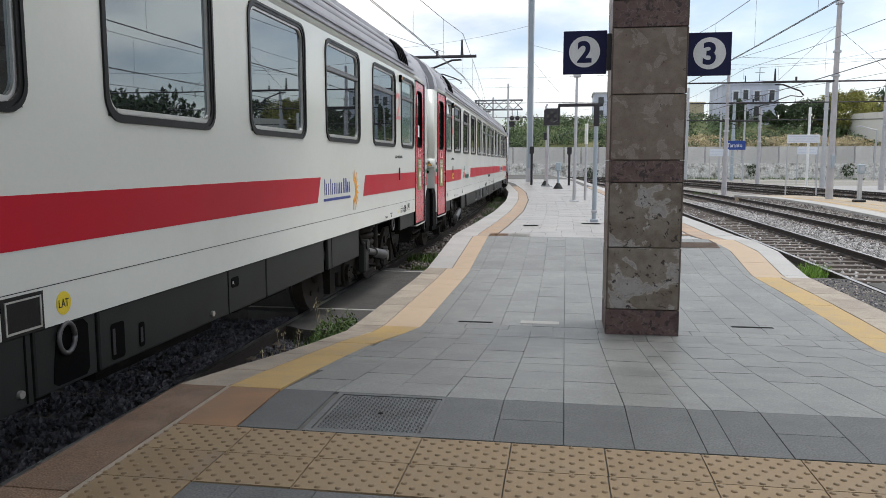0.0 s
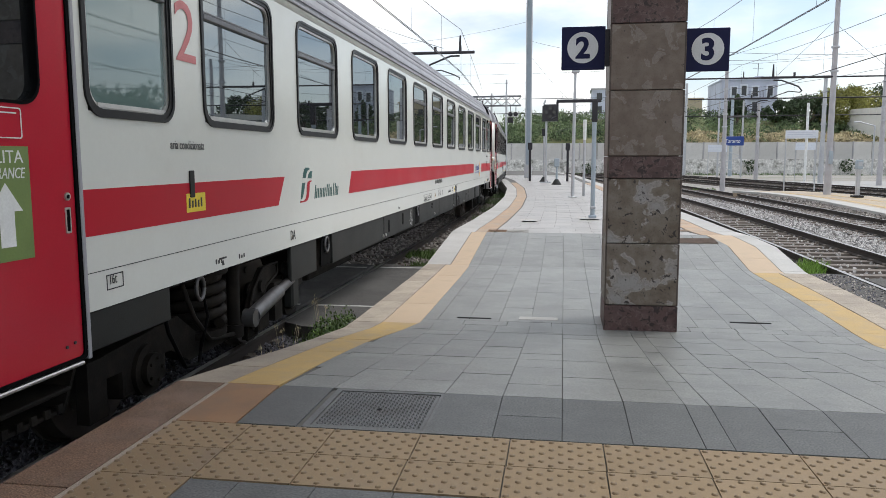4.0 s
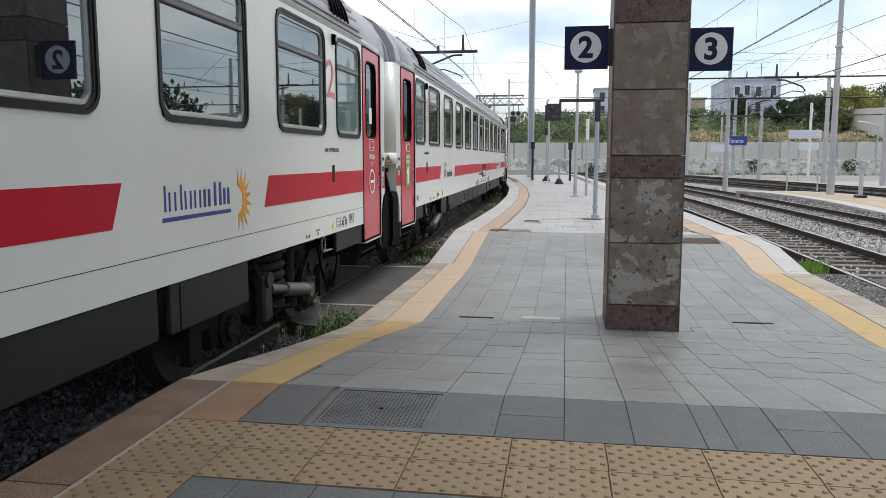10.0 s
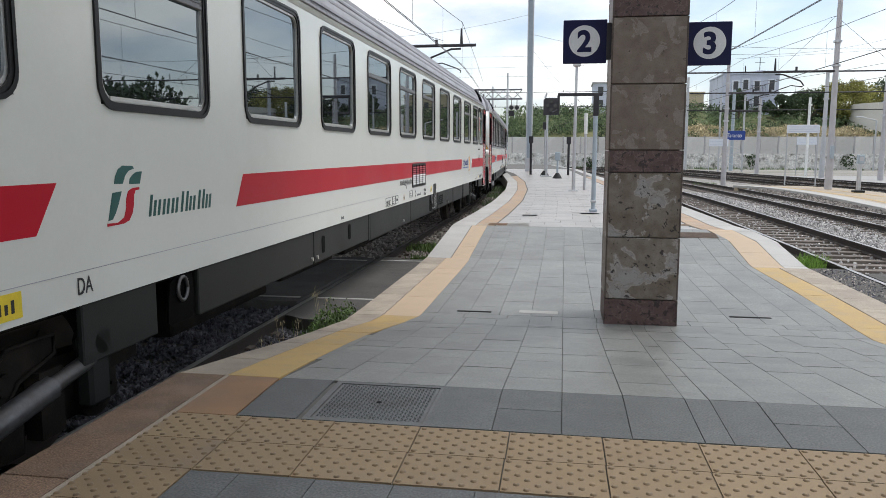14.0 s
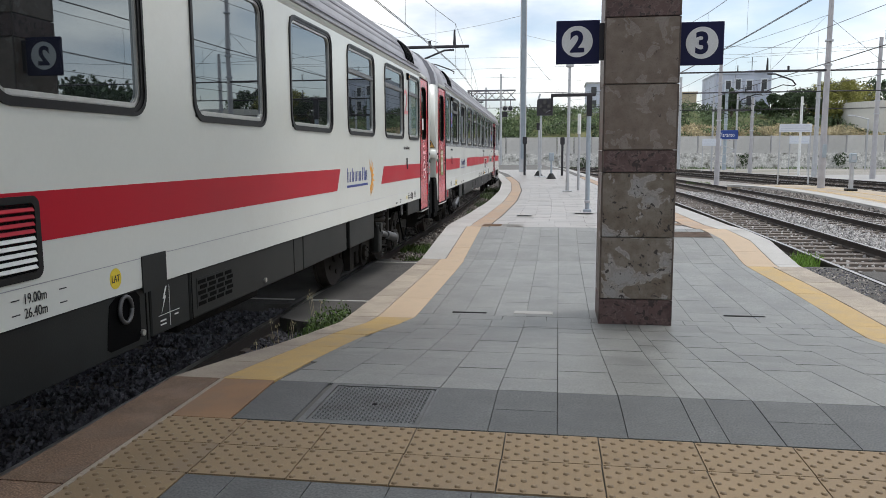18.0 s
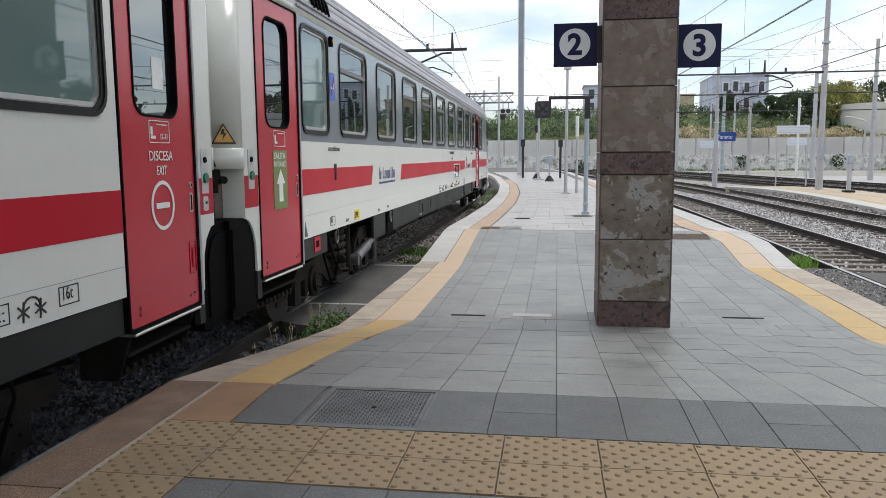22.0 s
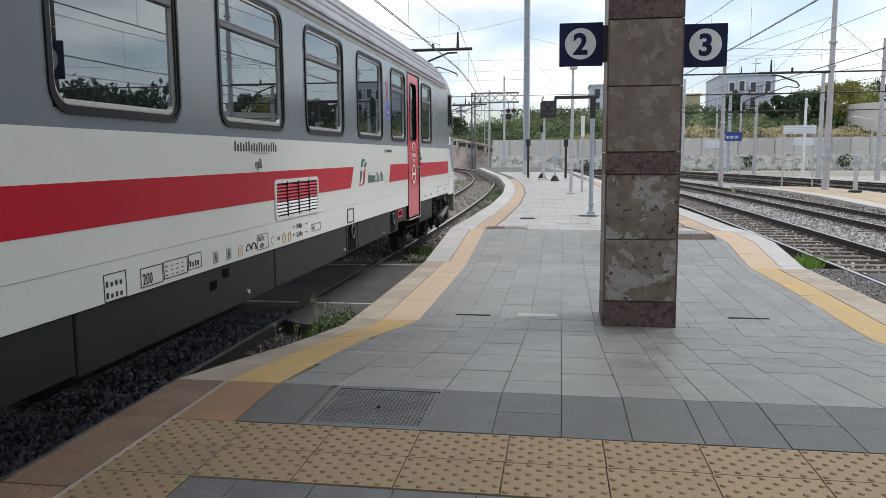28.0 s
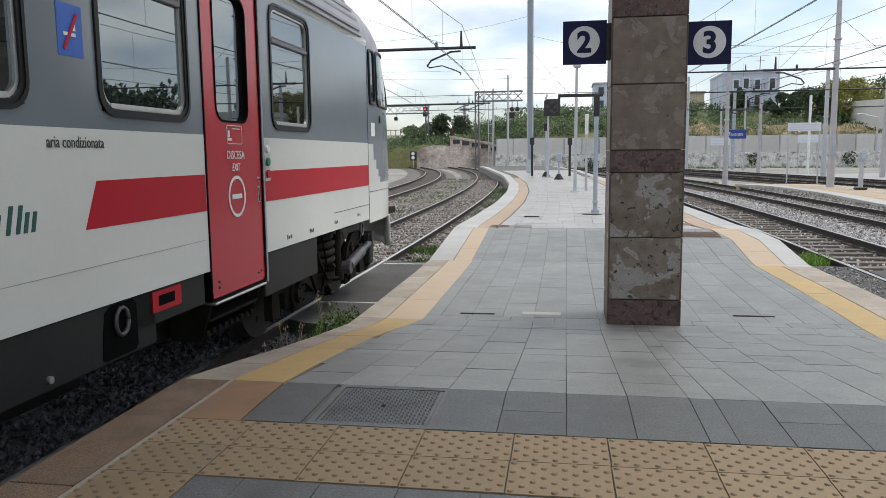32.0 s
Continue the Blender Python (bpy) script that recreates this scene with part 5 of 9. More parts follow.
M_REDLAMP = bpy.data.materials.new("red_signal_light")
M_REDLAMP.use_nodes = True
b_ = M_REDLAMP.node_tree.nodes["Principled BSDF"]
b_.inputs["Base Color"].default_value = (0.6, 0.02, 0.02, 1)
b_.inputs["Emission Color"].default_value = (1.0, 0.06, 0.05, 1)
b_.inputs["Emission Strength"].default_value = 0.8
gantry(-11.9, -5.7, 100.0, 8.1, 9.3, "grey lattice gantry with twin signal heads", ((-11.65, 0.22),), ((-7.02, 6.95, False, True), (-6.32, 6.95, False, True), (-7.02, 6.2, False, False)))
gantry(-32.0, -21.6, 120.0, 7.8, 9.0, "far lattice signal gantry over the curve", ((-31.8, 0.2), (-22.0, 0.2)), ((-22.2, 8.4, True, False), (-22.2, 7.6, False, False), (-26.9, 7.0, False, True)))
m = thing("ladder", "narrow steel access ladder of a gantry", "ladder", -9.9, 100.4, BALLAST)
for s in (-0.3, 0.3):
    bar_part("rail", m, (s, 0, 0), (s, 0, 8.8), 0.05, M_GALV, 6)
for i in range(14):
    bar_part("rung", m, (-0.3, 0, 0.5 + i * 0.6), (0.3, 0, 0.5 + i * 0.6), 0.03, M_GALV, 5)
for x, y in ((-24.5, 118.0), (-22.7, 112.0)):
    m = thing("shunting_signal", "low twin-lens ground signal", "signal", x, y, BALLAST, "ground signals")
    box_part("head", m, -0.5, 0.5, -0.2, 0.2, 1.2, 2.6, M_DARKSTEEL, 0.1)
    lamps(m, ((0, 1.6), (0, 2.2)), -0.22, 0.25, M_PAPER)
    bar_part("post", m, (0, 0, 0), (0, 0, 1.3), 0.08, M_GALV)


# ---- overhead line ----
def wire(name, pts, r, label, group="overhead wires"):
    bm = bmesh.new()
    ring_bar(bm, pts, r, 4)
    return solo(name, bm, M_WIRE, label, "wire", group)


def line_over(ln, s0, s1, zc, zm, span, off0=0.2, r=0.009, sag=0.75):
    """Contact wire, sagging carrier wire and droppers over a track."""
    c, k = [], []
    bm = bmesh.new()
    for s in np.arange(s0, s1 + 0.1, span / 8):
        t = ((s - s0) / span) % 1.0
        z = off0 * (1 if int((s - s0) / span) % 2 else -1) * (1 - 2 * t)
        x, y, h = on_lane(s, z, ln)
        c.append((x, y, zc))
        zz = zm - sag * 4 * t * (1 - t)
        k.append((x, y, zz))
        tube(bm, (x, y, zc), (x, y, zz), r * 0.5, n=3, caps=False)
    wire("contact_wire", c, r, "dark overhead contact wire")
    wire("contact_wire", [(x + 0.04, y, z) for x, y, z in c], r, "dark overhead contact wire")
    wire("carrier_wire", k, r, "dark overhead carrier wire")
    solo("dropper_wires", bm, M_WIRE, "thin droppers between overhead wires", "wire", kind="stuff")


line_over(None, -46, 128, 4.36, 5.9, 37.0, -0.28)
line_over(LANE_LEFT, -20, 128, 4.40, 5.75, 37.0)
line_over(LANE3, -42.7, 126, 4.38, 6.45, 40.0)
line_over(LANE4, -42.7, 126, 4.06, 5.5, 40.0, sag=0.4)
line_over(LANE5, -20, 110, 4.9, 6.3, 40.0, r=0.012)


def cantilever(x_wire, x_mast, y, zb, label, flip=1):
    """A cross arm with insulators and a bent registration arm."""
    m = thing("cantilever", label, "catenary arm", 0, y, 0, "catenary arms")
    d = 1 if x_mast < x_wire else -1
    bar_part("beam", m, (x_mast, 0, zb), (x_wire + d * 0.75, 0, zb), 0.055, M_DARKSTEEL, 8)
    bar_part("insulator", m, (x_wire + d * 0.22, 0, zb), (x_wire + d * 0.22, 0, zb + 0.6), 0.06, M_DARKSTEEL, 8, 0.03)
    bar_part("insulator", m, (x_wire - d * 0.7, 0, zb + 0.02), (x_wire - d * 0.7, 0, zb + 0.22), 0.05, M_DARKSTEEL, 8)
    bm = bmesh.new()
    ring_bar(bm, [(x_wire + d * 0.2, 0, zb - 0.12), (x_wire - d * 0.15, 0, zb - 0.13), (x_wire - d * 0.9, 0, zb - 0.42), (x_wire - d * 1.05, 0, zb - 0.62), (x_wire - d * 0.95, 0, zb - 0.68)], 0.035)
    part("registration_arm", bm, M_DARKSTEEL, m)
    bm = bmesh.new()
    ring_bar(bm, [(x_wire - d * 0.95, 0, zb - 0.68), (x_wire - d * 0.5, 0, zb - 0.62), (x_wire, 0, zb - 0.8), (x_wire + d * 0.2, 0, zb - 0.9), (x_wire + d * 0.18, 0, zb - 0.98)], 0.022)
    part("steady_arm", bm, M_DARKSTEEL, m)


cantilever(-4.05, -10.6, 28.0, 5.09, "dark catenary arm reaching over the main track")
mast(-10.6, 28.0, 8.5, 0.2, 0.15, "line mast behind the train")
cantilever(-8.1, -22.0, 62.0, 5.3, "dark catenary arm over the far curve")
cantilever(-6.9, -22.0, 62.2, 5.35, "dark catenary arm over the far curve")
mast(-22.0, 62.0, 8.5, 0.2, 0.15, "line mast beside the curve")
# cross beams to the right
for x0, x1, y, z in ((3.5, 24.3, 37.3, 4.9), (7.3, 22.0, 47.9, 4.75), (11.0, 30.0, 73.7, 5.1), (-20.0, 14.0, 92.0, 6.6), (-26.0, 14.0, 97.0, 8.7)):
    m = thing("cross_beam", "thin dark cross beam of the overhead line", "catenary arm", 0, y, 0, "cross beams")
    bar_part("beam", m, (x0, 0, z), (x1, 0, z), 0.036, M_DARKSTEEL, 8)
    for a in np.arange(x0 + 4.6, x1, 7.0):
        bar_part("insulator", m, (a, 0, z), (a, 0, z + 0.3), 0.03, M_DARKSTEEL, 6, 0.02)
cantilever(9.6, 11.95, 37.25, 4.9, "dark catenary arm on the far mast", 1)
cantilever(11.6, 9.4, 47.85, 4.75, "dark catenary arm between tracks", 1)
cantilever(14.6, 17.4, 73.6, 5.0, "dark catenary arm before the wall", 1)
# long span wires across the station
for a, b, sag in (((-16, 58, 7.6), (21.2, 55.7, 8.1), 0.35), ((11.86, 37.3, 7.33), (9.57, 37.3, 5.0), 0.02), ((11.86, 37.3, 7.33), (5.2, 37.3, 5.35), 0.1), ((11.86, 37.3, 7.33), (14.7, 37.3, 4.9), 0.02), ((4.0, 37.4, 6.35), (22.0, 37.4, 6.1), 0.35),
                  ((9.45, 47.9, 7.0), (21.2, 55.7, 8.8), 0.35), ((-2.5, 53, 9.2), (9.45, 47.9, 6.6), 0.35), ((-16.0, 53, 8.05), (-2.6, 53, 7.72), 0.1), ((-14.0, 53, 6.6), (-2.6, 53, 6.4), 0.1), ((-9.6, 28.2, 7.1), (-4.45, 28, 5.25), 0.05),
                  ((-2.4, 53, 8.2), (1.5, 70, 5.5), 0.3), ((-2.5, 53, 10.5), (-16, 60, 10.2), 0.35), ((-7.37, 97, 10.8), (13.8, 92.1, 9.6), 0.35), ((-7.37, 97, 8.9), (-32, 100, 9.0), 0.35)):
    a, b = Vector(a), Vector(b)
    pts = []
    for i in range(9):
        t = i / 8
        p = a.lerp(b, t)
        p.z -= sag * 4 * t * (1 - t)
        pts.append(tuple(p))
    wire("span_wire", pts, 0.010, "thin dark span wire", "span wires")

# ---- boundary wall ----
WY = 100.0
bm = bmesh.new()
quad_box(bm, -9.2, 95, WY, WY + 0.6, -1.2, 1.12)
wall = solo("boundary_wall", bm, M_WALLSTONE, "long rough stone wall topped with precast concrete panels", "wall", kind="structure")


def wall_panel(bm):
    quad_box(bm, 0.09, 2.11, 0.10, 0.22, 1.12, 3.15)
    quad_box(bm, 0.09, 2.11, 0.08, 0.24, 3.10, 3.22)


def wall_post(bm):
    quad_box(bm, -0.055, 0.055, 0.04, 0.3, 1.0, 3.27)


for i in range(47):
    x = -9.1 + 2.2 * i
    child("wall_panel", "wall_panel", wall_panel, M_WALLCON, wall, pose(x, WY, 0))
    child("wall_post", "wall_post", wall_post, M_CONCRETEPOLE, wall, pose(x, WY, 0))
# side runs that close the yard
bm = bmesh.new()
quad_box(bm, 95, 95.6, -120, WY, -1.2, 3.2)
solo("wall_side", bm, M_WALLCON, kind="structure")
# old retaining wall to the left with buttresses
bm = bmesh.new()
TOPS = ((-17.1, 3.83), (-12.96, 3.12), (-9.1, 2.25))
prism(bm, [(-17.1, -1.2), (-9.1, -1.2)] + list(TOPS[::-1]), 1, 112.0, 113.0)
rw = solo("retaining_wall", bm, M_WALLPINK, "old pinkish retaining wall with parapet arches", "wall", kind="structure")
for i in range(6):
    x = -16.8 + 1.4 * i
    zt = float(np.interp(x, [p[0] for p in TOPS], [p[1] for p in TOPS]))
    bm = bmesh.new()
    quad_box(bm, x - 0.15, x + 0.15, 111.6, 112.0, zt - 1.2, zt)
    part("buttress", bm, M_WALLPINK, rw)
    bm = bmesh.new()
    quad_box(bm, x + 0.15, x + 1.25, 111.9, 112.0, zt - 0.95, zt - 0.42)
    part("niche", bm, M_SHUTTER, rw)
bm = bmesh.new()
prism(bm, [(x, z - 0.12) for x, z in TOPS] + [(x, z + 0.2) for x, z in TOPS[::-1]], 1, 111.4, 113.1)
part("coping", bm, M_WALLPINK, rw)
bm = bmesh.new()
prism(bm, [(-22.2, -1.2), (-17.1, -1.2), (-17.1, 2.5), (-19.4, 2.7), (-21.4, 2.3), (-22.2, 1.7)], 1, 112.1, 112.9)
part("low_wall", bm, M_WALLPINK, rw, "lower stained wall")

# bridge far left
bm = bmesh.new()
quad_box(bm, -60, -24.3, 150, 156, 3.4, 5.2)
br = solo("road_bridge", bm, M_WALLPINK, "low brownish bridge over the far tracks", "bridge")
for x in (-58, -50, -42, -36, -29):
    bm = bmesh.new()
    quad_box(bm, x - 0.5, x + 0.5, 150.5, 155.5, -1.0, 3.4)
    part("pier", bm, M_WALLPINK, br)
for i in range(36):
    child("rail_post", "bridge_post", lambda bm: quad_box(bm, -0.05, 0.05, -0.05, 0.05, 0, 0.95), M_DARKSTEEL, br, pose(-59.95 + i, 150.05, 5.2))
bm = bmesh.new()
quad_box(bm, -60, -24.3, 150, 150.1, 6.15, 6.25)
part("handrail", bm, M_DARKSTEEL, br)


# ---- hillside ----
def hill_z(x, d):
    """Height of the hillside d metres behind the wall."""
    top = float(np.interp(x, [-80, -30, -22, -17, -8, 4, 16, 24, 33, 37, 40, 95], [3.0, 3.0, 3.4, 5.6, 7.2, 7.4, 7.4, 7.2, 6.6, 6.0, 4.6, 4.6]))
    return 2.2 + (top - 2.2) * min(1.0, d / 20.0) ** 0.8 + 0.5 * noise.noise(Vector((x * 0.15, d * 0.15, 3.0)))


bm = bmesh.new()
xs = [-90 + 3.0 * i for i in range(80)]
ds = [0.0, 0.7, 3, 6, 10, 15, 20, 28, 45, 90]
grid = [[bm.verts.new((x, (WY if x > -9 else 113.0) + d, hill_z(x, d) if d else -1.0)) for x in xs] for d in ds]
for j in range(len(ds) - 1):
    for i in range(len(xs) - 1):
        bm.faces.new((grid[j][i], grid[j][i + 1], grid[j + 1][i + 1], grid[j + 1][i])).smooth = True
solo("hillside", bm, M_HILL, "dry grassy hillside behind the wall", "hill", kind="structure")
# low hill that closes the yard to the side
bm = bmesh.new()
ring = []
for i in range(60):
    y = -160 + 5.2 * i
    ring.append([bm.verts.new(p) for p in ((97, y, 2), (104, y, 5 + 1.2 * noise.noise(Vector((y * 0.06, 0, 7)))), (125, y, 8 + 2.5 * noise.noise(Vector((y * 0.04, 3, 7)))))])
for p, q in zip(ring[:-1], ring[1:]):
    for i in range(2):
        bm.faces.new((p[i], p[i + 1], q[i + 1], q[i])).smooth = True
solo("side_hill", bm, M_LEAFDARK, kind="structure")


def clump(V, F, c, r, n, size, rg):
    """n small leaves spread through an uneven ball."""
    for i in range(n):
        d = rg.normal(size=3)
        d /= np.linalg.norm(d)
        p = c + d * r * (0.55 + 0.5 * rg.rand()) * (1 + 0.25 * math.sin(5 * d[0] + 3 * d[2] + c[0]))
        q = np.array(Euler(rg.uniform(0, 6.28, 3)).to_matrix())
        s = size * rg.uniform(0.6, 1.4)
        k = len(V)
        V.extend((np.array([(-s, 0, 0), (0, -s * 0.5, 0.15 * s), (s, 0, 0), (0, s * 0.5, -0.1 * s)]) @ q.T + p).tolist())
        F.append((k, k + 1, k + 2, k + 3))


def leaf_object(name, clumps, size, material, seed):
    rg = np.random.RandomState(seed)
    V, F = [], []
    for c, r, n in clumps:
        clump(V, F, np.array(c, float), np.array(r, float), n, size, rg)
    me = bpy.data.meshes.new(name)
    me.from_pydata(V, [], F)
    me.materials.append(material)
    return new(name, me)


hr = np.random.RandomState(21)
for name, material, n, seed, lo, hi in (("hillside_bushes", M_LEAF, 560, 1, 0.8, 1.5), ("dark_bushes", M_LEAFDARK, 170, 2, 0.7, 1.4), ("dry_scrub", M_STRAW, 260, 3, 0.5, 0.95)):
    cl = []
    for i in range(n):
        x = hr.uniform(-60, 80)
        d = 1.0 + 22 * hr.rand()
        if material is M_STRAW:
            x, d = hr.uniform(14, 40), 0.9 + 4.4 * hr.rand()
        elif 26 < x < 36 and d < 9 and hr.rand() < 0.7:
            continue
        if 37.5 < x < 53 and 4 < d:
            continue
        r = hr.uniform(lo, hi)
        y = (WY if x > -9 else 113.0) + d
        cl.append(((x, y, hill_z(x, d) + r * 0.45), (r * 1.3, r, r * 0.75), 200))
    tagged(leaf_object(name, cl, 0.135, material, seed), {"hillside_bushes": "green bushes covering the hillside", "dark_bushes": "dark evergreen bushes on the slope", "dry_scrub": "yellow dry scrub above the wall"}[name], "bushes", kind="stuff")


def tree(x, y, z, h, crown, material, label, seed, n=18, leaves=170, size=0.2):
    rg = np.random.RandomState(seed)
    t = thing("tree", label, "tree", x, y, z, "trees on the hill")
    bm = bmesh.new()
    tube(bm, (0, 0, -0.5), (0.1, 0, h * 0.45), 0.28, 0.16, 8)
    for i in range(6):
        a = i * 1.05
        tube(bm, (0.1, 0, h * (0.3 + 0.03 * i)), (crown[0] * 0.6 * math.cos(a), crown[1] * 0.6 * math.sin(a), h * (0.6 + 0.05 * i)), 0.12, 0.04, 6)
    part("trunk", bm, M_BARK, t)
    cl = []
    for i in range(n):
        a, u = rg.uniform(0, 6.28), rg.uniform(-0.5, 0.9)
        k = math.sqrt(max(0.05, 1 - u * u)) * rg.uniform(0.5, 0.95)
        cl.append(((crown[0] * k * math.cos(a), crown[1] * k * math.sin(a), h * 0.62 + crown[2] * u), (crown[0] * 0.36, crown[1] * 0.36, crown[2] * 0.34), leaves))
    c = leaf_object("crown", cl, size, material, seed + 50)
    c.parent = t


tree(38.3, 113.6, 3.2, 7.7, (3.6, 2.8, 2.7), M_LEAFYELLOW, "broad yellow-green tree on the hill", 4, 46, 420, 0.13)
tree(44.5, 116.0, 4.0, 7.6, (3.5, 3.0, 2.2), M_LEAFDARK, "dark green tree behind the yellow one", 5)
tree(32.9, 112.0, 4.3, 5.6, (2.9, 2.2, 1.7), M_LEAFDARK, "dark round tree beside the house", 6, 26, 240, 0.15)
tree(23.9, 113.0, 5.6, 4.2, (1.2, 1.1, 1.5), M_LEAFDARK, "dark tree in front of the house", 7)
tree(30.0, 116.5, 5.6, 3.4, (1.8, 1.6, 1.5), M_LEAFDARK, "small dark tree at the house corner", 8)
tree(-18.5, 122.0, 3.6, 3.6, (3.0, 2.5, 1.7), M_LEAFDARK, "dark tree above the retaining wall", 9)
tree(-23.5, 124.0, 2.6, 3.4, (3.4, 2.5, 1.6), M_LEAF, "green tree at the slope's end", 10)
tree(-9.5, 126.0, 3.6, 2.6, (2.6, 2.2, 1.4), M_LEAF, "green tree above the wall", 11)
tree(-29.5, 126.0, -0.5, 4.0, (3.0, 2.5, 1.8), M_LEAFDARK, "dark tree beside the bridge", 12)
cl = []
for i in range(34):
    x = hr.uniform(34.0, 41.5)
    r = hr.uniform(0.8, 1.3)
    cl.append(((x, hr.uniform(113.5, 117.5), 4.2 + 2.6 * hr.rand()), (r * 1.2, r, r * 0.8), 260))
tagged(leaf_object("understorey", cl, 0.13, M_LEAFDARK, 77), "dark undergrowth below the yellow-green tree", "bushes", kind="stuff")
# belt of trees beyond the far tracks
tb = np.random.RandomState(33)
cl = []
for i in range(140):
    y = -30 + 156 * (i + tb.rand()) / 140
    x = tb.uniform(52, 62) + 0.10 * max(0.0, y - 40)
    r = tb.uniform(2.2, 3.6)
    for z in (2.0, 5.0, (7.6 if y < 72 else 9.3) + 2.2 * noise.noise(Vector((y * 0.09, 1.0, 4.0)))):
        cl.append(((x + tb.uniform(-1.5, 1.5), y, z), (r * 1.1, r * 1.2, r * 0.9), 70))
tagged(leaf_object("tree_belt", cl, 0.55, M_LEAFDARK, 12), "dark dense tree belt beyond the far tracks", "trees", kind="stuff")
# shrub growing from the wall's foot
for x, z in ((22.9, 0.3), (34.0, 0.2), (3.0, 0.0)):
    s = leaf_object("wall_shrub", [((x, 99.4, z), (0.9, 0.5, 0.8), 120)], 0.16, M_LEAFDARK, int(x))
    tagged(s, "dark shrub growing at the wall foot", "shrub", "wall shrubs")

# ---- buildings on the hill ----


def house():
    bm = bmesh.new()
    quad_box(bm, 23.0, 30.9, 120, 131, 5.5, 12.75)
    h = solo("apartment_house", bm, M_HOUSE, "blue-grey rendered house with balconies on the hill", "building")
    bm = bmesh.new()
    prism(bm, [(22.9, 12.75), (31.0, 12.75), (31.0, 13.0), (22.9, 12.95)], 1, 119.85, 131)
    part("parapet", bm, M_HOUSE, h)
    for x, z in ((24.8, 11.1), (26.2, 11.3), (27.8, 11.1), (27.8, 8.9), (27.8, 7.3), (24.6, 8.8), (29.9, 11.2)):
        bm = bmesh.new()
        frame_ring(bm, [(x - 0.55, z - 0.85), (x + 0.55, z - 0.85), (x + 0.55, z + 0.85), (x - 0.55, z + 0.85)], [(x - 0.35, z - 0.75), (x + 0.35, z - 0.75), (x + 0.35, z + 0.65), (x - 0.35, z + 0.65)], 1, 119.92, 120.0)
        w = part("window", bm, M_BOARD, h)
        bm = bmesh.new()
        quad_box(bm, x - 0.36, x + 0.36, 119.97, 119.99, z - 0.76, z + 0.66)
        part("pane", bm, M_SHUTTER, w)
    for x, z in ((27.8, 10.15), (27.8, 7.95), (24.6, 7.9)):
        bm = bmesh.new()
        quad_box(bm, x - 1.0, x + 1.0, 119.2, 120.0, z - 0.12, z)
        b = part("balcony", bm, M_CONCRETEPOLE, h)
        for i in range(11):
            child("baluster", "baluster", lambda bm: quad_box(bm, -0.015, 0.015, -0.015, 0.015, 0, 0.88), M_DARKSTEEL, b, pose(x - 1.0 + i * 0.2, 119.215, z))
        bm = bmesh.new()
        quad_box(bm, x - 1.0, x + 1.0, 119.19, 119.24, z + 0.88, z + 0.93)
        part("handrail", bm, M_DARKSTEEL, b)
    bm = bmesh.new()
    tube(bm, (29.0, 124, 13), (29.0, 124, 15.6), 0.05, n=6)
    tube(bm, (28.3, 124, 14.9), (29.7, 124, 14.9), 0.03, n=5)
    part("aerial", bm, M_DARKSTEEL, h)
    bm = bmesh.new()
    quad_box(bm, 28.4, 29.6, 123, 125, 13.0, 13.6)
    part("roof_hut", bm, M_HOUSE, h)


house()
bm = bmesh.new()
quad_box(bm, 15.0, 22.5, 133, 142, 6.0, 11.0)
h = solo("beige_house", bm, M_BEIGE, "low beige house behind the bushes", "building")
for x in (16.5, 18.6):
    bm = bmesh.new()
    quad_box(bm, x - 0.4, x + 0.4, 132.95, 133.05, 8.6, 9.9)
    part("window", bm, M_SHUTTER, h)
bm = bmesh.new()
quad_box(bm, 14.8, 22.7, 132.8, 142.2, 11.0, 11.25)
part("roof", bm, M_BEIGE, h)
bm = bmesh.new()
quad_box(bm, 5.0, 10.5, 150, 158, 5.0, 14.3)
h = solo("grey_block", bm, M_HOUSE, "plain grey apartment block far behind", "building")
for x in (6.4, 9.0):
    for z in (8.0, 10.5, 13.0):
        bm = bmesh.new()
        quad_box(bm, x - 0.5, x + 0.5, 149.95, 150.05, z - 0.7, z + 0.7)
        part("window", bm, M_SHUTTER, h)
bm = bmesh.new()
quad_box(bm, 4.8, 10.7, 149.8, 158.2, 14.3, 14.6)
part("roof", bm, M_CONCRETEPOLE, h)
# tank
bm = bmesh.new()
tube(bm, (45.0, 112, 2.0), (45.0, 112, 7.5), 6.8, n=64)
tk = solo("storage_tank", bm, M_TANK, "big round white storage tank above the wall", "tank")
for i in range(46):
    a = 2 * math.pi * i / 46
    if math.sin(a) < 0.35:
        bm = bmesh.new()
        quad_box(bm, -0.45, 0.45, -0.06, 0.06, 6.95, 7.75)
        q = part("rim_panel", bm, M_TANK, tk)
        q.matrix_basis = pose(45.0 + 6.86 * math.cos(a), 112 + 6.86 * math.sin(a), 0, 0, 0, math.degrees(a) + 90)
# stone cross on the hill
bm = bmesh.new()
soft_box(bm, -0.22, 0.22, -0.2, 0.2, 0, 4.2, 0.05, 1)
cr = solo("stone_cross", bm, M_CONCRETEPOLE, "weathered stone cross above the trees", "monument", at=pose(-16.9, 127.0, 5.6))
bm = bmesh.new()
soft_box(bm, -0.85, 0.85, -0.2, 0.2, 2.8, 3.3, 0.05, 1)
part("crossbar", bm, M_CONCRETEPOLE, cr)

SIDE = 1.41


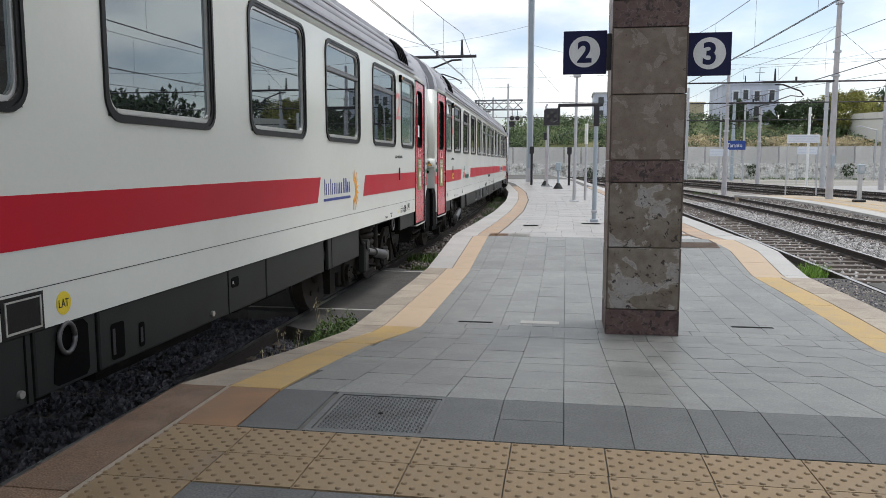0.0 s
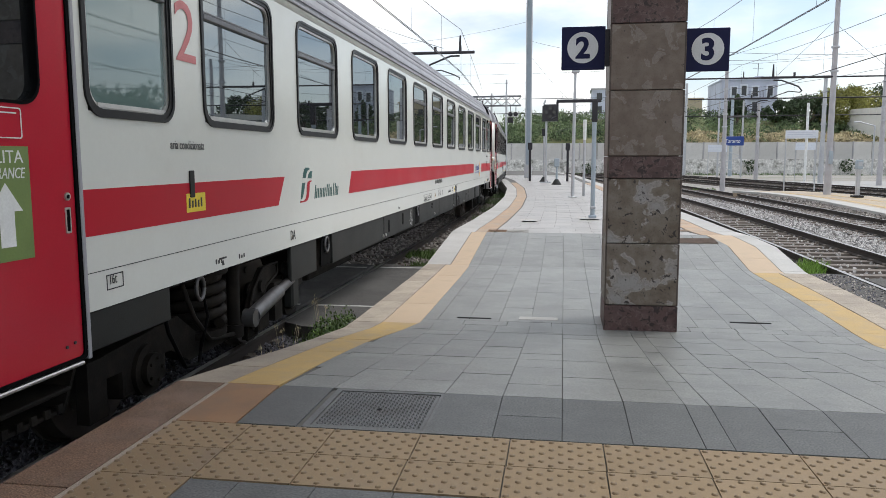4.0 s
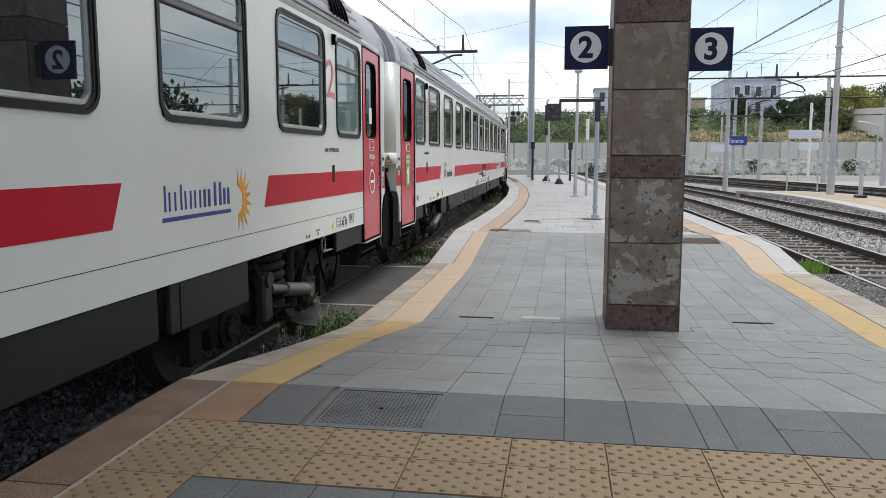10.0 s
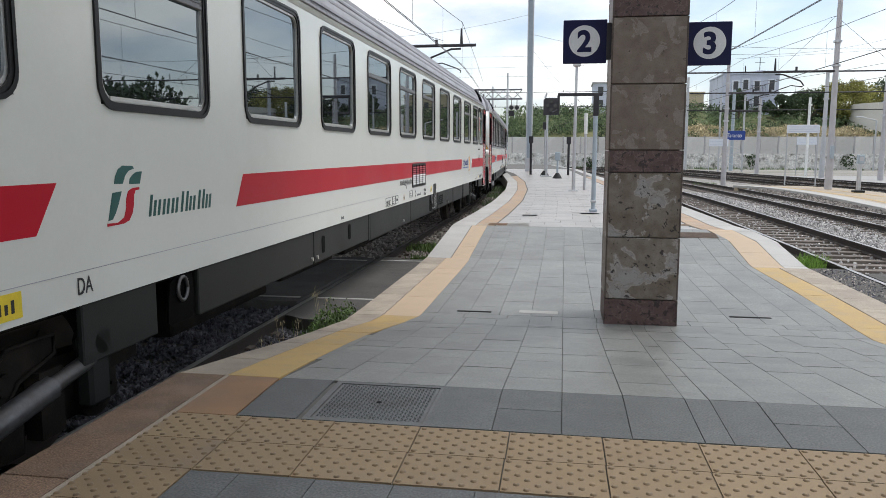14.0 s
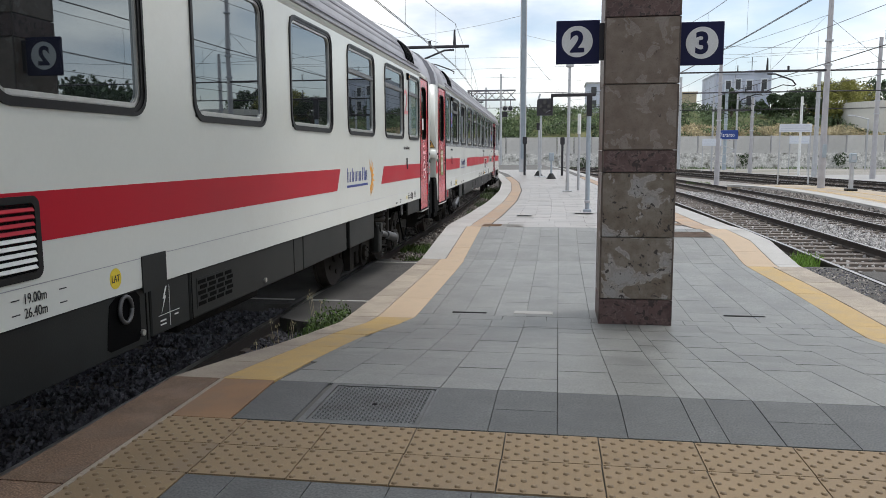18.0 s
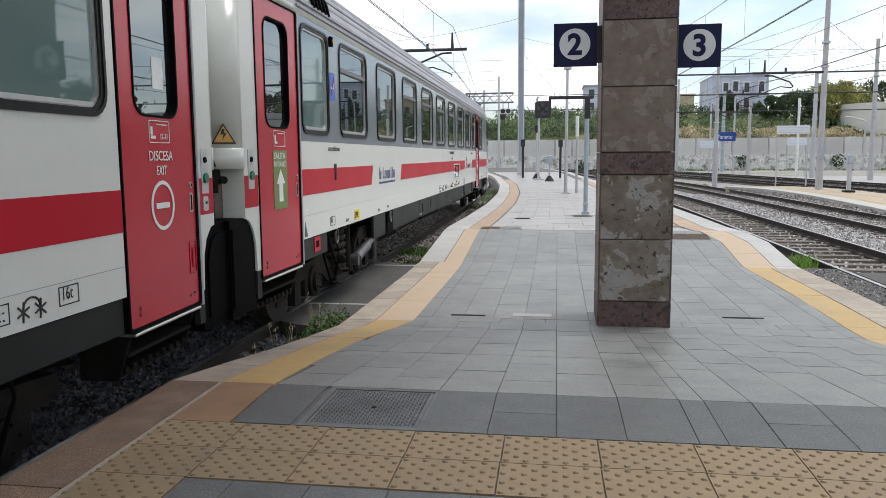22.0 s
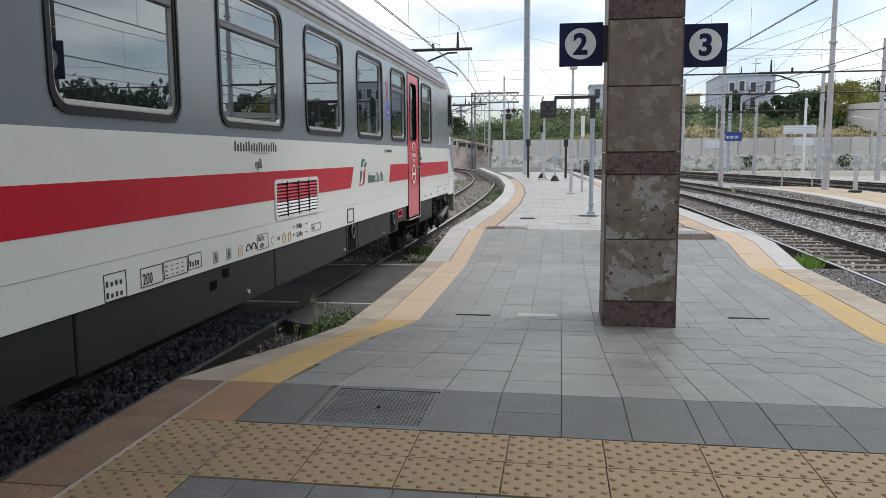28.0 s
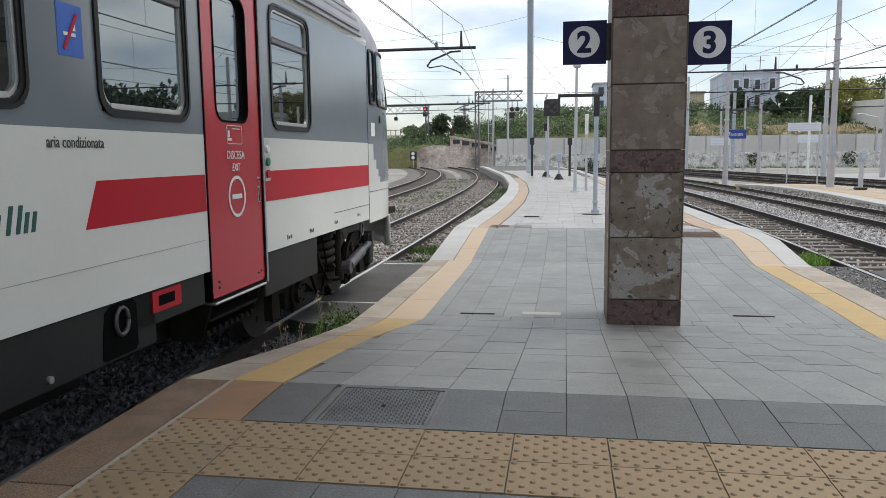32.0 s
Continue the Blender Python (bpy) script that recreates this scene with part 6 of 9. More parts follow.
def words(text, size, material, parent, y, z, x=SIDE + 0.004, name="lettering", label="", squeeze=0.8, align="LEFT", lean=0.0):
    """Writing on the platform side of a coach; y and z are its lower left corner."""
    key = (text, size, material.name, squeeze, align, lean)
    if key not in MESHES:
        c = bpy.data.curves.new("writing", "FONT")
        c.body, c.size, c.extrude, c.align_x, c.shear = text, size, 0.0008, align, lean
        c.resolution_u = 3
        o = bpy.data.objects.new("writing", c)
        scene.collection.objects.link(o)
        me = bpy.data.meshes.new_from_object(o.evaluated_get(bpy.context.evaluated_depsgraph_get()))
        bpy.data.objects.remove(o)
        for v in me.vertices:
            v.co.x *= squeeze
        me.materials.clear()
        me.materials.append(material)
        MESHES[key] = me
    ob = new(name, MESHES[key])
    ob.parent = parent
    ob.matrix_basis = pose(x, y, z, 90, 0, 90)
    return tagged(ob, label)


def flat(name, outline, material, parent, lift=0.003, label="", x=SIDE, thick=0.002):
    """A thin plate with the outline (y, z) on a coach's side."""
    bm = bmesh.new()
    prism(bm, outline, 0, x + lift - thick, x + lift)
    return part(name, bm, material, parent, label)


def plate(name, y0, y1, z0, z1, material, parent, lift=0.003, label="", r=0.0, x=SIDE, thick=0.002):
    o = rounded(y0, y1, z0, z1, r, 3) if r else [(y0, z0), (y1, z0), (y1, z1), (y0, z1)]
    return flat(name, o, material, parent, lift, label, x, thick)


def bars(name, y0, y1, z0, z1, n, material, parent, label=""):
    """A row of upright bars where a brand or a number stands."""
    bm = bmesh.new()
    w = (y1 - y0) / n
    for i in range(n):
        h = (z1 - z0) * (1.0, 0.72, 0.86, 0.74, 0.95)[i % 5]
        quad_box(bm, SIDE + 0.001, SIDE + 0.003, y0 + w * i, y0 + w * (i + 0.46), z0, z0 + h)
    return part(name, bm, material, parent, label)


def brand_row(y0, y1, z0, z1, shapes, material, parent, slant=0.0):
    """Plain upright bars in place of a brand's letters: n thin pair, l thin tall, N and L the same but bold."""
    wide = {"n": 1.0, "l": 0.55, "N": 1.08, "L": 0.62}
    u = (y1 - y0) / sum(wide[c] for c in shapes)
    h = z1 - z0
    y = y0
    for c in shapes:
        w, st = wide[c] * u, u * (0.27 if c in "NL" else 0.17)
        for a in ((y, y + w * 0.72 - st) if c in "nN" else (y + (w - st) * 0.35,)):
            top = z0 + h * (0.72 if c in "nN" else 0.98)
            bm = bmesh.new()
            quad_box(bm, SIDE + 0.001, SIDE + 0.003, a, a + st, z0, top)
            for v in bm.verts:
                v.co.y += slant * (v.co.z - z0)
            part("brand_bar", bm, material, parent)
        y += w


# ---- a window of a coach: origin at its middle on the skin, x outward ----


def window(parent, y, z0, z1, w, split, glassmat, flip=False, x=SIDE, tilt=0.0):
    h = z1 - z0
    m = pose(-x if flip else x, y, (z0 + z1) / 2, 0, 0, 180 if flip else tilt)
    k = "window_%.2f_%.2f" % (w, h)

    def ring(bm):
        a, b, c = (rounded(-w / 2 + d, w / 2 - d, -h / 2 + d, h / 2 - d, 0.14 - d * 0.6, 5) for d in (0.0, 0.022, 0.046))
        frame_ring(bm, a, b, 0, -0.05, 0.013)
        frame_ring(bm, b, c, 0, -0.05, 0.006)

    def lining(bm):
        b, c = (rounded(-w / 2 + d, w / 2 - d, -h / 2 + d, h / 2 - d, 0.14 - d * 0.6, 5) for d in (0.046, 0.066))
        frame_ring(bm, b, c, 0, -0.04, -0.006)
        quad_box(bm, -0.03, 0.0005, -w / 2 + 0.12, w / 2 - 0.12, -h / 2 + 0.052, -h / 2 + 0.078)

    def pane(bm):
        prism(bm, rounded(-w / 2 + 0.055, w / 2 - 0.055, -h / 2 + 0.055, h / 2 - 0.055, 0.105, 5), 0, -0.032, -0.022)

    def bar(bm):
        soft_box(bm, -0.03, 0.004, -w / 2 + 0.06, w / 2 - 0.06, h / 2 - 0.335, h / 2 - 0.295, 0.006, 1)
        soft_box(bm, -0.03, -0.002, -w / 2 + 0.06, w / 2 - 0.06, h / 2 - 0.295, h / 2 - 0.278, 0.004, 1)

    f = child("window", k, ring, M_GASKET, parent, m, "black rubber window frame")
    child("inner_frame", k + "_lining", lining, M_ALU, f, None, "worn aluminium inner frame")
    child("pane", k + "_pane_" + glassmat.name, pane, glassmat, f)
    if split:
        child("vent_bar", k + "_bar", bar, M_BARGREY, f)
    return f


# ---- a door, in the coach's space: y0 to y1 ----


def door(parent, y0, y1, sign, leaf_dir, seats=""):
    z0, z1 = 0.79, 3.14
    w = y1 - y0
    yc = (y0 + y1) / 2
    end = abs(yc) > 11.0
    m = pose(tapered(SIDE, yc), yc, 0, 0, 0, (math.degrees(math.atan(TAPER)) if yc > 0 else -math.degrees(math.atan(TAPER))) if end else 0)
    k = "door_%.2f" % w

    def leaf(bm):
        frame_ring(bm, rounded(-w / 2 + 0.010, w / 2 - 0.014, z0, z1, 0.03, 6), rounded(-0.285, 0.255, 2.07, 2.99, 0.11, 6), 0, -0.06, -0.002)

    def surround(bm):
        a, b = rounded(-w / 2 - 0.006, w / 2 + 0.010, z0 - 0.02, z1 + 0.012, 0.03, 3), rounded(-w / 2 + 0.010, w / 2 - 0.014, z0, z1, 0.03, 3)
        frame_ring(bm, a, b, 0, -0.08, 0.008)

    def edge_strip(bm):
        soft_box(bm, -0.02, 0.012, w / 2 + 0.012, w / 2 + 0.04, z0 - 0.03, z1 + 0.02, 0.004, 1)

    def pane_rim(bm):
        a, b = rounded(-0.297, 0.267, 2.058, 3.002, 0.12, 6), rounded(-0.282, 0.252, 2.073, 2.987, 0.108, 6)
        frame_ring(bm, a, b, 0, -0.055, 0.004)

    def pane(bm):
        prism(bm, rounded(-0.284, 0.254, 2.071, 2.989, 0.108, 6), 0, -0.05, -0.032)

    def tread(bm):
        soft_box(bm, -0.30, 0.02, -w / 2 + 0.03, w / 2 - 0.03, 0.745, 0.765, 0.006, 1)

    def low_tread(bm):
        soft_box(bm, -0.34, -0.10, -w / 2 + 0.06, w / 2 - 0.06, 0.49, 0.515, 0.006, 1)
        for i in range(9):
            yy = -w / 2 + 0.1 + (w - 0.2) * i / 8
            quad_box(bm, -0.105, -0.09, yy - 0.02, yy + 0.02, 0.50, 0.545)
        soft_box(bm, -0.32, -0.05, -w / 2 + 0.06, w / 2 - 0.06, 0.61, 0.635, 0.006, 1)
        for yy in (-w / 2 + 0.05, w / 2 - 0.05):
            prism(bm, [(-0.36, 0.47), (-0.12, 0.47), (-0.02, 0.76), (-0.36, 0.95)], 1, yy - 0.012, yy + 0.012)

    d = child("door", k, leaf, M_DOOR, parent, m, "closed bright red coach door")
    child("door_seal", k + "_seal", surround, M_BLACK, d)
    child("edge_strip", k + "_strip", edge_strip, M_ROOF, d, None, "grey metal door edge")
    child("pane_rim", "door_rim", pane_rim, M_BLACK, d)
    child("pane", "door_pane", pane, M_GLASS, d)
    child("step", k + "_step", tread, M_ALU, d, None, "worn metal door step")
    child("step", k + "_low_step", low_tread, M_BOGIE, d, None, "dark metal lower step")

    def notice(bm):
        prism(bm, [(-0.16, 1.345), (0.16, 1.345), (0.16, 1.865), (-0.16, 1.865)], 0, 0.0, 0.002)

    def arrow(bm):
        prism(bm, [(-0.045, 1.41), (0.045, 1.41), (0.045, 1.57), (0.10, 1.57), (0.0, 1.70), (-0.10, 1.57), (-0.045, 1.57)], 0, 0.001, 0.004)

    def roundel(bm):
        o = [(0.150 * math.cos(i * math.pi / 16), 1.505 + 0.158 * math.sin(i * math.pi / 16)) for i in range(32)]
        q = [(0.127 * math.cos(i * math.pi / 16), 1.505 + 0.134 * math.sin(i * math.pi / 16)) for i in range(32)]
        frame_ring(bm, o, q, 0, 0.001, 0.003)
        quad_box(bm, 0.001, 0.003, -0.085, 0.085, 1.487, 1.523)

    def seat_label(bm):
        frame_ring(bm, rounded(-0.13, 0.13, 1.90, 2.04, 0.012, 2), rounded(-0.125, 0.125, 1.905, 2.035, 0.01, 2), 0, 0, 0.0025)
        quad_box(bm, 0.0, 0.002, -0.11, -0.085, 1.95, 2.0)
        quad_box(bm, 0.0, 0.002, -0.11, -0.05, 1.925, 1.945)
        quad_box(bm, 0.0, 0.002, -0.04, 0.10, 2.012, 2.018)

    def latch(bm):
        disc(bm, (0.001, 0.0, 1.62), (1, 0, 0), 0.02, 0.012, 14)
        frame_ring(bm, rounded(-0.02, 0.02, 1.435, 1.565, 0.005, 2), rounded(-0.013, 0.013, 1.445, 1.555, 0.004, 2), 0, -0.004, 0.003)

    def keyhole(bm):
        disc(bm, (0.003, 0.0, 1.62), (1, 0, 0), 0.011, 0.012, 12)
        quad_box(bm, -0.004, 0.001, -0.014, 0.014, 1.444, 1.556)

    def pull(bm):
        frame_ring(bm, rounded(-0.05, 0.05, 1.01, 1.235, 0.012, 2), rounded(-0.043, 0.043, 1.017, 1.228, 0.01, 2), 0, -0.004, 0.003)
        soft_box(bm, -0.004, 0.006, -0.012, 0.008, 1.05, 1.19, 0.003, 1)

    def studs(bm):
        for yy, zz in ((-w / 2 + 0.13, 0.86), (-w / 2 + 0.13, 0.90), (w / 2 - 0.14, 0.86), (w / 2 - 0.08, 0.87)):
            disc(bm, (0.0, yy, zz), (1, 0, 0), 0.009, 0.008, 8)

    child("seat_label", "door_seats", seat_label, M_PAPER, d)
    if sign == "in":
        q = child("notice", "door_notice", notice, M_LEAFGREEN, d, None, "green entrance notice with white arrow")
        child("arrow", "door_arrow", arrow, M_PAPER, d)
        words("SALITA", 0.082, M_PAPER, d, -0.145, 1.79, 0.003, squeeze=1.04)
        words("ENTRANCE", 0.07, M_PAPER, d, -0.15, 1.72, 0.003, squeeze=0.76, lean=0.25)
    elif sign == "out":
        child("roundel", "door_roundel", roundel, M_PAPER, d, None, "white no-entry ring on red")
        words("DISCESA", 0.088, M_PAPER, d, -0.15, 1.79, 0.003, squeeze=0.92)
        words("EXIT", 0.082, M_PAPER, d, -0.07, 1.70, 0.003, squeeze=0.8, lean=0.25)
    e = w / 2 - 0.075
    lk = child("lock", "door_lock", latch, M_ALU, d, pose(0, e, 0), "small steel door lock")
    child("keyhole", "door_keyhole", keyhole, M_BLACK, lk)
    child("studs", k + "_studs", studs, M_DARKSTEEL, d)
    if leaf_dir > 1:
        child("pull", "door_pull", pull, M_RED, d, pose(0, e - 0.01, 0))
    if seats:
        words(seats, 0.05, M_PAPER, d, 0.0, 1.925, 0.003, squeeze=0.9)

        def sticker(bm):
            quad_box(bm, -0.032, -0.029, 0.0, 0.14, 2.24, 2.44)
        child("pane_sticker", "door_sticker", sticker, M_PAPER, d, None, "white paper sticker on the door pane")
    return d


# ---- bogie: origin at its pivot on the rail plane, in the coach's space ----
WHEEL_R = 0.46
WHEELSETS = []


def bogie(parent, y, mirror):
    m = pose(0, y, 0)

    def frame_mesh(bm):
        for sx in (-1, 1):
            prism(bm, [(-1.75, 0.52), (-1.75, 0.66), (-0.85, 0.72), (-0.55, 0.52), (0.55, 0.52), (0.85, 0.72), (1.75, 0.66), (1.75, 0.52), (0.95, 0.50), (0.7, 0.36), (-0.7, 0.36), (-0.95, 0.50)],
                  0, sx * 1.16 - 0.07, sx * 1.16 + 0.07)
        quad_box(bm, -1.1, 1.1, -0.3, 0.3, 0.45, 0.8)
        quad_box(bm, -0.9, 0.9, -0.85, 0.85, 0.78, 1.05)
        for sx in (-1, 1):
            soft_box(bm, sx * 1.27 - 0.05, sx * 1.27 + 0.05, 0.35, 0.62, 0.32, 0.6, 0.03, 2)
            quad_box(bm, sx * 1.2 - 0.04, sx * 1.2 + 0.04, -1.9, -1.72, 0.3, 0.66)
            ring_bar(bm, [(sx * 1.3, -0.9, 0.95), (sx * 1.33, -0.8, 0.7), (sx * 1.32, -0.55, 0.48), (sx * 1.3, -0.1, 0.42)], 0.018)
            quad_box(bm, sx * 1.3 - 0.06, sx * 1.3 + 0.03, 0.72, 0.9, 0.35, 0.7)

    def box_mesh(bm):
        disc(bm, (0, 0, 0), (1, 0, 0), 0.17, 0.26, 20)
        disc(bm, (0.14, 0, 0), (1, 0, 0), 0.11, 0.06, 16)
        soft_box(bm, -0.10, 0.10, -0.26, 0.26, -0.13, 0.08, 0.03, 2)
        for a in range(5):
            disc(bm, (0.175, 0.075 * math.cos(a * 1.257), 0.075 * math.sin(a * 1.257)), (1, 0, 0), 0.012, 0.02, 6)

    def coil(bm):
        n = 4 * 16
        pts = [(0.235 * math.cos(i * 2 * math.pi / 16), 0.235 * math.sin(i * 2 * math.pi / 16), -0.17 + 0.36 * i / n) for i in range(n + 1)]
        ring_bar(bm, pts, 0.042, 8)
        disc(bm, (0, 0, 0.235), (0, 0, 1), 0.29, 0.05, 20)
        disc(bm, (0, 0, -0.235), (0, 0, 1), 0.27, 0.05, 20)
        tube(bm, (0, 0, -0.22), (0, 0, 0.22), 0.15, n=14)

    def guide(bm):
        tube(bm, (0, 0, -0.28), (0, 0, 0.24), 0.052, n=12)
        tube(bm, (0, 0, -0.36), (0, 0, -0.26), 0.075, n=12)
        soft_box(bm, -0.07, 0.07, -0.08, 0.08, 0.22, 0.30, 0.01, 1)

    def neck(bm):
        o = [(-0.10, 0.30), (0.10, 0.30), (0.20, 0.52), (0.34, 0.68), (0.62, 0.76), (0.62, 0.86), (0.28, 0.86), (0.06, 0.70), (-0.06, 0.50)]
        prism(bm, o, 0, -0.018, 0.018)
        for a, b in ((0.02, 0.42), (0.24, 0.70)):
            disc(bm, (0.02, a, b), (1, 0, 0), 0.055, 0.05, 14)
        ring_bar(bm, [(0.028, y, z) for y, z in o + o[:1]], 0.012, 6)

    def hose(bm):
        ring_bar(bm, [(0, -0.28, 0.36), (0.03, -0.22, 0.05), (0.045, -0.05, -0.22), (0.03, 0.18, -0.26), (0, 0.30, -0.10)], 0.014, 6)
        ring_bar(bm, [(0, 0.30, 0.34), (0.03, 0.34, 0.05), (0.03, 0.20, -0.18)], 0.011, 6)

    def damper(bm):
        tube(bm, (0, -0.5, -0.05), (0, 0.08, 0.05), 0.065, n=16)
        tube(bm, (0, 0.08, 0.05), (0, 0.42, 0.11), 0.045, n=14)
        disc(bm, (0, -0.55, -0.06), (1, 0, 0), 0.075, 0.1, 14)

    def bracket(bm):
        soft_box(bm, -0.05, 0.05, -0.09, 0.09, -0.3, 0.1, 0.02, 1)
        disc(bm, (0.0, 0, 0.06), (1, 0, 0), 0.07, 0.14, 12)

    def wheelset(bm):
        tube(bm, (-0.85, 0, 0), (0.85, 0, 0), 0.09, n=12)
        for sx in (-1, 1):
            disc(bm, (sx * 0.7, 0, 0), (1, 0, 0), WHEEL_R + 0.028, 0.03, 40)
            disc(bm, (sx * 0.775, 0, 0), (1, 0, 0), WHEEL_R, 0.13, 40)
            disc(bm, (sx * 0.84, 0, 0), (1, 0, 0), 0.14, 0.06, 18)
            for a in range(6):
                c, s = math.cos(a * math.pi / 3), math.sin(a * math.pi / 3)
                disc(bm, (sx * 0.845, 0.28 * c, 0.28 * s), (1, 0, 0), 0.035, 0.02, 8)

    b = child("bogie", "bogie_frame", frame_mesh, M_BOGIE, parent, m, "grimy dark steel bogie")
    for wy in (-1.28, 1.28):
        w = child("wheelset", "wheelset", wheelset, M_TREAD, b, pose(0, wy, WHEEL_R), "rusty brown steel wheels")
        WHEELSETS.append((w, wy))
        for sx in (-1, 1):
            child("axle_box", "axle_box", box_mesh, M_BOGIE, b, pose(sx * 1.13, wy, WHEEL_R, 0, 0, 0 if sx > 0 else 180))
    for sx in (-1, 1):
        child("coil_spring", "coil_spring", coil, M_BOGIE, b, pose(sx * 1.08, -0.38, 0.74))
        child("guide_post", "guide_post", guide, M_BOGIE, b, pose(sx * 1.27, -0.02, 0.74))
        child("swan_neck", "swan_neck", neck, M_BOGIE, b, pose(sx * 1.26, 0.28, 0.0, 0, 0, 0 if sx > 0 else 180))
        child("air_hose", "air_hose", hose, M_BLACK, b, pose(sx * 1.31, -0.95 * mirror, 0.62))
        child("damper", "damper", damper, M_SILVER, b, pose(sx * 1.34, 0.70 if mirror > 0 else -0.25, 0.56, 0, 0, 0 if mirror > 0 else 180), "grey tubular damper")
        child("bracket", "damper_bracket", bracket, M_SKIRT, b, pose(sx * 1.32, 1.17 if mirror > 0 else -0.75, 0.70))
    return b


# ---- coach bodies ----
ROOF_LINE = [(1.41, 3.15), (1.412, 3.22), (1.37, 3.40), (1.25, 3.60), (1.05, 3.77), (0.75, 3.91), (0.4, 3.99), (0.0, 4.02)]


TAPER_Y, TAPER = 11.64, 0.03


def tapered(x, y):
    """Towards its ends a coach grows narrower."""
    return x * (1 - TAPER * max(0.0, abs(y) - TAPER_Y) / 1.41)


def lean_in(ob):
    for v in ob.data.vertices:
        v.co.x = tapered(v.co.x, v.co.y)
    return ob


def narrowed(build):
    def run(bm):
        build(bm)
        for v in bm.verts:
            v.co.x = tapered(v.co.x, v.co.y)
    return run


def body_skin(bm, y0, y1, holes, zsplit=()):
    """Side walls between y0 and y1 with holes (ya, yb, za, zb). Cells above zsplit take the second material."""
    ys = sorted({y0, y1, *[h[0] for h in holes], *[h[1] for h in holes]})
    zs = sorted({1.0, 3.15, *[h[2] for h in holes], *[h[3] for h in holes], *zsplit})
    zs = [z for z in zs if 1.0 <= z <= 3.15]
    ys = [y for y in ys if y0 <= y <= y1]
    for sx in (-1, 1):
        for a, b in zip(ys[:-1], ys[1:]):
            for c, d in zip(zs[:-1], zs[1:]):
                my, mz = (a + b) / 2, (c + d) / 2
                if any(h[0] < my < h[1] and h[2] < mz < h[3] for h in holes):
                    continue
                v = [bm.verts.new((sx * SIDE, *p)) for p in ((a, c), (b, c), (b, d), (a, d))]
                f = bm.faces.new(v if sx > 0 else v[::-1])
                f.material_index = 1 if zsplit and mz > zsplit[0] else 0
    bmesh.ops.remove_doubles(bm, verts=list(bm.verts), dist=0.0005)


def roof_skin(bm, y0, y1):
    full = [(x, z) for x, z in ROOF_LINE] + [(-x, z) for x, z in ROOF_LINE[-2::-1]]
    ys = [y0] + [y for y in (-TAPER_Y, TAPER_Y) if y0 < y < y1] + [y1]
    rows = [[bm.verts.new((tapered(x, y), y, z)) for x, z in full] for y in ys]
    for a, b in zip(rows[:-1], rows[1:]):
        for i in range(len(full) - 1):
            f = bm.faces.new((a[i], a[i + 1], b[i + 1], b[i]))
            f.smooth, f.material_index = True, (1 if 1 <= i < len(full) - 2 else 0)
        bm.faces.new((a[0], b[0], b[-1], a[-1]))
    for r in (rows[0], rows[-1]):
        bm.faces.new(r)
    bmesh.ops.recalc_face_normals(bm, faces=list(bm.faces))


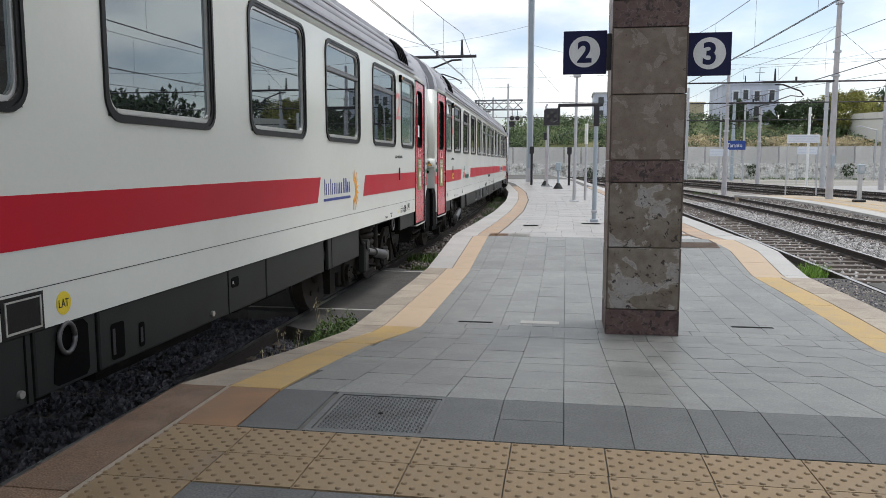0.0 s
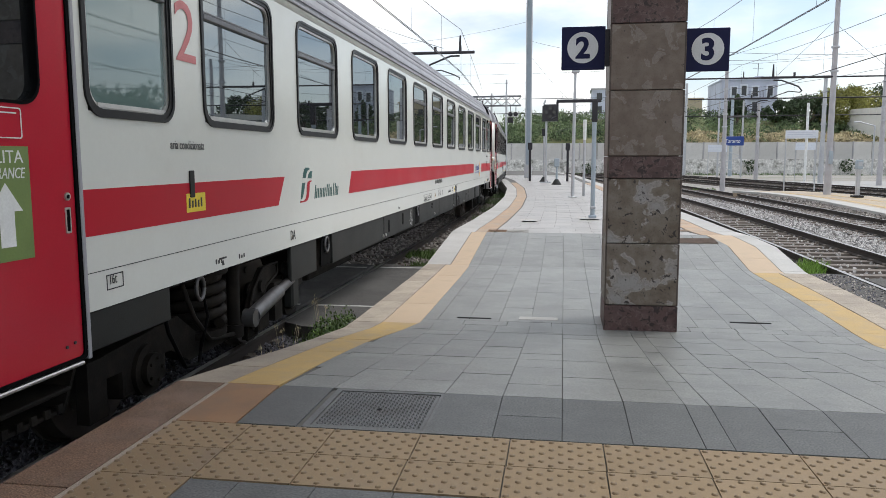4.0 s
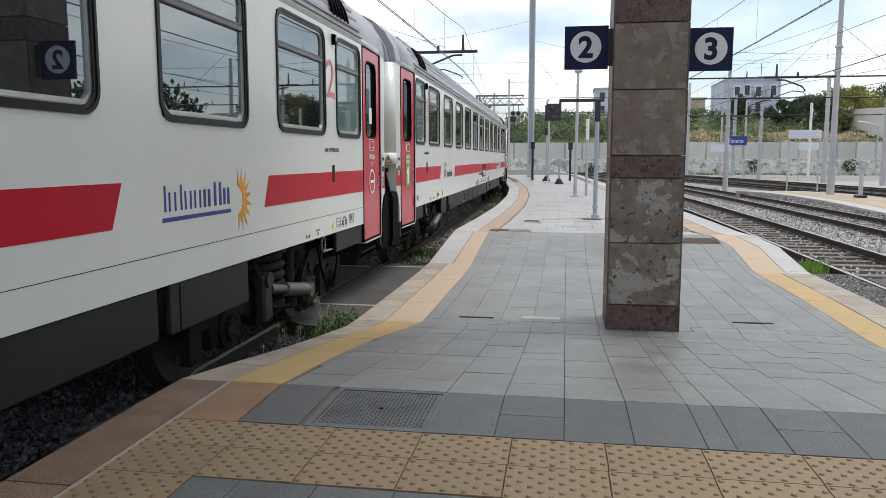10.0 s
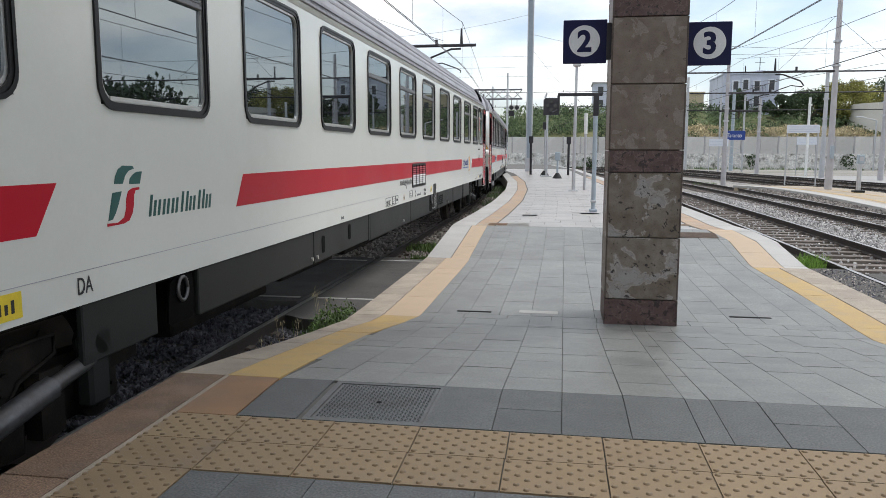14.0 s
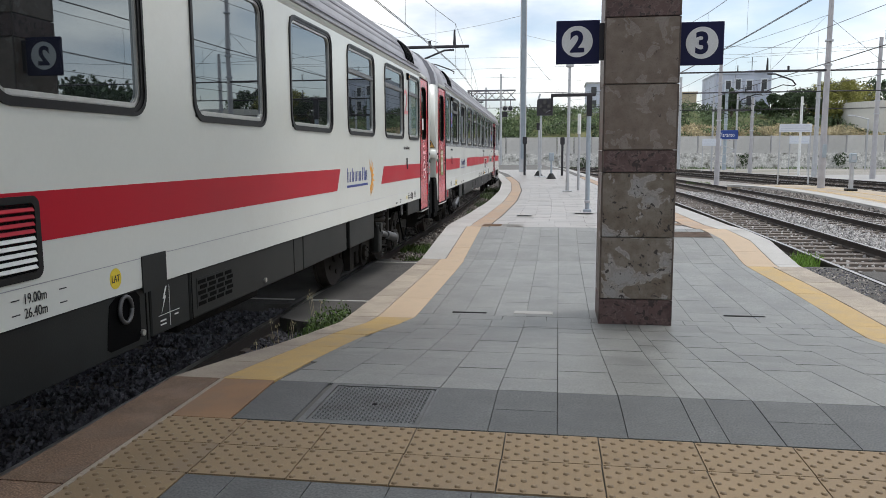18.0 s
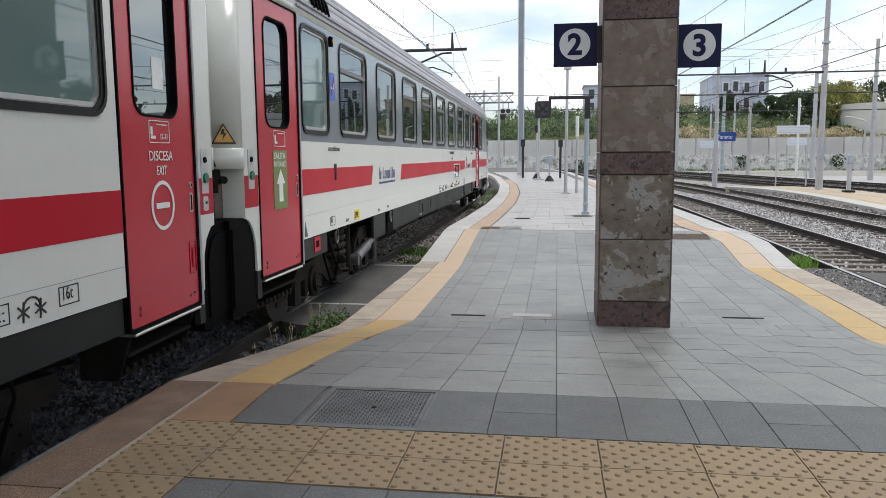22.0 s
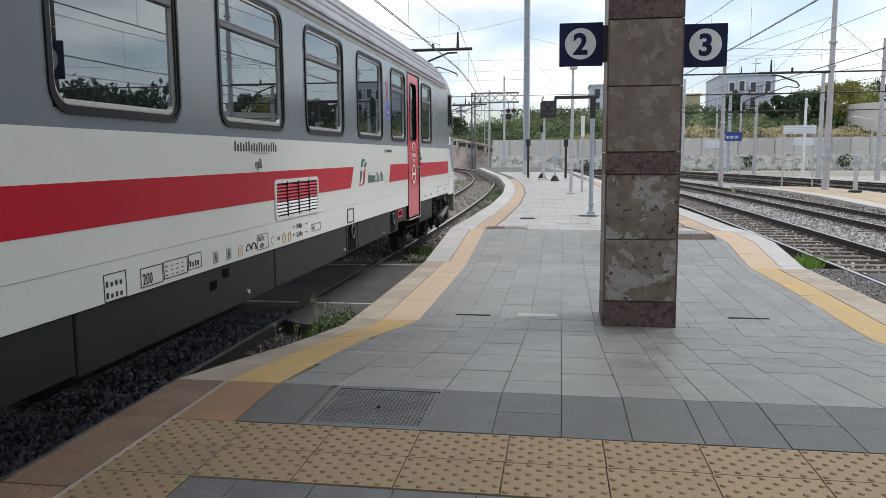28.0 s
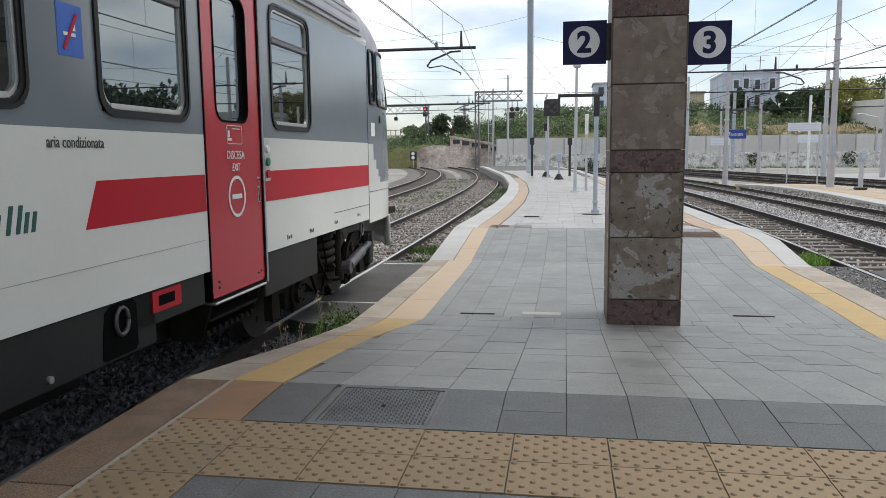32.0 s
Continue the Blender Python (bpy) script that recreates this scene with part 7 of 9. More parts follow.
def end_parts(coach, e, sign_z=1.79, with_jumper=False):
    """The corner pillars, end wall, gangway and buffers at the end e (-1 near, +1 far)."""
    def arc(r, n=8):
        return [(1.13 + (0.28 + r) * math.cos(math.pi / 2 * i / n), (12.90 + (0.18 + r) * math.sin(math.pi / 2 * i / n)) * e) for i in range(n + 1)]

    def shell(bm, z0, z1, r0, r1, a=0, b=9):
        o, q = arc(r0)[a:b], arc(r1)[a:b]
        prism(bm, o + q[::-1], 2, z0, z1)
        for f in bm.faces:
            f.smooth = abs(f.normal.z) < 0.5

    def pillar(bm, sx):
        o = [(12.615, 0.86), (12.70, 0.86), (12.715, 1.10), (12.76, 1.22), (12.84, 1.30), (12.905, 1.315), (12.905, 3.15), (12.615, 3.15)]
        prism(bm, [(y * e, z) for y, z in o], 0, sx * 1.41, sx * 1.36)

    def foot(bm, sx):
        quad_box(bm, min(sx * 1.405, sx * 1.36), max(sx * 1.405, sx * 1.36), min(12.615 * e, 12.70 * e), max(12.615 * e, 12.70 * e), 0.62, 0.86)

    def corner(bm, sx):
        shell(bm, 1.88, 3.16, 0.0, -0.03)
        for v in bm.verts:
            v.co.x *= sx
        bmesh.ops.recalc_face_normals(bm, faces=list(bm.faces))

    def panel(bm, a, b):
        quad_box(bm, a, b, min(13.05 * e, 13.08 * e), max(13.05 * e, 13.08 * e), 1.25, 3.16)

    def wall(bm):
        quad_box(bm, -1.40, 1.36, min(12.86 * e, 12.90 * e), max(12.86 * e, 12.90 * e), 1.2, 3.1)

    def roof_end(bm):
        full = [(x, z) for x, z in ROOF_LINE] + [(-x, z) for x, z in ROOF_LINE[-2::-1]]
        prism(bm, full, 1, 12.6 * e, 12.91 * e)
        prism(bm, [(x * 0.93, 3.15 + (z - 3.15) * 0.9) for x, z in full], 1, 12.9 * e, 13.03 * e)

    def jumper(bm):
        ring_bar(bm, [(1.24, 13.0 * e, 1.62), (1.30, 13.06 * e, 1.45), (1.36, 13.10 * e, 1.2), (1.38, 13.09 * e, 0.9), (1.33, 13.02 * e, 0.68), (1.2, 12.95 * e, 0.6)], 0.032, 8)

    def recess(bm):
        soft_box(bm, 1.02, 1.22, *sorted((12.90 * e, 13.03 * e)), 1.30, 1.62, 0.01, 1)

    def socket(bm):
        disc(bm, (1.20, 13.02 * e, 1.66), (0, 0, 1), 0.055, 0.13, 14)
        disc(bm, (1.21, 13.03 * e, 1.565), (0, 0, 1), 0.034, 0.07, 12)
        disc(bm, (1.27, 12.99 * e, 1.63), (0.6, 0.8 * e, 0), 0.03, 0.08, 12)

    def cover(bm):
        shell(bm, 1.715, 1.88, 0.008, -0.05, 0, 9)

    def bellows(bm):
        for i in range(5):
            y = (13.06 + 0.027 * i) * e
            d = 0.03 * (i % 2)
            frame_ring(bm, rounded(-0.82 + d, 0.82 - d, 1.15, 3.3 - d, 0.25, 5), rounded(-0.62, 0.62, 1.3, 3.1, 0.2, 5), 1, y, y + 0.026 * e)

    def buffer(bm):
        o = [(-0.49, -0.40), (-0.01, -0.40), (-0.01, 0.375), (-0.26, 0.375), (-0.34, 0.355), (-0.41, 0.30), (-0.46, 0.22), (-0.49, 0.10)]
        prism(bm, o, 0, -0.52, 0.52)
        for d in (-1, 1):
            prism(bm, [(y * 0.8 - 0.02, z * 0.8) for y, z in o], 0, *sorted((d * 0.52, d * 0.535)))

    def coupling(bm):
        quad_box(bm, -1.2, 1.2, min(12.5 * e, 12.9 * e), max(12.5 * e, 12.9 * e), 0.82, 1.25)
        soft_box(bm, -0.12, 0.12, min(12.8 * e, 13.18 * e), max(12.8 * e, 13.18 * e), 0.9, 1.1, 0.02, 1)
        ring_bar(bm, [(0.4, 12.9 * e, 0.95), (0.42, 13.1 * e, 0.7), (0.35, 13.15 * e, 0.55)], 0.03, 6)
        ring_bar(bm, [(1.30, 12.72 * e, 0.80), (1.31, 13.15 * e, 0.83)], 0.012, 6)

    k = "near" if e < 0 else "far"
    for sx in (-1, 1):
        child("corner_pillar", "corner_pillar_%s_%d" % (k, sx), narrowed(lambda bm: pillar(bm, sx)), M_WHITE, coach)
        child("pillar_foot", "pillar_foot_%s_%d" % (k, sx), narrowed(lambda bm: foot(bm, sx)), M_SKIRT, coach)
    end = child("end_wall", "end_wall_" + k, narrowed(wall), M_WHITE, coach)
    for sx in (-1, 1):
        child("corner_shell", "corner_shell_%s_%d" % (k, sx), narrowed(lambda bm: corner(bm, sx)), M_WHITE, coach)
        child("end_panel", "end_panel_%s_%d" % (k, sx), narrowed(lambda bm: panel(bm, *sorted((sx * 0.60, sx * 1.14)))), M_WHITE, coach)
    child("roof_end", "roof_end_" + k, narrowed(roof_end), M_ROOF, coach)
    child("socket_recess", "cable_recess_" + k, narrowed(recess), M_SOCKET, end, None, "brownish box behind the cable sockets")
    child("socket", "cable_socket_" + k, narrowed(socket), M_BOGIE, end, None, "dark cable socket")
    if with_jumper:
        child("jumper_cable", "jumper_" + k, narrowed(jumper), M_BLACK, end)
    child("cover_box", "cover_box_" + k, narrowed(cover), M_WHITE, end)
    turn = pose(1.287, 13.066 * e, sign_z, 0, 0, 28 if e < 0 else 152)
    g = 1.0 if sign_z > 1.9 else 0.68
    tri = [(-0.095 * g, -0.075 * g), (0.095 * g, -0.075 * g), (0.0, 0.085 * g)]
    s = child("warning_sign", "warning_%.2f" % g, lambda bm: prism(bm, tri, 1, -0.002, 0.002), M_INK, end, turn, "orange electric hazard triangle")
    child("sign_face", "warning_face_%.2f" % g, lambda bm: prism(bm, [(u * 0.8, v * 0.8 - 0.002) for u, v in tri], 1, -0.005, -0.001), M_TURQ, s)
    child("bolt_mark", "warning_bolt_%.2f" % g, lambda bm: prism(bm, [(u * g, v * g) for u, v in ((0.01, 0.04), (-0.012, 0.04), (-0.022, -0.005), (0.0, 0.0), (-0.012, -0.048), (0.026, 0.012), (0.004, 0.008))], 1, -0.008, -0.004), M_INK, s)
    child("gangway_bellows", "bellows_" + k, bellows, M_BLACK, coach)
    for sx in (-1, 1):
        child("buffer", "buffer", buffer, M_BLACK, coach, pose(sx * 0.84, 13.2 * e, 0.95, 0, 0, 0 if e > 0 else 180), "black rounded rubber bumper")
    child("coupling", "coupling_" + k, coupling, M_BOGIE, coach)
    lean_in(plate("stripe", *sorted((12.64 * e, 12.903 * e)), 1.40, 1.66, M_RED, coach))
    y = 12.77 * e
    q = lean_in(plate("button_panel", y - 0.055, y + 0.055, 1.55, 1.87, M_BUTTONPLATE, coach, 0.006, "pale steel door button plate", 0.01, thick=0.006))
    if e > 0:
        c = lean_in(plate("call_plate", y - 0.04, y + 0.04, 1.425, 1.53, M_BUTTONPLATE, coach, 0.006, "small pale plate", 0.015, thick=0.006))
        bm = bmesh.new()
        disc(bm, (SIDE + 0.012, y, 1.485), (1, 0, 0), 0.011, 0.012, 10)
        lean_in(part("lamp_dot", bm, M_BUTTON, c, "green dot"))
    bm = bmesh.new()
    disc(bm, (SIDE + 0.012, y, 1.66), (1, 0, 0), 0.036, 0.02, 16)
    lean_in(part("button", bm, M_BUTTON, q, "green door button"))
    bm = bmesh.new()
    disc(bm, (SIDE + 0.010, y, 1.79), (1, 0, 0), 0.022, 0.014, 14)
    lean_in(part("key_switch", bm, M_BLACK, q))


def roof_ribs(coach, y0, y1):
    for i, (x, z) in enumerate(((1.405, 3.30), (1.36, 3.42), (1.30, 3.53), (1.22, 3.63), (1.12, 3.72))):
        for sx in (-1, 1):
            def rib(bm):
                quad_box(bm, sx * x - 0.012, sx * x + 0.012, y0, y1, z - 0.012, z + 0.016)
            child("roof_rib", "rib_%d_%d_%.1f" % (i, sx, y1), rib, M_ROOF, coach)


def gutter(coach, y0, y1):
    for sx in (-1, 1):
        def g(bm):
            soft_box(bm, sx * 1.42 - 0.016, sx * 1.42 + 0.016, y0, y1, 3.215, 3.24, 0.005, 1)
        child("gutter", "gutter_%d_%.1f" % (sx, y1), g, M_ROOF, coach)


def seam(coach, y0, y1, z, material):
    plate("seam", y0, y1, z - 0.002, z + 0.002, material, coach, 0.002)


def band(coach, a0, a1, b0, b1, z0=1.40, z1=1.66):
    """Red stripe; a0 and b0 are its lower ends, a1 and b1 its upper."""
    flat("stripe", [(a0, z0), (b0, z0), (b1, z1), (a1, z1)], M_RED, coach)


def skirt_panel(coach, y0, y1, z0, z1=0.995, lift=-0.02, label=""):
    for sx in (-1, 1):
        bm = bmesh.new()
        x = sx * (SIDE + lift)
        soft_box(bm, min(x, x - sx * 0.04), max(x, x - sx * 0.04), y0, y1, z0, z1, 0.008, 1)
        part("skirt_panel", bm, M_SKIRT, coach, label)


def under(coach):
    """Floor pan, boxes and tanks below the body."""
    bm = bmesh.new()
    quad_box(bm, -1.24, 1.24, -12.6, 12.6, 0.93, 1.02)
    part("underframe", bm, M_BOGIE, coach)
    for y0, y1, z0, xo in ((-6.9, -5.0, 0.40, 1.0), (-4.6, -2.8, 0.44, 1.0), (-2.3, 0.4, 0.42, 1.0), (0.9, 3.2, 0.46, 1.0), (3.6, 5.2, 0.42, 1.0), (5.6, 6.9, 0.46, 1.0)):
        bm = bmesh.new()
        soft_box(bm, -xo, xo, y0, y1, z0, 0.95, 0.04, 2)
        part("equipment_box", bm, M_BOGIE, coach)


def port(coach, y, z=0.90, y0=None, y1=None):
    """A round filling pipe in a dark slanted opening of the skirt."""
    y0, y1 = (y - 0.18 if y0 is None else y0), (y + 0.17 if y1 is None else y1)
    bm = bmesh.new()
    prism(bm, [(y0, 0.70), (y0 + 0.03, 0.68), (y1 - 0.03, 0.68), (y1, 0.71), (y1, 0.95), (y1 - 0.04, 0.985), (y0 + 0.11, 0.985), (y0 + 0.04, 0.95), (y0 + 0.02, 0.85)], 0, SIDE - 0.030, SIDE - 0.0165)
    q = part("filler_opening", bm, M_BLACK, coach)
    bm = bmesh.new()
    ring_bar(bm, [(SIDE - 0.004, y + 0.062 * math.cos(a * math.pi / 9), z + 0.078 * math.sin(a * math.pi / 9)) for a in range(19)], 0.013, 8)
    part("filler_ring", bm, M_SILVER, q)


def hazard_mark(coach, y, z):
    """White flash and dimension lines painted on the skirt."""
    x = SIDE - 0.019
    flat("flash_mark", [(y + 0.03, z + 0.10), (y - 0.01, z + 0.02), (y + 0.008, z + 0.02), (y - 0.03, z - 0.07), (y + 0.03, z + 0.035), (y + 0.012, z + 0.035), (y + 0.045, z + 0.10)], M_PAPER, coach, 0.002, "white flash mark", x)
    for a, b, c, d in ((0.07, 0.074, -0.17, 0.10), (-0.07, 0.2, -0.085, -0.081), (-0.05, 0.02, -0.125, -0.115), (-0.05, 0.02, -0.15, -0.14), (0.13, 0.18, -0.115, -0.105)):
        plate("mark_line", y + a, y + b, z + c, z + d, M_PAPER, coach, 0.002, x=x)


def brand_near(coach, y, z):
    """Slanted green and red emblem with a row of dark green bars."""
    top = [(0.08, 0.242), (0.092, 0.284), (0.125, 0.326), (0.168, 0.344), (0.272, 0.340), (0.286, 0.325), (0.228, 0.313), (0.193, 0.288), (0.164, 0.241)]
    tip = [(0.227, 0.237), (0.237, 0.267), (0.272, 0.292), (0.308, 0.305), (0.368, 0.307), (0.339, 0.234)]
    stem = [(0.058, 0.194), (0.148, 0.199), (0.118, 0.137), (0.083, 0.082), (0.05, 0.045), (0.008, 0.041)]
    red = [(0.335, 0.215), (0.33, 0.200), (0.292, 0.198), (0.274, 0.172), (0.265, 0.109), (0.247, 0.064), (0.213, 0.027), (0.155, 0.013), (-0.004, 0.01), (-0.004, 0.027), (0.10, 0.024), (0.162, 0.049), (0.185, 0.094), (0.191, 0.152), (0.214, 0.196), (0.257, 0.212)]
    for o, m in ((top, M_GREENINK), (tip, M_GREENINK), (stem, M_GREENINK), (red, M_RED)):
        flat("emblem", [(y + a, z - 0.02 + b) for a, b in o], m, coach, 0.003)
    brand_row(y + 0.41, y + 1.27, z + 0.01, z + 0.145, "LNNNLLNLLN", M_GREENINK, coach, 0.25)


def brand_far(coach, y, z, with_sun, w=1.0, ink=None):
    ink = ink or M_BLUE
    brand_row(y, y + w * 0.98, z + 0.065, z + 0.235, "lnlnnNLLN", ink, coach)
    plate("underline", y - 0.01, y + w * 0.96, z, z + 0.028, ink, coach)
    if with_sun:
        cy, cz = y + w * 1.13, z + 0.085
        pts = []
        for i in range(21):
            a, r = math.radians(-115 + 11.5 * i), (0.245 if i % 2 else 0.125)
            pts.append((cy + r * 0.85 * math.cos(a), cz + r * math.sin(a)))
        for i in range(9):
            a = math.radians(80 - 20 * i)
            pts.append((cy - 0.035 + 0.075 * math.cos(a), cz + 0.10 * math.sin(a)))
        flat("sun_emblem", pts, M_ORANGE, coach, 0.003, "orange sun emblem")


SPLIT = (0, 1, 4, 5, 6, 9, 10)


def frame_label(coach, y0, y1, z0, z1, lines=2, text="", ink=None):
    """A thin black frame with writing or with bars in it."""
    bm = bmesh.new()
    frame_ring(bm, [(y0, z0), (y1, z0), (y1, z1), (y0, z1)], [(y0 + 0.006, z0 + 0.006), (y1 - 0.006, z0 + 0.006), (y1 - 0.006, z1 - 0.006), (y0 + 0.006, z1 - 0.006)], 0, SIDE + 0.001, SIDE + 0.003)
    part("label_frame", bm, ink or M_INK, coach)
    if text:
        words(text, (z1 - z0) * 0.95, M_INK, coach, y0 + 0.018, z0 + 0.03, squeeze=0.72)
    else:
        for i in range(lines):
            bars("label_bars", y0 + 0.02, y1 - 0.02, z0 + 0.02 + (z1 - z0 - 0.03) * i / lines, z0 + 0.005 + (z1 - z0 - 0.03) * (i + 0.75) / lines, 4, M_INK, coach)


def grille(coach, y0, y1, z0, z1, rim=None):
    """Louvred vent in a dark frame; its upper slats carry the red stripe."""
    bm = bmesh.new()
    frame_ring(bm, rounded(y0, y1, z0, z1, 0.05, 4), rounded(y0 + 0.035, y1 - 0.035, z0 + 0.035, z1 - 0.035, 0.03, 4), 0, SIDE - 0.03, SIDE + 0.012)
    g = part("vent_grille", bm, rim or M_GASKET, coach, "louvred vent in a frame")
    bm = bmesh.new()
    quad_box(bm, SIDE + 0.0015, SIDE + 0.003, y0 + 0.03, y1 - 0.03, z0 + 0.03, z1 - 0.03)
    part("vent_backing", bm, M_BLACK, g)
    n = 9
    for i in range(n):
        z = z0 + 0.045 + (z1 - z0 - 0.09) * (i + 0.5) / n
        bm = bmesh.new()
        v = [bm.verts.new(p) for p in ((SIDE + 0.004, y0 + 0.04, z + 0.006), (SIDE + 0.004, y1 - 0.04, z + 0.006), (SIDE + 0.014, y1 - 0.04, z - 0.010), (SIDE + 0.014, y0 + 0.04, z - 0.010),
                                       (SIDE + 0.011, y0 + 0.04, z - 0.014), (SIDE + 0.011, y1 - 0.04, z - 0.014), (SIDE + 0.0035, y1 - 0.04, z + 0.002), (SIDE + 0.0035, y0 + 0.04, z + 0.002))]
        bm.faces.new(v[3::-1])
        bm.faces.new((v[4], v[3], v[2], v[5])[::-1])
        part("slat", bm, M_RED if z > 1.42 else M_PAPER, g)
    for i in range(1, 4):
        y = y0 + (y1 - y0) * i / 4
        bm = bmesh.new()
        soft_box(bm, SIDE, SIDE + 0.018, y - 0.008, y + 0.008, z0 + 0.02, z1 - 0.02, 0.003, 1)
        part("mullion", bm, M_GASKET, g)


def common(coach, band_z=0.0, seam_z=1.21, seam_paint=None):
    """What all coaches have on their sides."""
    roof_ribs(coach, -11.6, 10.2 if band_z else 11.6)
    gutter(coach, -11.64, 10.2 if band_z else 11.64)
    under(coach)
    seam(coach, -11.62, 6.05 if band_z else 11.65, seam_z, seam_paint or M_SKIRT)
    bogie(coach, -9.5, 1)
    bogie(coach, 9.5, -1 if not band_z else 1)
    skirt_panel(coach, -11.63, -10.72, 0.775, label="dark grey skirt panel")
    skirt_panel(coach, -8.5, -7.75, 0.66)
    skirt_panel(coach, -7.2, -4.72, 0.66)
    skirt_panel(coach, -4.70, -2.5, 0.66)
    skirt_panel(coach, -2.48, 0.3, 0.64)
    skirt_panel(coach, 0.32, 2.55, 0.64)
    skirt_panel(coach, 2.57, 3.06, 0.66)
    skirt_panel(coach, 3.08, 5.4, 0.66)
    port(coach, -7.45, 0.90)
    for y, z, s in ((-4.4, 0.83, 0.05), (-3.4, 0.86, 0.05)):
        plate("skirt_hole", y - s, y + s, z - s * 1.8, z + s * 1.8, M_BLACK, coach, -0.015, r=s * 0.6)
    for y in (-10.25, 10.25):
        bm = bmesh.new()
        ring_bar(bm, [(1.36, y + 0.058 * math.cos(a * math.pi / 9), 0.90 + 0.082 * math.sin(a * math.pi / 9)) for a in range(19)], 0.014, 8)
        part("tie_loop", bm, M_SILVER, coach, "grey steel tie loop")
    for y in (-4.78, -4.62, 2.45, 4.4, -0.3):
        bm = bmesh.new()
        disc(bm, (SIDE - 0.012, y, 0.72), (1, 0, 0), 0.02, 0.02, 10)
        part("bolt", bm, M_ALU, coach)
    for y in (-10.42, 10.48 if not band_z else 99):
        if y < 20:
            e = 1 if y > 0 else -1
            bm = bmesh.new()
            soft_box(bm, SIDE - 0.01, SIDE + 0.04, 10.53 * e - 0.035, 10.53 * e + 0.035, 2.99, 3.10, 0.02, 2)
            lamp = part("side_lamp", bm, M_BLACK, coach, "small black door indicator lamp")
            bm = bmesh.new()
            disc(bm, (SIDE + 0.042, 10.53 * e, 3.045), (1, 0, 0), 0.022, 0.008, 12)
            part("lens", bm, M_TURQ, lamp)
            for i in range(5):
                bm = bmesh.new()
                yy = (10.55 + 0.13 * i) * e
                ring_bar(bm, [(1.418, yy, 3.30), (1.39, yy, 3.42), (1.335, yy, 3.53), (1.265, yy, 3.62)], 0.022, 4)
                part("roof_louvre", bm, M_BLACK, coach, "dark louvre bar on the roof")
            plate("door_tag", y - 0.03, y + 0.03, 1.55, 1.73, M_SKIRT, coach, 0.012, "dark upright plate", 0.008, thick=0.01)
            words("aria condizionata", 0.085, M_INK, coach, y - 0.26, 1.87, squeeze=0.8)


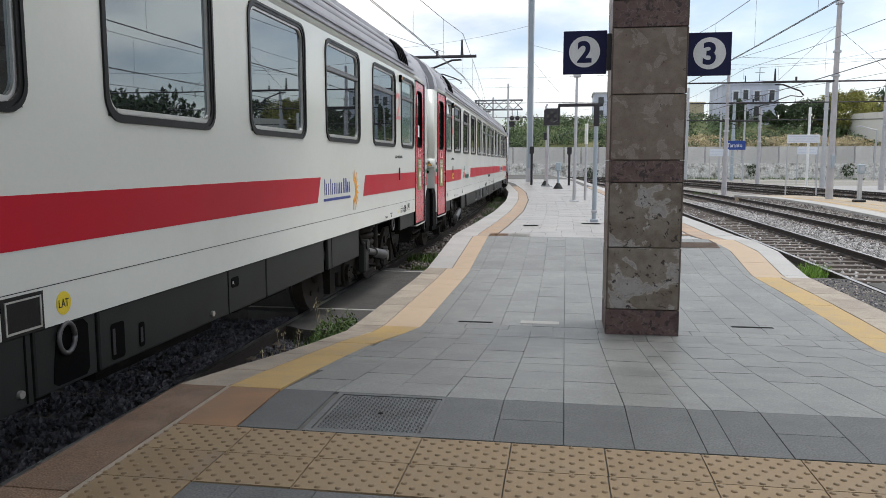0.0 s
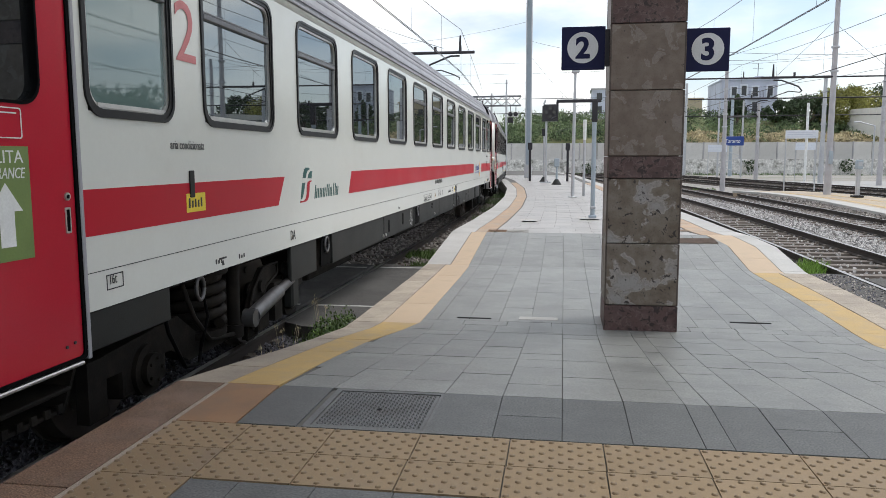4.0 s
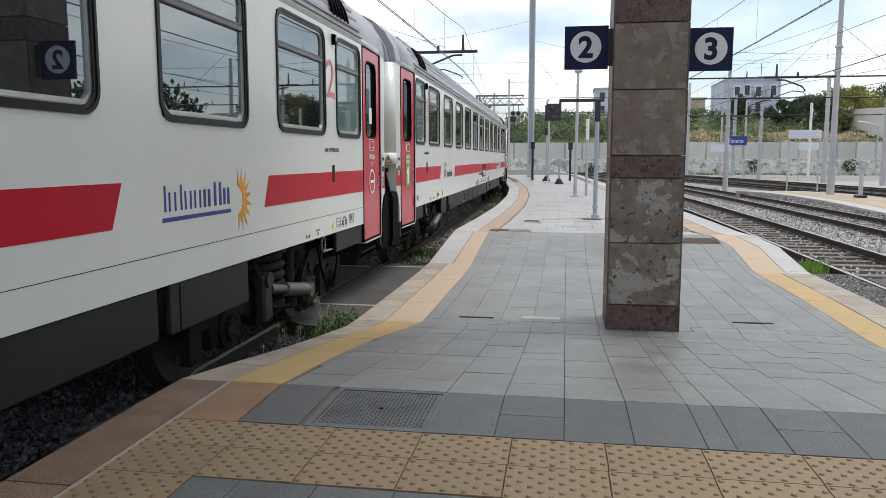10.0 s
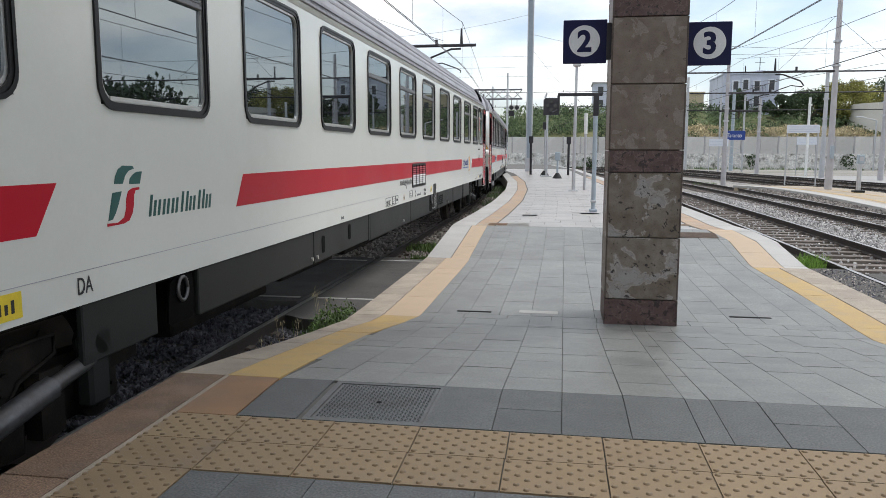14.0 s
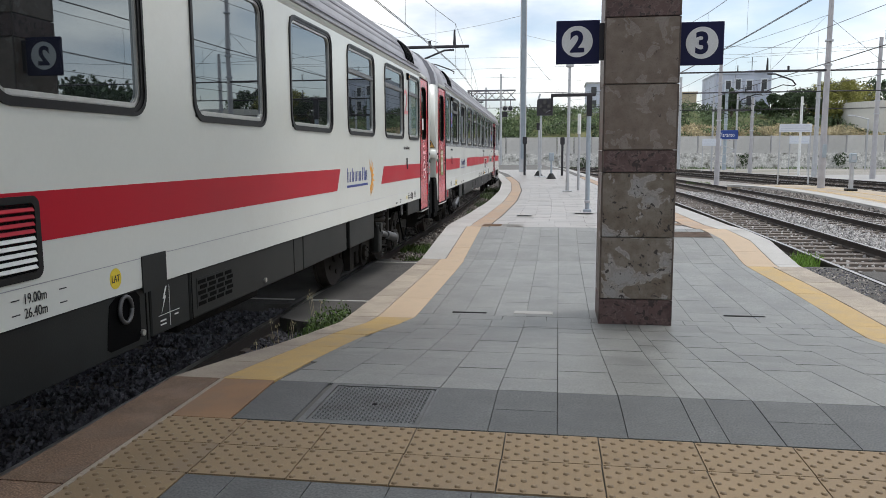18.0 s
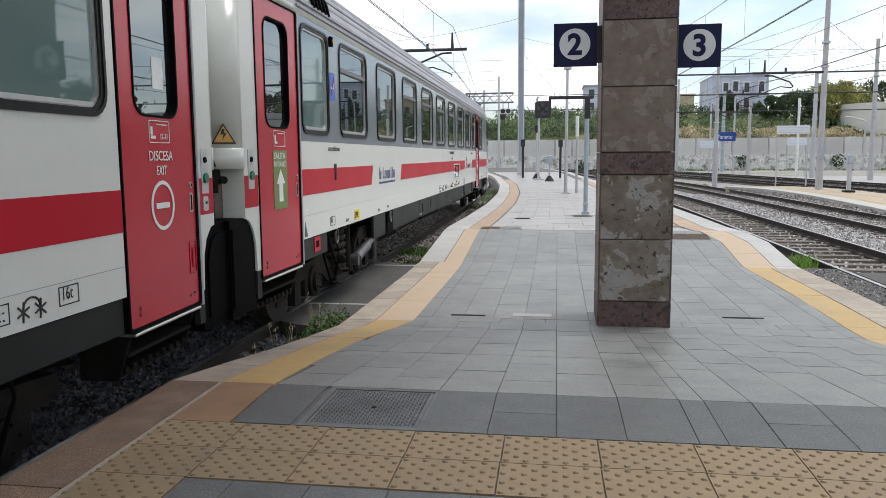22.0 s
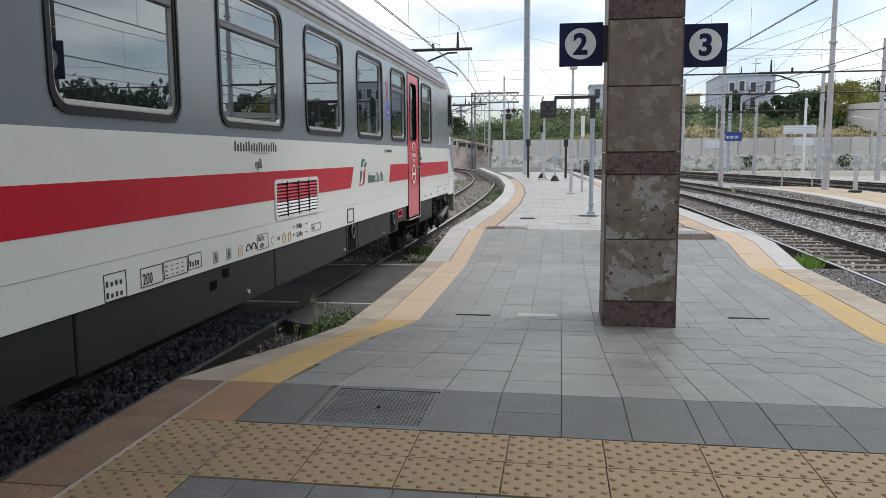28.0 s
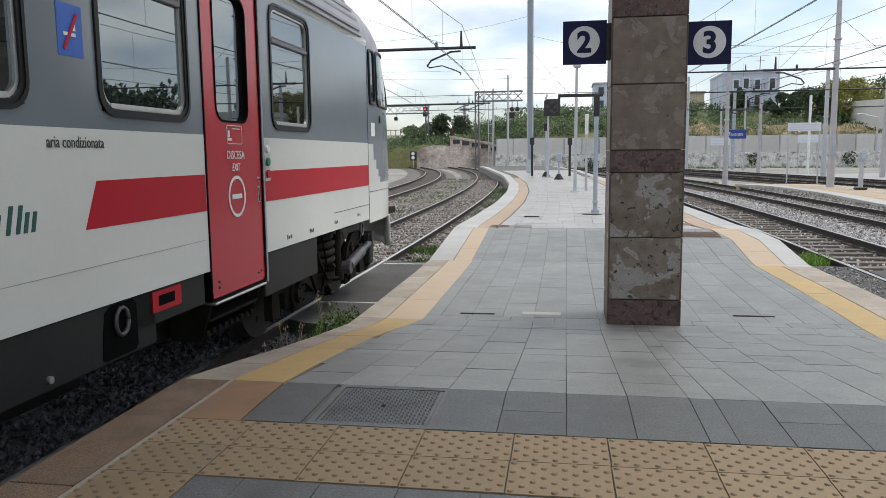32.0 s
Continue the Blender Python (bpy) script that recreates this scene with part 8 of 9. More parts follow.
def passenger_coach(k):
    coach = empty("passenger_coach", ("white railway coach with red stripe and sun emblem rolling past", "white railway coach with red stripe and closed red doors",
                                      "white railway coach with red stripe and louvred vent")[k], "railway coach", "coaches of the train")
    wins = [(-11.075, 0.93, True, M_FROST)] + [(-10.25 + 1.915 * i + 0.70, 1.31, i in SPLIT, M_GLASS) for i in range(11)] + [(10.62 + 0.475, 0.95, True, M_FROST)]
    holes = [(y - w / 2 + 0.03, y + w / 2 - 0.03, 2.06, 3.07) for y, w, s, g in wins]
    child("body", "body_a", lambda bm: body_skin(bm, -11.63, 11.66, holes), [M_WHITE], coach)
    child("roof", "roof_a", lambda bm: roof_skin(bm, -12.6, 12.6), [M_WHITE, M_ROOF], coach, None, "ribbed grey roof")
    for flip in (False, True):
        for y, w, s, g in wins:
            window(coach, y, 2.03, 3.10, w, s, g, flip)
    end_parts(coach, -1, with_jumper=k == 2)
    end_parts(coach, 1)
    common(coach, 0.0, (1.204, 1.205, 1.180)[k], (M_SKIRT, M_SKIRT, M_ROOF)[k])
    door(coach, -12.62, -11.645, "in", 2 if k == 2 else 1)
    door(coach, 11.675, 12.62, "in" if k == 0 else "out", 2 if k == 2 else 1, ("1-11", "11-58", "12-21")[k])
    skirt_panel(coach, 10.62, 11.655, 0.775, label="dark grey skirt panel")
    skirt_panel(coach, 7.1, 8.3, 0.66)
    skirt_panel(coach, 5.42, 6.95, 0.66)
    low, top = ((1.40, 1.655), (1.405, 1.663), (1.385, 1.63))[k]
    e0, e1, b0, b1 = ((6.72, 6.83, 8.446, 8.56), (6.48, 6.59, 8.61, 8.72), (6.54, 6.68, 8.67, 8.84))[k]
    band(coach, -11.63, -11.63, -8.84, -8.67, 1.40, 1.648)
    band(coach, -6.585, -6.44, e0, e1, low, top)
    band(coach, b0, b1, 11.66, 11.66, low - 0.006, top - 0.006)
    brand_near(coach, -8.26, 1.40)
    brand_far(coach, (6.93, 7.02, 6.95)[k], 1.40, True)
    words("2", 0.56, M_PALE, coach, -10.58, 2.44, squeeze=1.12, name="class_number", label="faded red numeral")
    words("2", 0.56, M_PALE, coach, 10.28, 2.44, squeeze=1.12, name="class_number", label="faded red numeral")
    # small markings along the sill
    frame_label(coach, -11.43, -11.27, 1.09, 1.175, text="16t")
    words("DA", 0.13, M_INK, coach, -8.56, 1.06, squeeze=0.72)
    py, pz = (-10.50, 1.452) if k == 1 else (-9.24, 1.035)
    plate("number_plate", py, py + 0.27, pz, pz + 0.125, M_YELLOW, coach, 0.005, "yellow plate with dark bars")
    bars("plate_bars", py + 0.03, py + 0.24, pz + 0.03, pz + 0.095, 5, M_INK, coach).location.x = 0.004
    yn, zn = (-0.3, 1.315) if k < 2 else (-0.62, 1.285)
    bars("number_bars", yn, yn + 0.94, zn, zn + 0.08, 17, M_INK, coach)
    plate("underline", yn + 0.32, yn + 0.72, zn - 0.013, zn - 0.008, M_INK, coach)
    words("B", 0.075, M_INK, coach, yn + 0.44, 1.215, squeeze=0.8)
    words("200 RIC", 0.105, M_INK, coach, -1.55, 1.035, squeeze=0.72)
    frame_label(coach, -1.58, -1.17, 1.02, 1.15, 0)
    frame_label(coach, -1.165, -0.95, 1.02, 1.15, 3)
    frame_label(coach, -0.945, -0.77, 1.03, 1.15, 0)
    words("AC 380V", 0.045, M_INK, coach, -0.93, 1.07, squeeze=0.75)
    frame_label(coach, 0.12, 0.36, 1.06, 1.17, 2)
    frame_label(coach, -0.36, -0.26, 1.05, 1.13, 0, ink=M_TURQ)
    words("3", 0.07, M_INK, coach, -0.335, 1.06)
    if k < 2:
        words("19.00m", 0.05, M_INK, coach, 2.1, 1.12, squeeze=0.8)
        words("26.40m", 0.05, M_INK, coach, 2.1, 1.06, squeeze=0.8)
        if not k:
            bars("label_bars", 1.55, 1.9, 1.06, 1.10, 7, M_INK, coach)
    o = [(0.62 + 0.05 * math.cos(a * math.pi / 2), 1.10 + 0.055 * math.sin(a * math.pi / 2)) for a in range(4)]
    bm = bmesh.new()
    frame_ring(bm, o, [(0.62 + 0.04 * math.cos(a * math.pi / 2), 1.10 + 0.044 * math.sin(a * math.pi / 2)) for a in range(4)], 0, SIDE + 0.001, SIDE + 0.003)
    part("label_frame", bm, M_INK, coach)
    yd, yv = (2.77, 2.47, 2.175)[k], (2.34, 2.635, 0)[k]
    o = [(yd + 0.056 * math.cos(a * math.pi / 10), 1.10 + 0.06 * math.sin(a * math.pi / 10)) for a in range(20)]
    flat("yellow_disc", o, M_YELLOW, coach, 0.003, "round yellow label")
    words("LAT", 0.06, M_INK, coach, yd - 0.045, 1.08, SIDE + 0.006, squeeze=0.75)
    if k < 2:
        q = plate("vent_plate", yv, yv + 0.28, 1.0, 1.19, M_GASKET, coach, 0.004, "dark square vent with pale inner frame", thick=0.006)
        frame_bm = bmesh.new()
        frame_ring(frame_bm, [(yv + 0.02, 1.015), (yv + 0.262, 1.015), (yv + 0.262, 1.172), (yv + 0.02, 1.172)], [(yv + 0.03, 1.025), (yv + 0.252, 1.025), (yv + 0.252, 1.164), (yv + 0.03, 1.164)], 0, SIDE + 0.003, SIDE + 0.008)
        part("vent_frame", frame_bm, M_ALU, q)
        port(coach, 2.79 + 0.18 * k, 0.915, 2.69 + 0.18 * k, 2.98 + 0.18 * k)
        port(coach, -2.18, 0.90)
        hazard_mark(coach, -2.76, 0.87)
        d = 0.12 * k
        for a, b, c, e in ((3.18, 3.31, 0.69, 0.90), (3.46, 3.52, 0.70, 0.85), (4.73, 4.86, 0.85, 0.93), (-0.77, -0.63, 0.85, 0.945)):
            q = plate("skirt_hole", a + d, b + d, c, e, M_BLACK, coach, -0.016, r=0.02)
            plate("latch_tongue", a + d + 0.01, a + d + 0.035, c + 0.03, e - 0.03, M_ALU if a > 4 or a < 0 else M_DARKSTEEL, q, -0.012)
    else:
        grille(coach, 0.338, 1.568, 1.21, 1.612)
        plate("step_panel", 2.45, 2.73, 0.965, 1.19, M_SKIRT, coach, 0.008, "dark grey square panel", thick=0.008)
        port(coach, 2.27, 0.90)
        hazard_mark(coach, 2.72, 0.86)
        q = plate("brick_vent", 3.17, 3.76, 0.72, 0.935, M_SKIRT, coach, -0.016, "dark slotted vent in the skirt")
        for i in range(5):
            for j in range(4):
                y = 3.185 + 0.145 * j - (0.0 if i % 2 else 0.0)
                plate("vent_slot", y + (0.03 if i % 2 else 0.0), y + 0.115 + (0.02 if i % 2 else 0.0), 0.735 + 0.039 * i, 0.762 + 0.039 * i, M_BLACK, q, -0.013)
        for z, t in ((1.10, "19.00m"), (1.03, "26.40m")):
            words(t, 0.072, M_INK, coach, 1.42, z, squeeze=0.78)
            plate("dimension_mark", 1.34, 1.395, z + 0.024, z + 0.030, M_INK, coach)
            plate("dimension_mark", 1.685, 1.74, z + 0.024, z + 0.030, M_INK, coach)
    # seams of the skirt
    for y in ((2.5, 3.05, 4.68, 7.22, -2.41, -1.94) if k < 2 else (2.51, 3.1, 5.14, -2.41)):
        plate("skirt_seam", y - 0.006, y + 0.006, 0.66, 0.99, M_BLACK, coach, -0.017)
    # a few small marks and fixings
    for y, z in ((-10.1, 1.05), (-9.7, 1.04), (9.6, 1.03), (-3.8, 1.04)):
        bars("label_bars", y, y + 0.13, z, z + 0.035, 3, M_INK, coach)
    frame_label(coach, 11.06, 11.22, 1.06, 1.16, text="16t")
    frame_label(coach, 10.57, 10.71, 1.05, 1.15, 2)
    flat("yellow_dot", [(10.45 + 0.028 * math.cos(a * math.pi / 8), 1.085 + 0.036 * math.sin(a * math.pi / 8)) for a in range(16)], M_YELLOW, coach, 0.003, "round yellow label")
    bm = bmesh.new()
    for c in (10.80, 10.92):
        for a in (0.4, 1.45, 2.5):
            d = Vector((0, 0.045 * math.cos(a), 0.05 * math.sin(a)))
            tube(bm, Vector((SIDE + 0.001, c, 1.085)) - d, Vector((SIDE + 0.001, c, 1.085)) + d, 0.006, n=4)
    ring_bar(bm, [(SIDE + 0.001, 10.86 - 0.06 * math.cos(a * math.pi / 6), 1.10 + 0.05 * math.sin(a * math.pi / 6)) for a in range(7)], 0.006, 4)
    part("star_mark", bm, M_INK, coach)
    for y in (-9.98, 9.95):
        plate("jack_mark", y - 0.06, y + 0.06, 1.075, 1.088, M_INK, coach)
        flat("jack_mark", [(y - 0.022, 1.03), (y + 0.022, 1.03), (y, 1.07)], M_INK, coach)
    if k:
        words("Freno WU - R 71", (0.075, 0.062)[k - 1], M_INK, coach, (1.50, 0.76)[k - 1], (1.06, 1.05)[k - 1], squeeze=0.74)
    return coach


def cab_nose(coach):
    """The rounded cab end with windscreen."""
    base = 10.45
    Z = [0.95, 1.0, 1.25, 1.5, 1.75, 1.96, 2.2, 2.45, 2.7, 2.95, 3.15, 3.3, 3.45, 3.6, 3.75, 3.88, 3.96]

    def front(z):
        return float(np.interp(z, [0.5, 1.0, 1.6, 2.3, 2.7, 3.1, 3.5, 3.8, 3.96], [12.55, 12.68, 12.75, 12.66, 12.5, 12.22, 11.75, 11.2, 10.75]))

    def half(z):
        return float(np.interp(z, [0.9, 2.6, 3.15, 3.22, 3.40, 3.60, 3.77, 3.91, 3.99], [1.41, 1.41, 1.40, 1.395, 1.35, 1.22, 1.0, 0.7, 0.35]))

    n = 36

    def nose_x(y, z):
        u = max(0.0, (y - base) / (front(z) - base))
        return half(z) * max(0.0, 1 - u ** 3.4) ** (1 / 3.4)

    fine = 120
    Z = sorted({*Z, *[1.40 + 0.025 * i for i in range(24)]})
    bm = bmesh.new()
    rows = []
    for z in Z:
        F, W, p = front(z) - base, half(z), 3.4
        row = []
        for i in range(fine + 1):
            a = math.pi * i / fine
            c, s = math.cos(a), math.sin(a)
            row.append(bm.verts.new((W * math.copysign(abs(c) ** (2 / p), c), base + F * abs(s) ** (2 / p), z)))
        rows.append(row)
    for j in range(len(Z) - 1):
        for i in range(fine):
            q = (rows[j][i], rows[j][i + 1], rows[j + 1][i + 1], rows[j + 1][i])
            f = bm.faces.new(q)
            f.smooth = True
            cz = (Z[j] + Z[j + 1]) / 2
            cy = sum(v.co.y for v in q) / 4
            cx = sum(v.co.x for v in q) / 4
            f.material_index = 0
            if cz > 3.2:
                f.material_index = 3
            elif cz > 2.2 and abs(cx) < 1.0 and cy > 11.5:
                f.material_index = 2
            elif cz > 1.96 or (cz > 1.45 and cy > 10.56 + (1.96 - cz) * 1.06):
                f.material_index = 1
    bm.faces.new(rows[-1])
    bmesh.ops.recalc_face_normals(bm, faces=list(bm.faces))
    nose = part("cab_nose", bm, [M_WHITE, M_COACHGREY, M_GLASS, M_ROOF], coach, "rounded cab end with dark windscreen")

    def nose_window(y0, y1, z0, z1, r):
        """A dark pane with a rubber rim that follows the curve of the cab's side."""
        bm = bmesh.new()
        cols = []
        k = 14
        for i in range(k + 1):
            y = y0 + (y1 - y0) * (0.5 - 0.5 * math.cos(math.pi * i / k))
            d = max(0.0, r - (y - y0), r - (y1 - y))
            cut = r - math.sqrt(max(0.0, r * r - d * d))
            cols.append([bm.verts.new((nose_x(y, z) + 0.006, y, z)) for z in (z0 + cut + (z1 - z0 - 2 * cut) * t / 6 for t in range(7))])
        for p, q in zip(cols[:-1], cols[1:]):
            for t in range(6):
                bm.faces.new((p[t], q[t], q[t + 1], p[t + 1])).smooth = True
        rim = [c[0].co.copy() for c in cols] + [v.co.copy() for v in cols[-1][1:-1]] + [c[-1].co.copy() for c in cols[::-1]] + [v.co.copy() for v in cols[0][-2::-1]]
        part("cab_window", bm, M_GLASS, nose, "dark curved cab side window")
        bm = bmesh.new()
        ring_bar(bm, rim, 0.02, 6)
        part("rubber_rim", bm, M_GASKET, nose)

    for y0, y1, z0, z1, r in ((10.55, 10.79, 2.46, 3.12, 0.06), (10.90, 11.80, 2.45, 3.14, 0.13)):
        nose_window(y0, y1, z0, z1, r)
    for z, ya, yb in ((1.345, 10.47, 12.0), (1.19, 9.0, 10.45)):
        bm = bmesh.new()
        ring_bar(bm, [((nose_x(y, z) if y > base else SIDE) + 0.001, y, z) for y in np.linspace(ya, yb, 12)], 0.004, 4)
        part("seam", bm, M_SKIRT, nose)
    bm = bmesh.new()
    disc(bm, (nose_x(11.08, 2.28) + 0.008, 11.08, 2.28), (1, 0.05, 0), 0.045, 0.02, 16)
    part("cab_lock", bm, M_DARKSTEEL, nose)
    plate("nose_seam", 10.445, 10.46, 1.0, 3.15, M_GASKET, coach, 0.002)
    bm = bmesh.new()
    zs = (0.50, 0.62, 0.80, 0.96)
    rows = []
    for z in zs:
        F, W = front(0.95) - base - 0.10 * (0.96 - z), 1.405 - 0.08 * (0.96 - z)
        row = []
        for i in range(n + 1):
            a = math.pi * (0.10 + 0.80 * i / n)
            c, v = math.cos(a), math.sin(a)
            y = base + F * abs(v) ** (2 / 3.4)
            row.append(bm.verts.new((W * math.copysign(abs(c) ** (2 / 3.4), c), max(y, 11.75 + 0.35 * (0.96 - z)), z)))
        rows.append(row)
    for p, q in zip(rows[:-1], rows[1:]):
        for i in range(n):
            bm.faces.new((p[i], p[i + 1], q[i + 1], q[i])).smooth = True
    bmesh.ops.recalc_face_normals(bm, faces=list(bm.faces))
    bmesh.ops.solidify(bm, geom=list(bm.faces), thickness=0.03)
    part("front_apron", bm, M_WHITE, coach)
    for sx in (-1, 1):
        bm = bmesh.new()
        disc(bm, (sx * 1.0, 12.68, 1.25), (0, 1, 0), 0.09, 0.1, 16)
        part("tail_lamp", bm, M_RED, nose)
    plate("side_label", 10.62, 10.80, 2.05, 2.22, M_PAPER, coach, 0.002)


def driving_trailer():
    coach = empty("driving_trailer", "white and grey tail coach with cab and red stripe", "railway coach", "coaches of the train")
    wins = [(-11.075, 0.93, False, M_FROST)] + [(-10.22 + 1.893 * i + 0.70, 1.31, i not in (1, 7), M_GLASS) for i in range(8)] + [(5.42, 1.0, True, M_GLASS), (7.83, 1.0, True, M_GLASS)]
    holes = [(y - w / 2 + 0.03, y + w / 2 - 0.03, 2.06, 3.07) for y, w, s, g in wins]
    holes += [(6.11, 7.08, 0.8, 3.16)]
    child("body", "body_b", lambda bm: body_skin(bm, -11.63, 10.45, holes, (1.96,)), [M_WHITE, M_COACHGREY], coach)
    child("roof", "roof_b", lambda bm: roof_skin(bm, -12.6, 10.47), [M_WHITE, M_ROOF], coach, None, "ribbed grey roof")
    for flip in (False, True):
        for y, w, s, g in wins:
            window(coach, y, 2.03, 3.10, w, s, g, flip)
    end_parts(coach, -1, 1.985)
    common(coach, 0.03, 1.228, M_ROOF)
    door(coach, -12.62, -11.645, "in", 1)
    door(coach, 6.11, 7.08, "out", -1)
    cab_nose(coach)
    skirt_panel(coach, 4.9, 6.05, 0.775)
    skirt_panel(coach, 7.12, 8.46, 0.62, label="dark grey skirt panel")
    z0, z1 = 1.43, 1.685
    band(coach, -11.64, -11.64, -8.68, -8.57, z0, z1)
    band(coach, -6.64, -6.52, 2.72, 2.875, z0, z1 - 0.005)
    band(coach, 4.74, 4.86, 6.09, 6.09, z0, z1)
    band(coach, 7.10, 7.10, 10.44, 10.44, z0, z1)
    brand_far(coach, -8.2, 1.42, False, 1.15, M_NAVY)
    brand_near(coach, 3.12, 1.45)
    grille(coach, 0.30, 1.49, 1.24, 1.605, M_WHITE)
    words("aria condizionata", 0.085, M_INK, coach, 4.48, 1.86, squeeze=0.8)
    q = plate("notice_blue", -10.56, -10.36, 2.42, 2.72, M_SKY, coach, 0.003, "blue no-smoking notice")
    plate("notice_bar", -10.53, -10.42, 2.545, 2.565, M_PAPER, q, 0.006)
    plate("notice_bar", -10.44, -10.42, 2.575, 2.63, M_PAPER, q, 0.006)
    flat("red_slash", [(-10.53, 2.48), (-10.515, 2.465), (-10.385, 2.665), (-10.40, 2.68)], M_RED, q, 0.008, "red diagonal slash")
    q = plate("notice_blue", 4.62, 4.82, 2.32, 2.58, M_SKY, coach, 0.003, "blue notice with white mark")
    plate("notice_bar", 4.665, 4.76, 2.42, 2.438, M_PAPER, q, 0.006)
    plate("notice_bar", 4.74, 4.76, 2.45, 2.50, M_PAPER, q, 0.006)
    flat("red_slash", [(4.655, 2.36), (4.67, 2.345), (4.785, 2.53), (4.77, 2.545)], M_RED, q, 0.008, "red diagonal slash")
    words("2", 0.36, M_RED, coach, 4.61, 2.62, squeeze=0.8, name="class_number", label="red numeral")
    frame_label(coach, -10.66, -10.47, 1.05, 1.15, text="16t")
    plate("number_plate", -9.62, -9.36, 1.03, 1.15, M_YELLOW, coach, 0.003, "yellow plate with dark bars")
    words("SP09L", 0.105, M_INK, coach, -9.595, 1.052, SIDE + 0.005, squeeze=0.66)
    bars("number_bars", -0.48, 0.41, 1.85, 1.93, 17, M_INK, coach)
    plate("underline", -0.16, 0.22, 1.835, 1.84, M_INK, coach)
    words("npB", 0.12, M_INK, coach, -0.10, 1.71, squeeze=0.75)
    frame_label(coach, -2.25, -2.03, 1.0, 1.16, 2)
    words("200", 0.1, M_INK, coach, -1.86, 1.035, squeeze=0.75)
    frame_label(coach, -1.88, -1.62, 1.02, 1.14, 0)
    frame_label(coach, -1.61, -1.30, 1.03, 1.145, 3)
    frame_label(coach, -1.29, -1.1, 1.04, 1.15, 1)
    for y in (-0.92, -0.70):
        q = plate("grey_label", y, y + 0.085, 1.03, 1.12, M_ROOF, coach, 0.003, "grey square label")
        plate("label_mark", y + 0.035, y + 0.045, 1.045, 1.105, M_INK, q, 0.005)
        plate("label_mark", y + 0.02, y + 0.06, 1.07, 1.078, M_INK, q, 0.006)
    frame_label(coach, -0.49, -0.41, 1.03, 1.115, 0, ink=M_TURQ)
    words("3", 0.075, M_TURQ, coach, -0.473, 1.045, squeeze=0.8)
    for c in (-0.29, -0.185):
        bm = bmesh.new()
        ring_bar(bm, [(SIDE + 0.002, c + 0.045 * math.cos(a * math.pi / 6), 1.055 + 0.05 * math.sin(a * math.pi / 6)) for a in range(7)], 0.006, 4)
        part("curved_mark", bm, M_INK, coach)
    for y in (-0.34, -0.16):
        plate("label_mark", y, y + 0.045, 1.05, 1.058, M_INK, coach)
    frame_label(coach, -0.115, 0.125, 1.03, 1.16, 0)
    words("50t 55t", 0.058, M_INK, coach, -0.10, 1.105, squeeze=0.78)
    words("62Pt", 0.058, M_INK, coach, -0.06, 1.045, squeeze=0.78)
    flat("orange_diamond", [(0.18, 1.08), (0.22, 1.035), (0.26, 1.08), (0.22, 1.125)], M_TURQ, coach)
    flat("diamond_face", [(0.193, 1.08), (0.22, 1.05), (0.247, 1.08), (0.22, 1.11)], M_PAPER, coach, 0.0045)
    words("D-R", 0.05, M_INK, coach, 0.335, 1.065, squeeze=0.75)
    for y in (0.50, 0.64):
        bm = bmesh.new()
        ring_bar(bm, [(SIDE + 0.002, y + 0.036 * math.cos(a * math.pi / 6), 1.07 + 0.045 * math.sin(a * math.pi / 6)) for a in range(13)], 0.005, 4)
        part("orange_ring", bm, M_TURQ, coach)
    for a, b in ((-0.95, 0.87), (-0.74, 0.93)):
        plate("skirt_hole", a, a + 0.11, b - 0.035, b + 0.035, M_BLACK, coach, -0.016, r=0.01)
    for z, t in ((1.122, "19.00m"), (1.045, "26.40m")):
        words(t, 0.072, M_INK, coach, 0.82, z, squeeze=0.78)
        for y in (0.735, 1.08):
            plate("dimension_mark", y, y + 0.055, z + 0.024, z + 0.030, M_INK, coach)
            plate("dimension_mark", y if y < 1 else y + 0.05, y + 0.005 if y < 1 else y + 0.055, z + 0.008, z + 0.046, M_INK, coach)
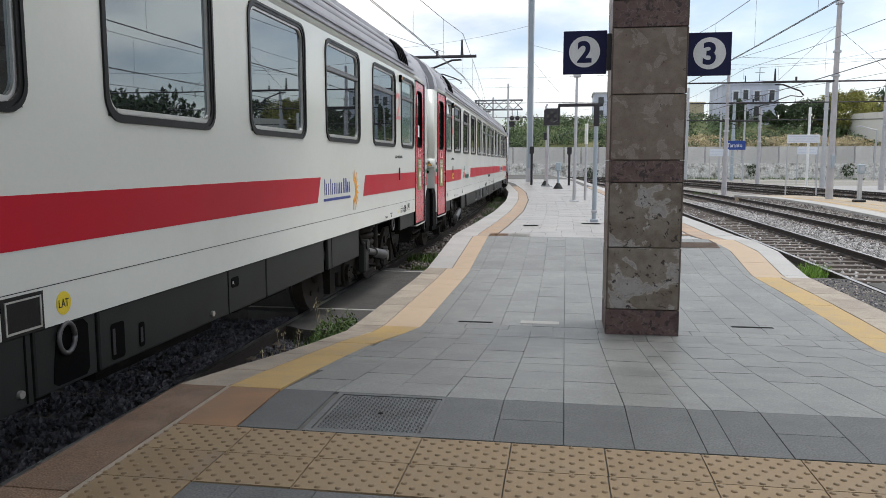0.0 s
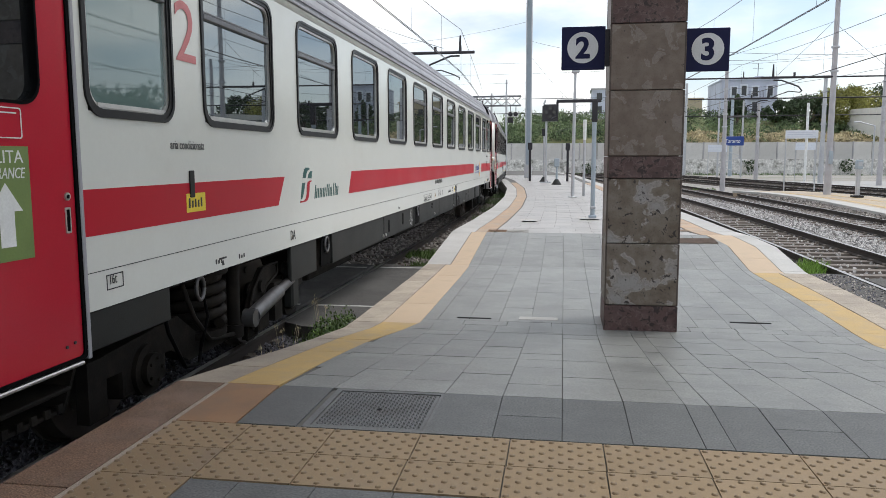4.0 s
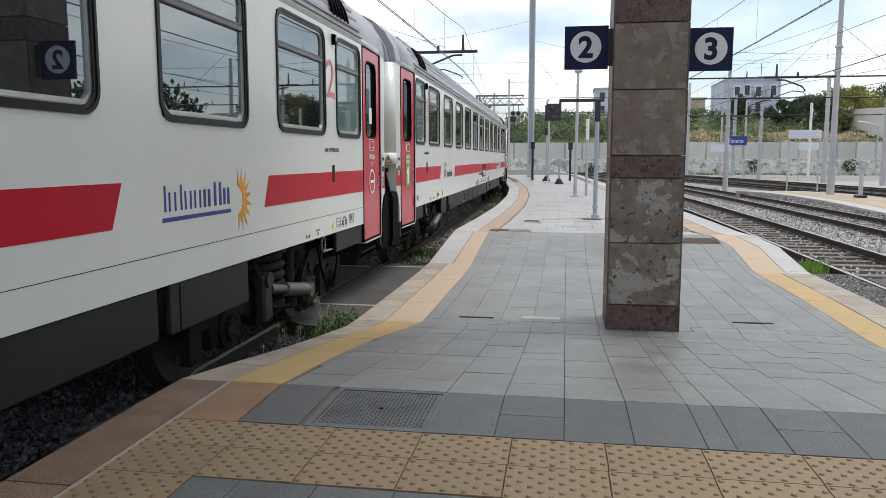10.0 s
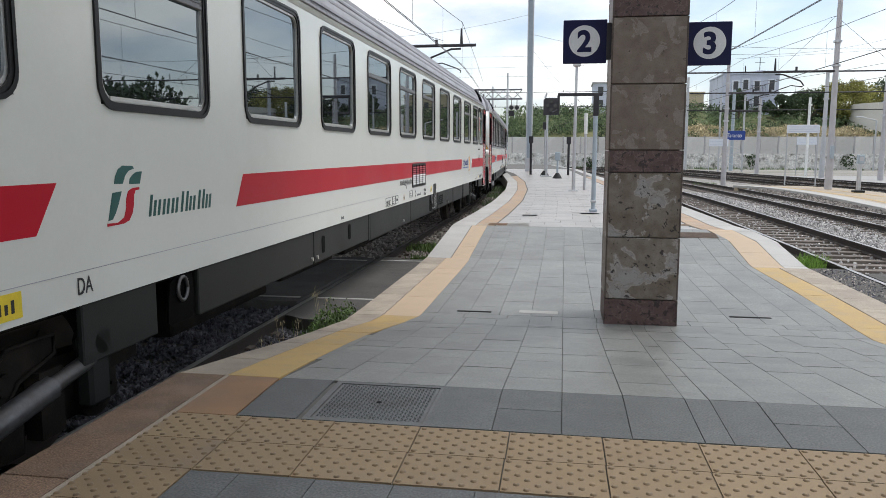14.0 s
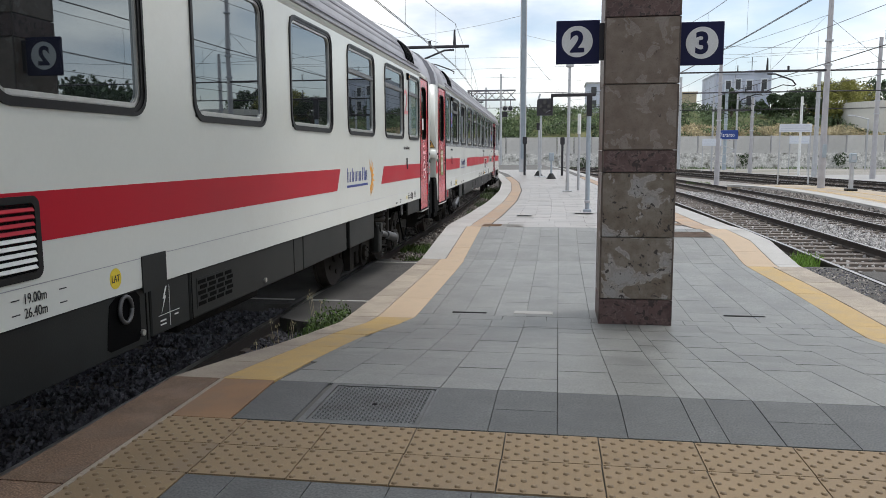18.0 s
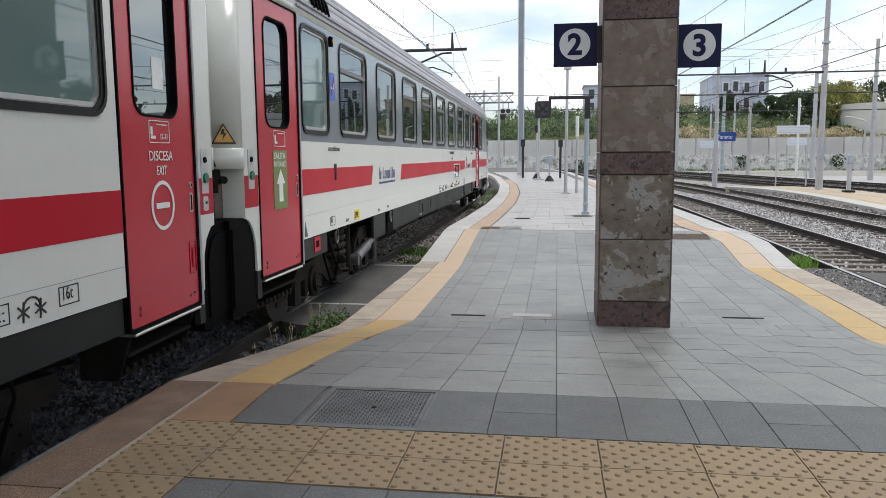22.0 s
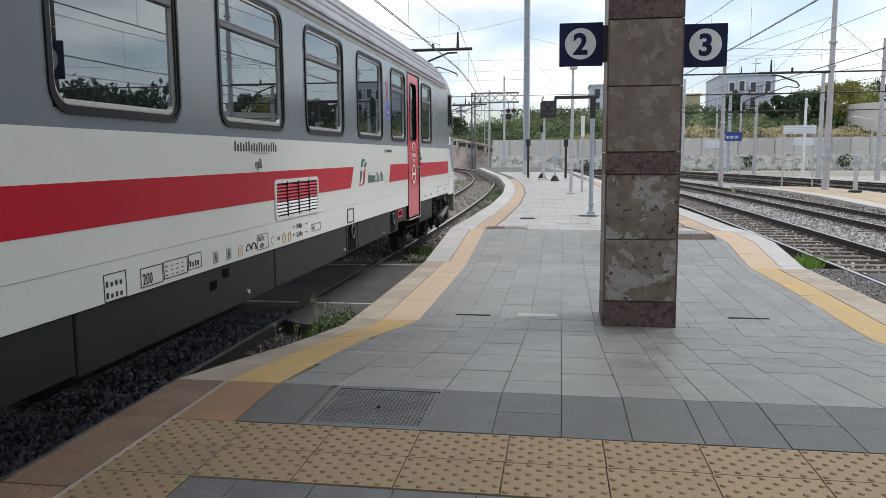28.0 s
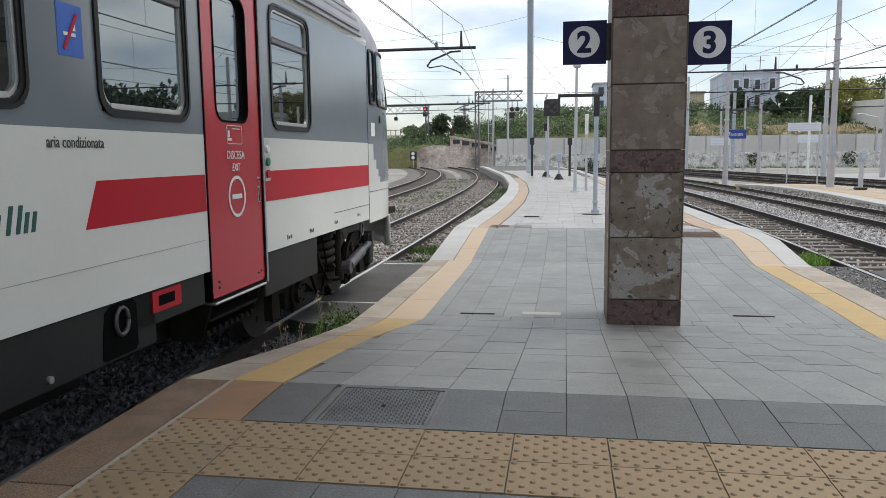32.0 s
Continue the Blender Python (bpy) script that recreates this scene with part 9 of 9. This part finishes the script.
    frame_label(coach, 1.27, 1.55, 1.05, 1.125, 0)
    words("REV", 0.055, M_INK, coach, 1.285, 1.068, squeeze=0.75)
    bm = bmesh.new()
    frame_ring(bm, [(2.55, 1.02), (2.83, 1.02), (2.83, 1.19), (2.55, 1.19)], [(2.565, 1.035), (2.815, 1.035), (2.815, 1.175), (2.565, 1.175)], 0, SIDE, SIDE + 0.006)
    part("label_frame", bm, M_GASKET, coach)
    q = plate("red_box", 5.36, 5.71, 0.85, 0.98, M_RED, coach, -0.012, "red recessed socket box", 0.01, thick=0.02)
    plate("socket", 5.43, 5.62, 0.885, 0.95, M_BLACK, q, -0.009)
    q = plate("red_box", -11.2, -11.0, 0.83, 0.98, M_RED, coach, -0.012, "red recessed socket box", 0.01, thick=0.02)
    plate("socket", -11.15, -11.05, 0.87, 0.94, M_BLACK, q, -0.009)
    port(coach, 5.02, 0.88)
    port(coach, 2.80, 0.90)
    q = plate("button_panel", 7.14, 7.25, 1.6, 1.95, M_ALU, coach, 0.006, "steel door button plate", 0.01, thick=0.006)
    for i, z in enumerate((1.66, 1.76, 1.87)):
        bm = bmesh.new()
        disc(bm, (SIDE + 0.012, 7.195, z), (1, 0, 0), 0.034, 0.02, 14)
        part("button", bm, (M_RED, M_BUTTON, M_PAPER)[i], q)
    flat("mark", [(-11.55, 1.02), (-11.45, 1.02), (-11.52, 1.17)], M_GREENINK, coach)
    for y, z in ((-10.0, 1.04), (-8.3, 1.04), (-7.7, 1.05), (7.6, 1.06), (8.2, 1.06), (9.0, 1.07), (9.9, 1.08)):
        bars("label_bars", y, y + 0.14, z, z + 0.04, 3, M_INK, coach)
    return coach


COACHES = [passenger_coach(0), passenger_coach(1), passenger_coach(2), driving_trailer()]


# ---- motion ----
def motions():
    for k, c in enumerate(COACHES):
        walk(c, [(t, coach_pose(k, t)) for t in range(33)])
    for w, wy in WHEELSETS:
        walk(w, [(i * 0.2, pose(0, wy, WHEEL_R, math.degrees(gone(i * 0.2) / WHEEL_R))) for i in range(161)])


motions()
